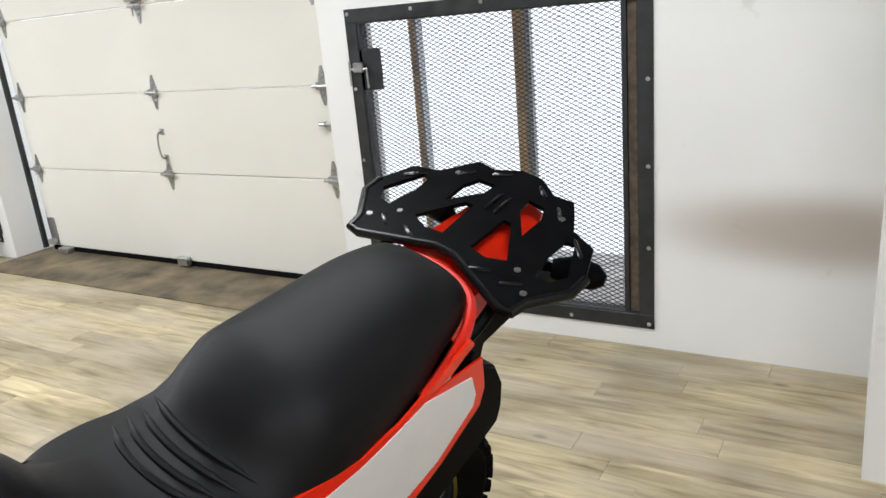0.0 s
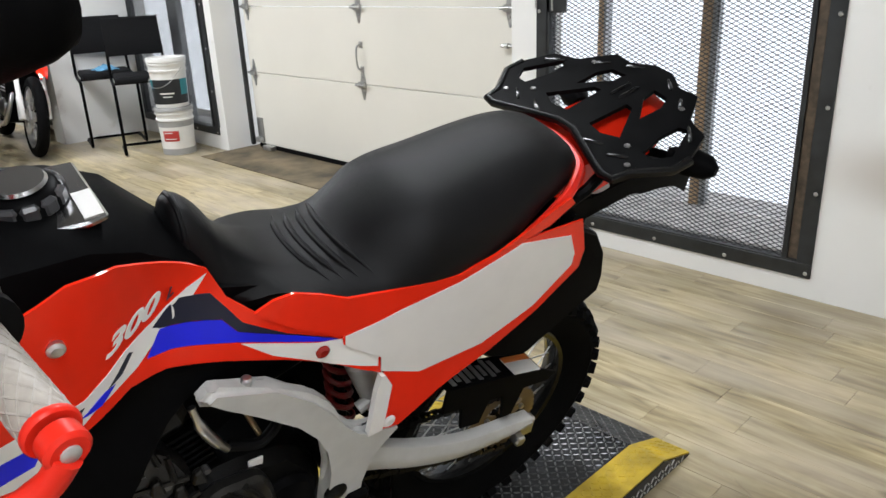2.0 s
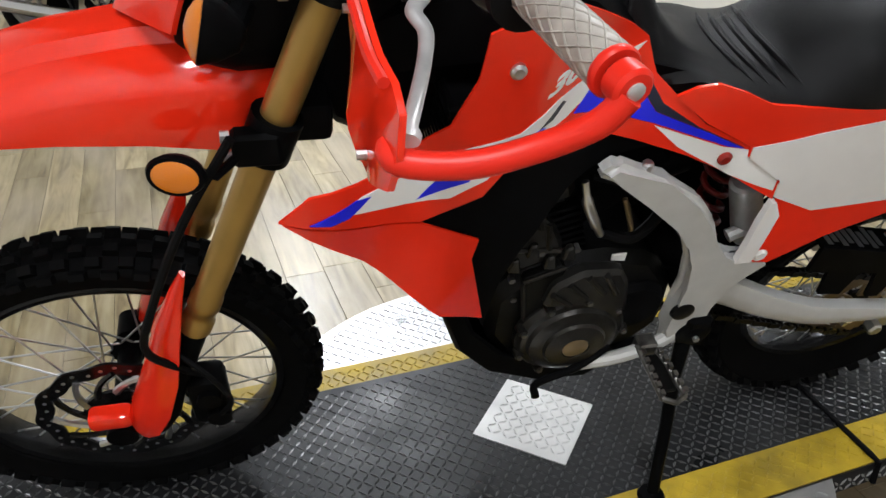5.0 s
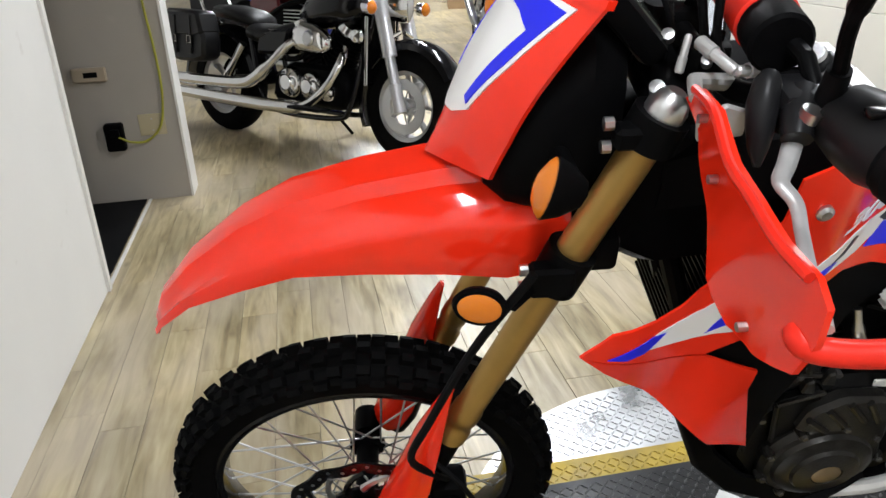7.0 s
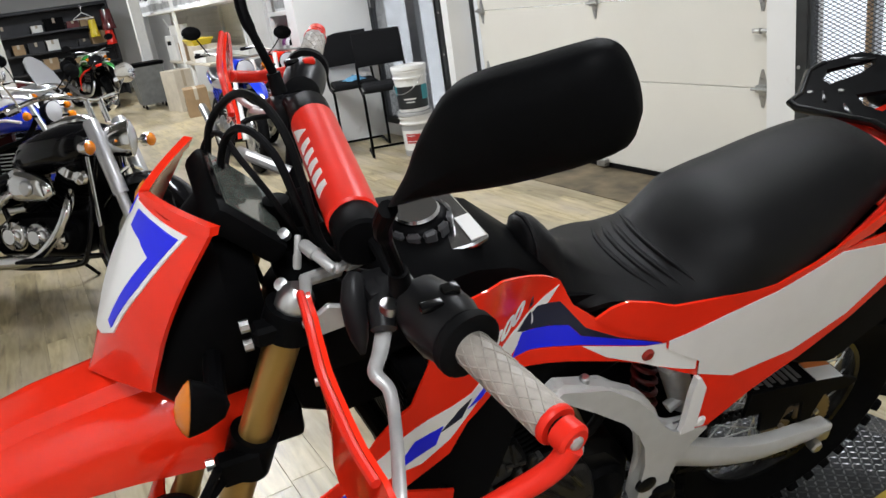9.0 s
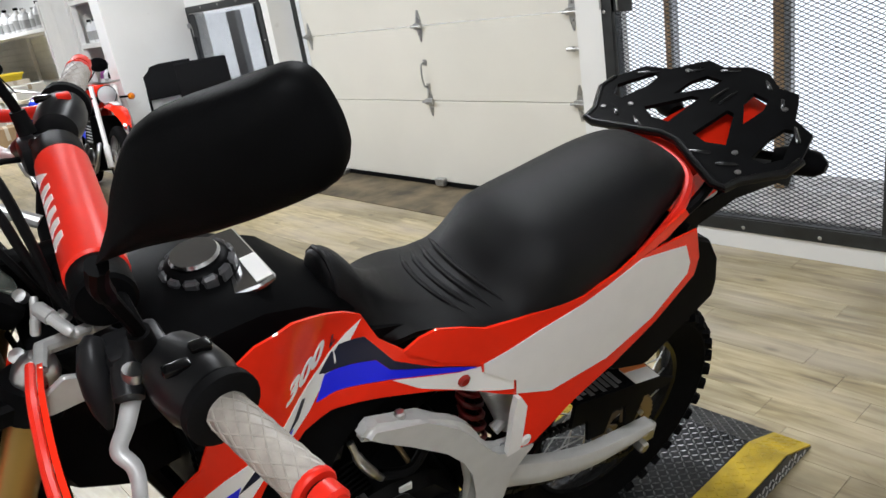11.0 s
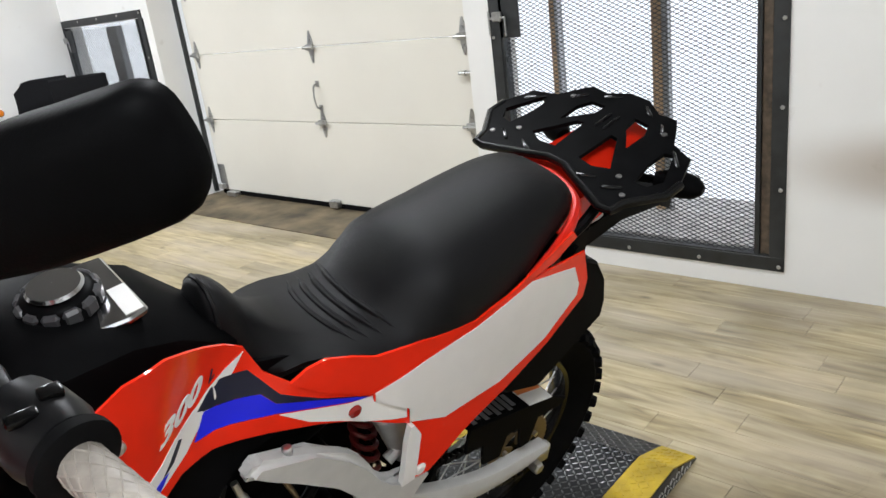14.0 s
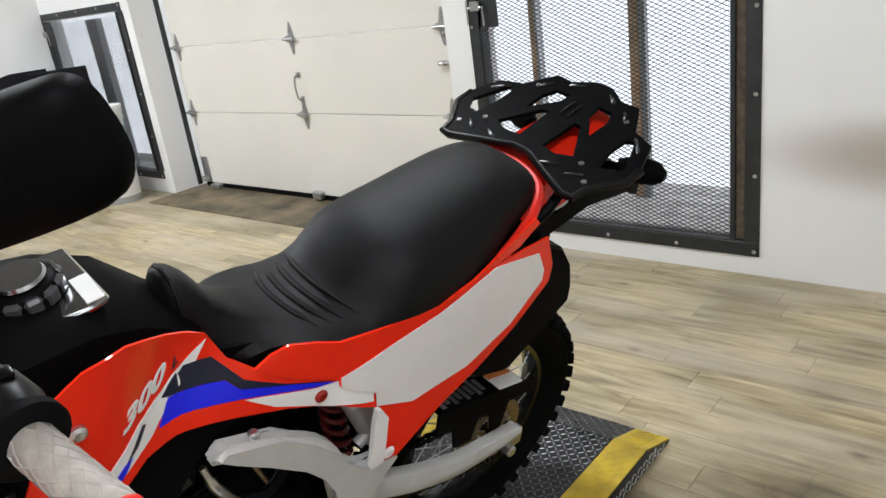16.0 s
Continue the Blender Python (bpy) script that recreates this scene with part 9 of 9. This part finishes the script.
sk = thing("yellow_tray", "yellow plastic tray on the cartons", "tray", Matrix.Translation((-11.9, 2.98, 1.001)))
part("tray", loft([[(-0.26, -0.13, 0), (0.26, -0.13, 0), (0.26, 0.13, 0), (-0.26, 0.13, 0)], [(-0.31, -0.17, 0.09), (0.31, -0.17, 0.09), (0.31, 0.17, 0.09), (-0.31, 0.17, 0.09)]]), YEL, sk, smooth=False)
part("rim", tube([(-0.31, -0.17, 0.09), (0.31, -0.17, 0.09), (0.31, 0.17, 0.09), (-0.31, 0.17, 0.09)], 0.012, 6, closed=True), YEL, sk)
# wheeled bin before the column
bn = thing("wheeled_bin", "grey wheeled bin with a dark lid and a bag", "bin", Matrix.Translation((-13.75, 2.36, 0)))
part("body", loft([[(-0.24, -0.22, 0.08), (0.24, -0.22, 0.08), (0.24, 0.22, 0.08), (-0.24, 0.22, 0.08)], [(-0.29, -0.27, 0.74), (0.29, -0.27, 0.74), (0.29, 0.27, 0.74), (-0.29, 0.27, 0.74)]]), GREYBIN, bn, smooth=False)
part("lid", box(-0.31, -0.29, 0.74, 0.31, 0.29, 0.80, 0.015), BLACK_P, bn, "dark lid", smooth=False)
for s in (1, -1):
    for y in (-0.17, 0.17):
        part("castor", lathe([(0.012, -0.014), (0.04, -0.014), (0.04, 0.014), (0.012, 0.014)], 16, pose(s * 0.18, y, 0.04)), RUBBER, bn)

# far end: dark racks with clutter
shelf_unit("dark steel rack across the far end, full of parts", -18.4, -17.9, -0.4, 2.55, 2.06, (0.35, 0.75, 1.15, 1.55, 2.0), DARK_ST, back=False, name="parts_rack")
solid("rack_backing", box(-18.46, -0.4, 0.0, -18.42, 2.55, 2.06), DARK_ST, "dark panel behind the parts rack", "panel", "structure", smooth=False)
random.seed(12)
for z in (0.372, 0.772, 1.172, 1.572):
    y = -0.25
    while y < 2.25:
        w = random.uniform(0.18, 0.42)
        if random.random() < 0.8:
            mt = random.choice((CARD, CARD, GREYBIN, BLACK_P, DARK_ST, MAROON, PAPER))
            lab = {"brown_cardboard": "brown carton on the parts rack", "grey_bin_plastic": "grey carton on the parts rack", "black_plastic": "black carton on the parts rack", "dark_steel_shelf": "dark carton on the parts rack", "dark_red_paint": "dark red carton on the parts rack", "white_printed_carton": "white carton on the parts rack"}[mt.name]
            carton(lab, -18.15, y + w / 2, z, 0.38, w, random.uniform(0.14, 0.30), mt)
        y += w + random.uniform(0.02, 0.12)
hg = thing("coat_hanger", "white coat hanger hanging from the rack", "hanger", Matrix.Translation((-17.82, 1.98, 1.72)))
part("hanger", tube([(0, -0.21, 0), (0, 0, 0.13), (0, 0.21, 0)], 0.012, 8, closed=True), WHITE_P, hg)
part("hook", tube(spline([(0, 0, 0.13), (0, 0.0, 0.20), (0, 0.03, 0.25), (0, 0.0, 0.28), (0, -0.03, 0.26)], 4), 0.006, 6), STEELB, hg)
def garment(label, y, z, mat, w, h):
    rings = []
    for i in range(9):
        t = i / 8
        rings.append([(-17.80 + (0.05 + 0.05 * t) * math.cos(a) * (1 + 0.25 * math.sin(5 * a + i)), y + w / 2 * (0.7 + 0.3 * t) * math.sin(a), z - h * t) for a in (2 * math.pi * k / 18 for k in range(18))])
    solid("garment", loft(rings), mat, label, "clothing", angle=60)


garment("yellow work vest hanging from the rack", 2.13, 1.68, YEL, 0.20, 0.36)
garment("red jacket hanging from the rack", 2.45, 1.85, MAROON, 0.30, 0.42)
garment("red work shirt hanging from the rack", 2.42, 1.42, RED_SATIN, 0.22, 0.30)
cb = thing("tall_cabinet", "tall dark brown cabinet with a reddish edge", "cabinet", Matrix.Translation((-10.6, -1.25, 0)))
part("body", box(0, 0, 0, 0.58, 0.97, 1.56, 0.006), DARK_ST, cb, smooth=False)
part("edge_strip", box(0.582, 0.95, 0, 0.605, 0.985, 1.56, 0.003), MAROON, cb, "reddish edge strip", smooth=False)
part("door", box(0.582, 0.01, 0.06, 0.60, 0.945, 1.55, 0.004), DARK_ST, cb, smooth=False)
shelf_unit("white shelf rack with bottles at the rear wall", -14.4, -14.0, -1.6, 0.12, 2.0, (0.4, 0.95, 1.38, 1.8), back=False, name="shelf_rack")
solid("shelf_backing", box(-14.46, -1.6, 0, -14.41, 0.30, 2.1), SHELF_W, "white board behind the shelf rack", "panel", "structure", smooth=False)
for k in range(8):
    bottle(-14.15, -0.08 - 0.12 * k, 1.402, 0.045, 0.20 + 0.03 * (k % 3), (JUG, BLUE_PAINT, JUG, YEL)[k % 4], BLACK_P, ("white", "blue", "white", "yellow")[k % 4] + " bottle on the white rack")
    bottle(-14.15, -0.10 - 0.13 * k, 0.972, 0.05, 0.22 + 0.02 * (k % 4), (GREEN_PAINT, JUG, JUG, BLACK_P)[k % 4], WHITE_P, ("green", "white", "white", "black")[k % 4] + " bottle on the white rack")


# ---------------------------------------------------------------- floor planks
PW, PL = 0.125, 0.92
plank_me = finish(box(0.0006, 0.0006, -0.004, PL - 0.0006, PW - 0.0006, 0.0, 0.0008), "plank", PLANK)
far_bm = bmesh.new()
rng = random.Random(7)
rows_n = int((3.5 + 2.5) / PW) + 1
for r in range(rows_n):
    y = -2.5 + r * PW
    if y > 3.5:
        continue
    x = 2.3 - PL + rng.uniform(0, PL)
    while x > -19.7:
        if x > 2.3:
            x -= PL
            continue
        if -5.2 < x < 1.4 and y > -0.65:
            o = new("plank", plank_me)
            o.parent, o.location = FLOOR, (x, y, 0)
        else:
            add_box(far_bm, x + 0.0006, y + 0.0006, -0.004, min(x + PL - 0.0006, 2.36), y + PW - 0.0006, 0.0)
        x -= PL
far = part("far_planks", far_bm, PLANK, FLOOR, "wood-look planks of the far floor", smooth=False)
far["kind"] = "stuff"
